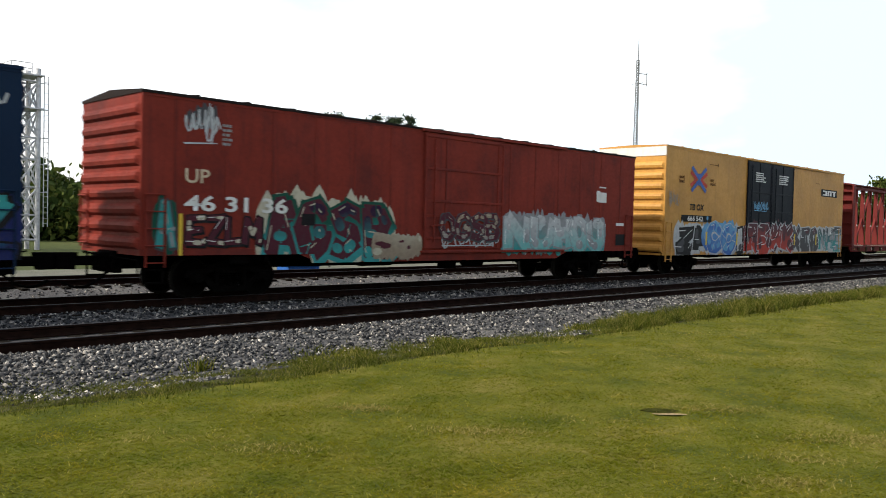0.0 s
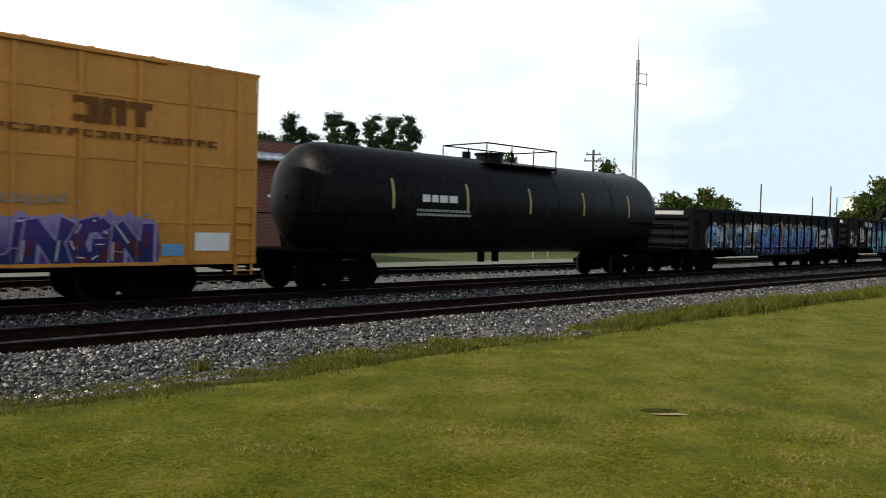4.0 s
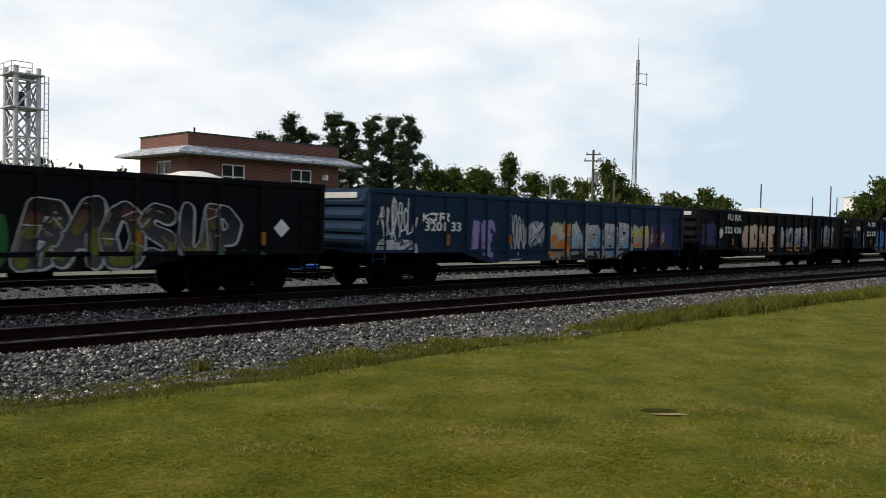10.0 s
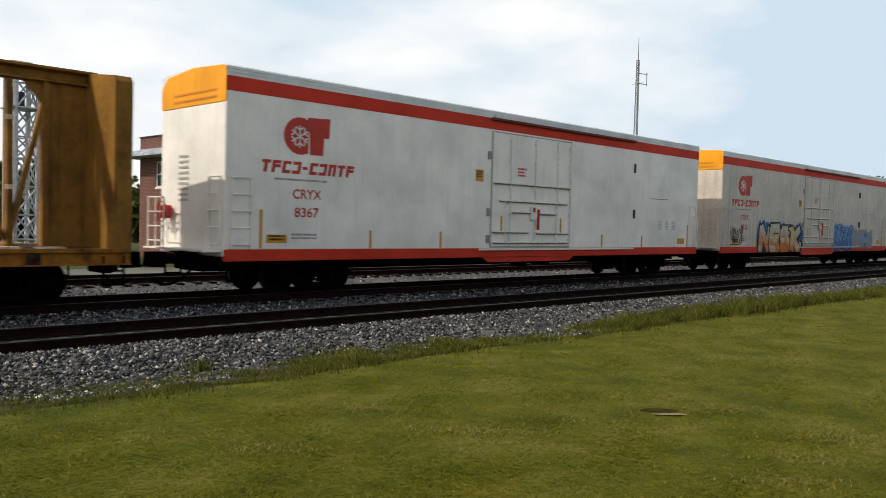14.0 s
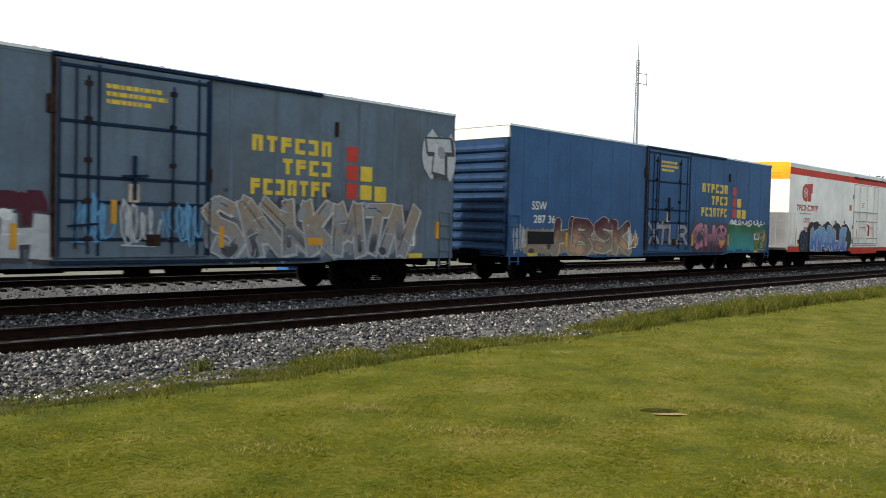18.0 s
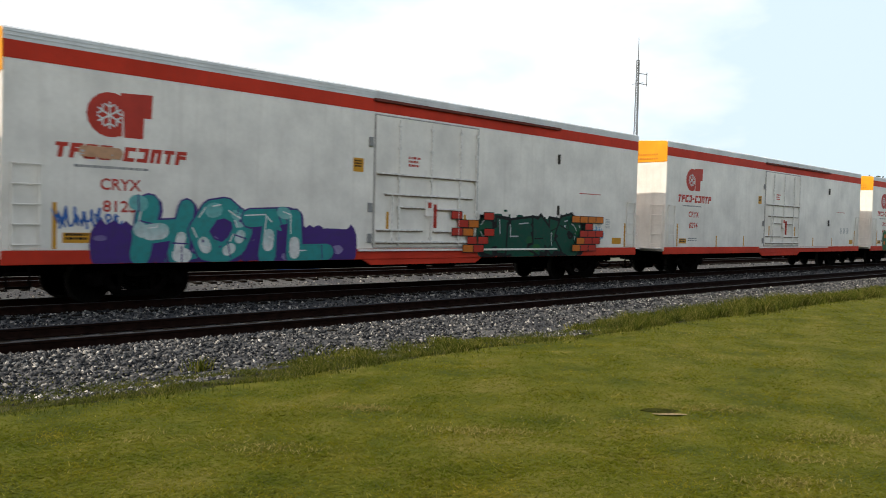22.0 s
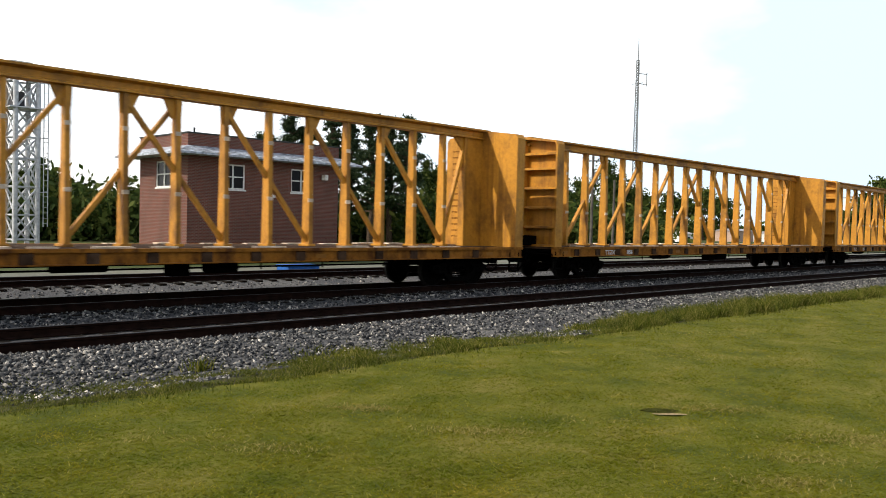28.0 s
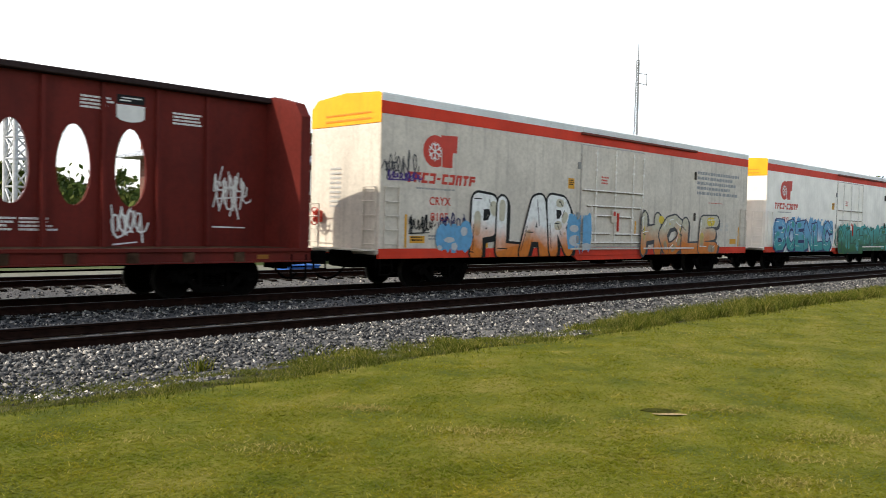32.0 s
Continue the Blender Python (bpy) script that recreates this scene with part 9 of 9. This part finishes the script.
def build_last_cars():
    for s, marks in ((575.88, ((2.45, "TTZX"), (3.9, "857"), (4.75, "304"))), (600.9, ((3.0, "TTZX"), (4.4, "856"))), (625.8, ((3.1, "TTZX"), (4.6, "857"), (6.0, "203")))):
        centerbeam(s, "yellow centerbeam flat car, empty", P_CBYEL, 23.35, marks=marks)
    car = centerbeam(650.7, "oxide-red centerbeam flat car with a pierced centre wall", P_OVRED, 23.2, True, marks=((5.3, "UP 27"), (7.2, "1142")))
    mid = [(0.75, 22.4, -0.031)]
    graffiti(car, 1.15, 3.3, 2.3, 3.2, C("lilac", "dkgrey", "silver/lilac", "silver/lilac", "white"), 200, mid, fat=0.34, label="silver spray letters", forms="OSH", style="block", cloud=False, outline=0.3)
    for i, (a, b, c, d) in enumerate(((1.65, 2.45, 1.25, 2.15), (2.65, 3.15, 1.15, 2.0), (4.2, 5.0, 1.3, 1.8), (18.9, 19.65, 1.2, 2.1), (21.3, 22.4, 1.65, 3.1), (21.4, 22.3, 2.3, 3.0))):
        tag_scrawl(car, a, b, c, d, K_WHITE if i != 2 else C("pink")[0], 201 + i, mid, 0.025, 9)
    part("shield_mark", Mesh().add([(x, -0.036, z) for x, z in ((18.98, 4.0), (19.08, 3.93), (19.3, 3.90), (19.52, 3.93), (19.62, 4.0), (19.62, 4.28), (18.98, 4.28))], [(0, 1, 2, 3, 4, 5, 6)]), K_WHITE, car, "white shield-shaped mark")
    rects(car, [(18.98, 19.62, 4.31, 4.50, 0), (19.05, 19.3, 4.36, 4.39, 1), (19.1, 19.55, 4.42, 4.45, 1)], [K_BLACK, K_WHITE], -0.031)
    st = [(-1, 8.95, -W2), (8.95, 12.85, -W2 - 0.094), (12.85, 30, -W2)]
    low = [(a, b, y - 0.021) for a, b, y in st]
    car = reefer(676.05, "dingy white reefer car with gold letters outlined in black", "8105", P_WHITE_DIRTY)
    graffiti(car, 3.5, 8.4, 0.72, 2.9, C("cream/orange", "black", "white/orange", "cream/orange", "black"), 211, low, fat=0.30, label="cream to gold letters with heavy black outlines", outline=0.42, forms="PLAR", style="bubble", cloud=False, cut=False)
    buff(car, 8.3, 9.4, 1.0, 2.3, C("sky", "silver"), 216, low, "", 6)
    graffiti(car, 12.7, 18.9, 0.75, 2.5, C("cream", "dkgrey", "cream/orange", "yellow/tan", "white"), 212, low, fat=0.3, label="cream and gold spray letters", forms="HOLE", style="bubble", cloud=False)
    tag_scrawl(car, 1.0, 2.0, 1.5, 2.1, K_BLACK, 212, low, 0.03, 8)
    tag_scrawl(car, 2.2, 3.4, 1.3, 2.2, C("navy")[0], 218, low, 0.04, 8, "dark blue scrawled tag")
    buff(car, 2.2, 3.4, 1.0, 1.9, C("sky", "silver"), 219, low, "", 5)
    tag_scrawl(car, 0.1, 1.4, 2.95, 3.75, C("dkgrey")[0], 213, st, 0.03, 9)
    tag_scrawl(car, 0.2, 1.5, 2.95, 3.2, C("purple")[0], 214, st, 0.03, 8)
    stencil_lines(car, 17.0, 21.0, 4.1, 5, 0.12, C("grey")[0], -W2, 3)
    car = reefer(699.7, "white reefer car with teal and green spray letters", "8177")
    graffiti(car, 1.0, 8.2, 0.85, 2.5, C("sky/white", "navy", "sky/teal", "teal", "white"), 215, low, 6, 0.2, label="pale teal spray letters")
    graffiti(car, 9.0, 17.4, 0.75, 2.3, C("teal/green", "dkgreen", "teal/green", "green/teal", "aqua"), 217, low, 6, 0.26, label="green and teal spray letters")


build_first_cars()
build_gondolas()
build_middle_cars()
build_reefers()
build_last_cars()


# ---- what moves ----
SPEED = 20.6865


def motions():
    for car, s in CARS:
        walk(car, [(t, pose(s - SPEED * t, LINE_Y, 0)) for t in (0.0, 8.0, 16.0, 24.0, 32.0)])
    turn = math.degrees(SPEED / WHEEL_R) / FPS
    for nm, dx in (("leading", -0.88), ("trailing", 0.88)):
        first = WHEELS[nm][0]
        walk(first, [(k / FPS, pose(dx, 0, WHEEL_R, 0, -turn * k, 0)) for k in range(32 * FPS + 1)])
        for w in WHEELS[nm][1:]:
            w.rotation_mode = "QUATERNION"
            keys = w.animation_data_create()
            keys.action = first.animation_data.action
            keys.action_slot = first.animation_data.action_slot


motions()
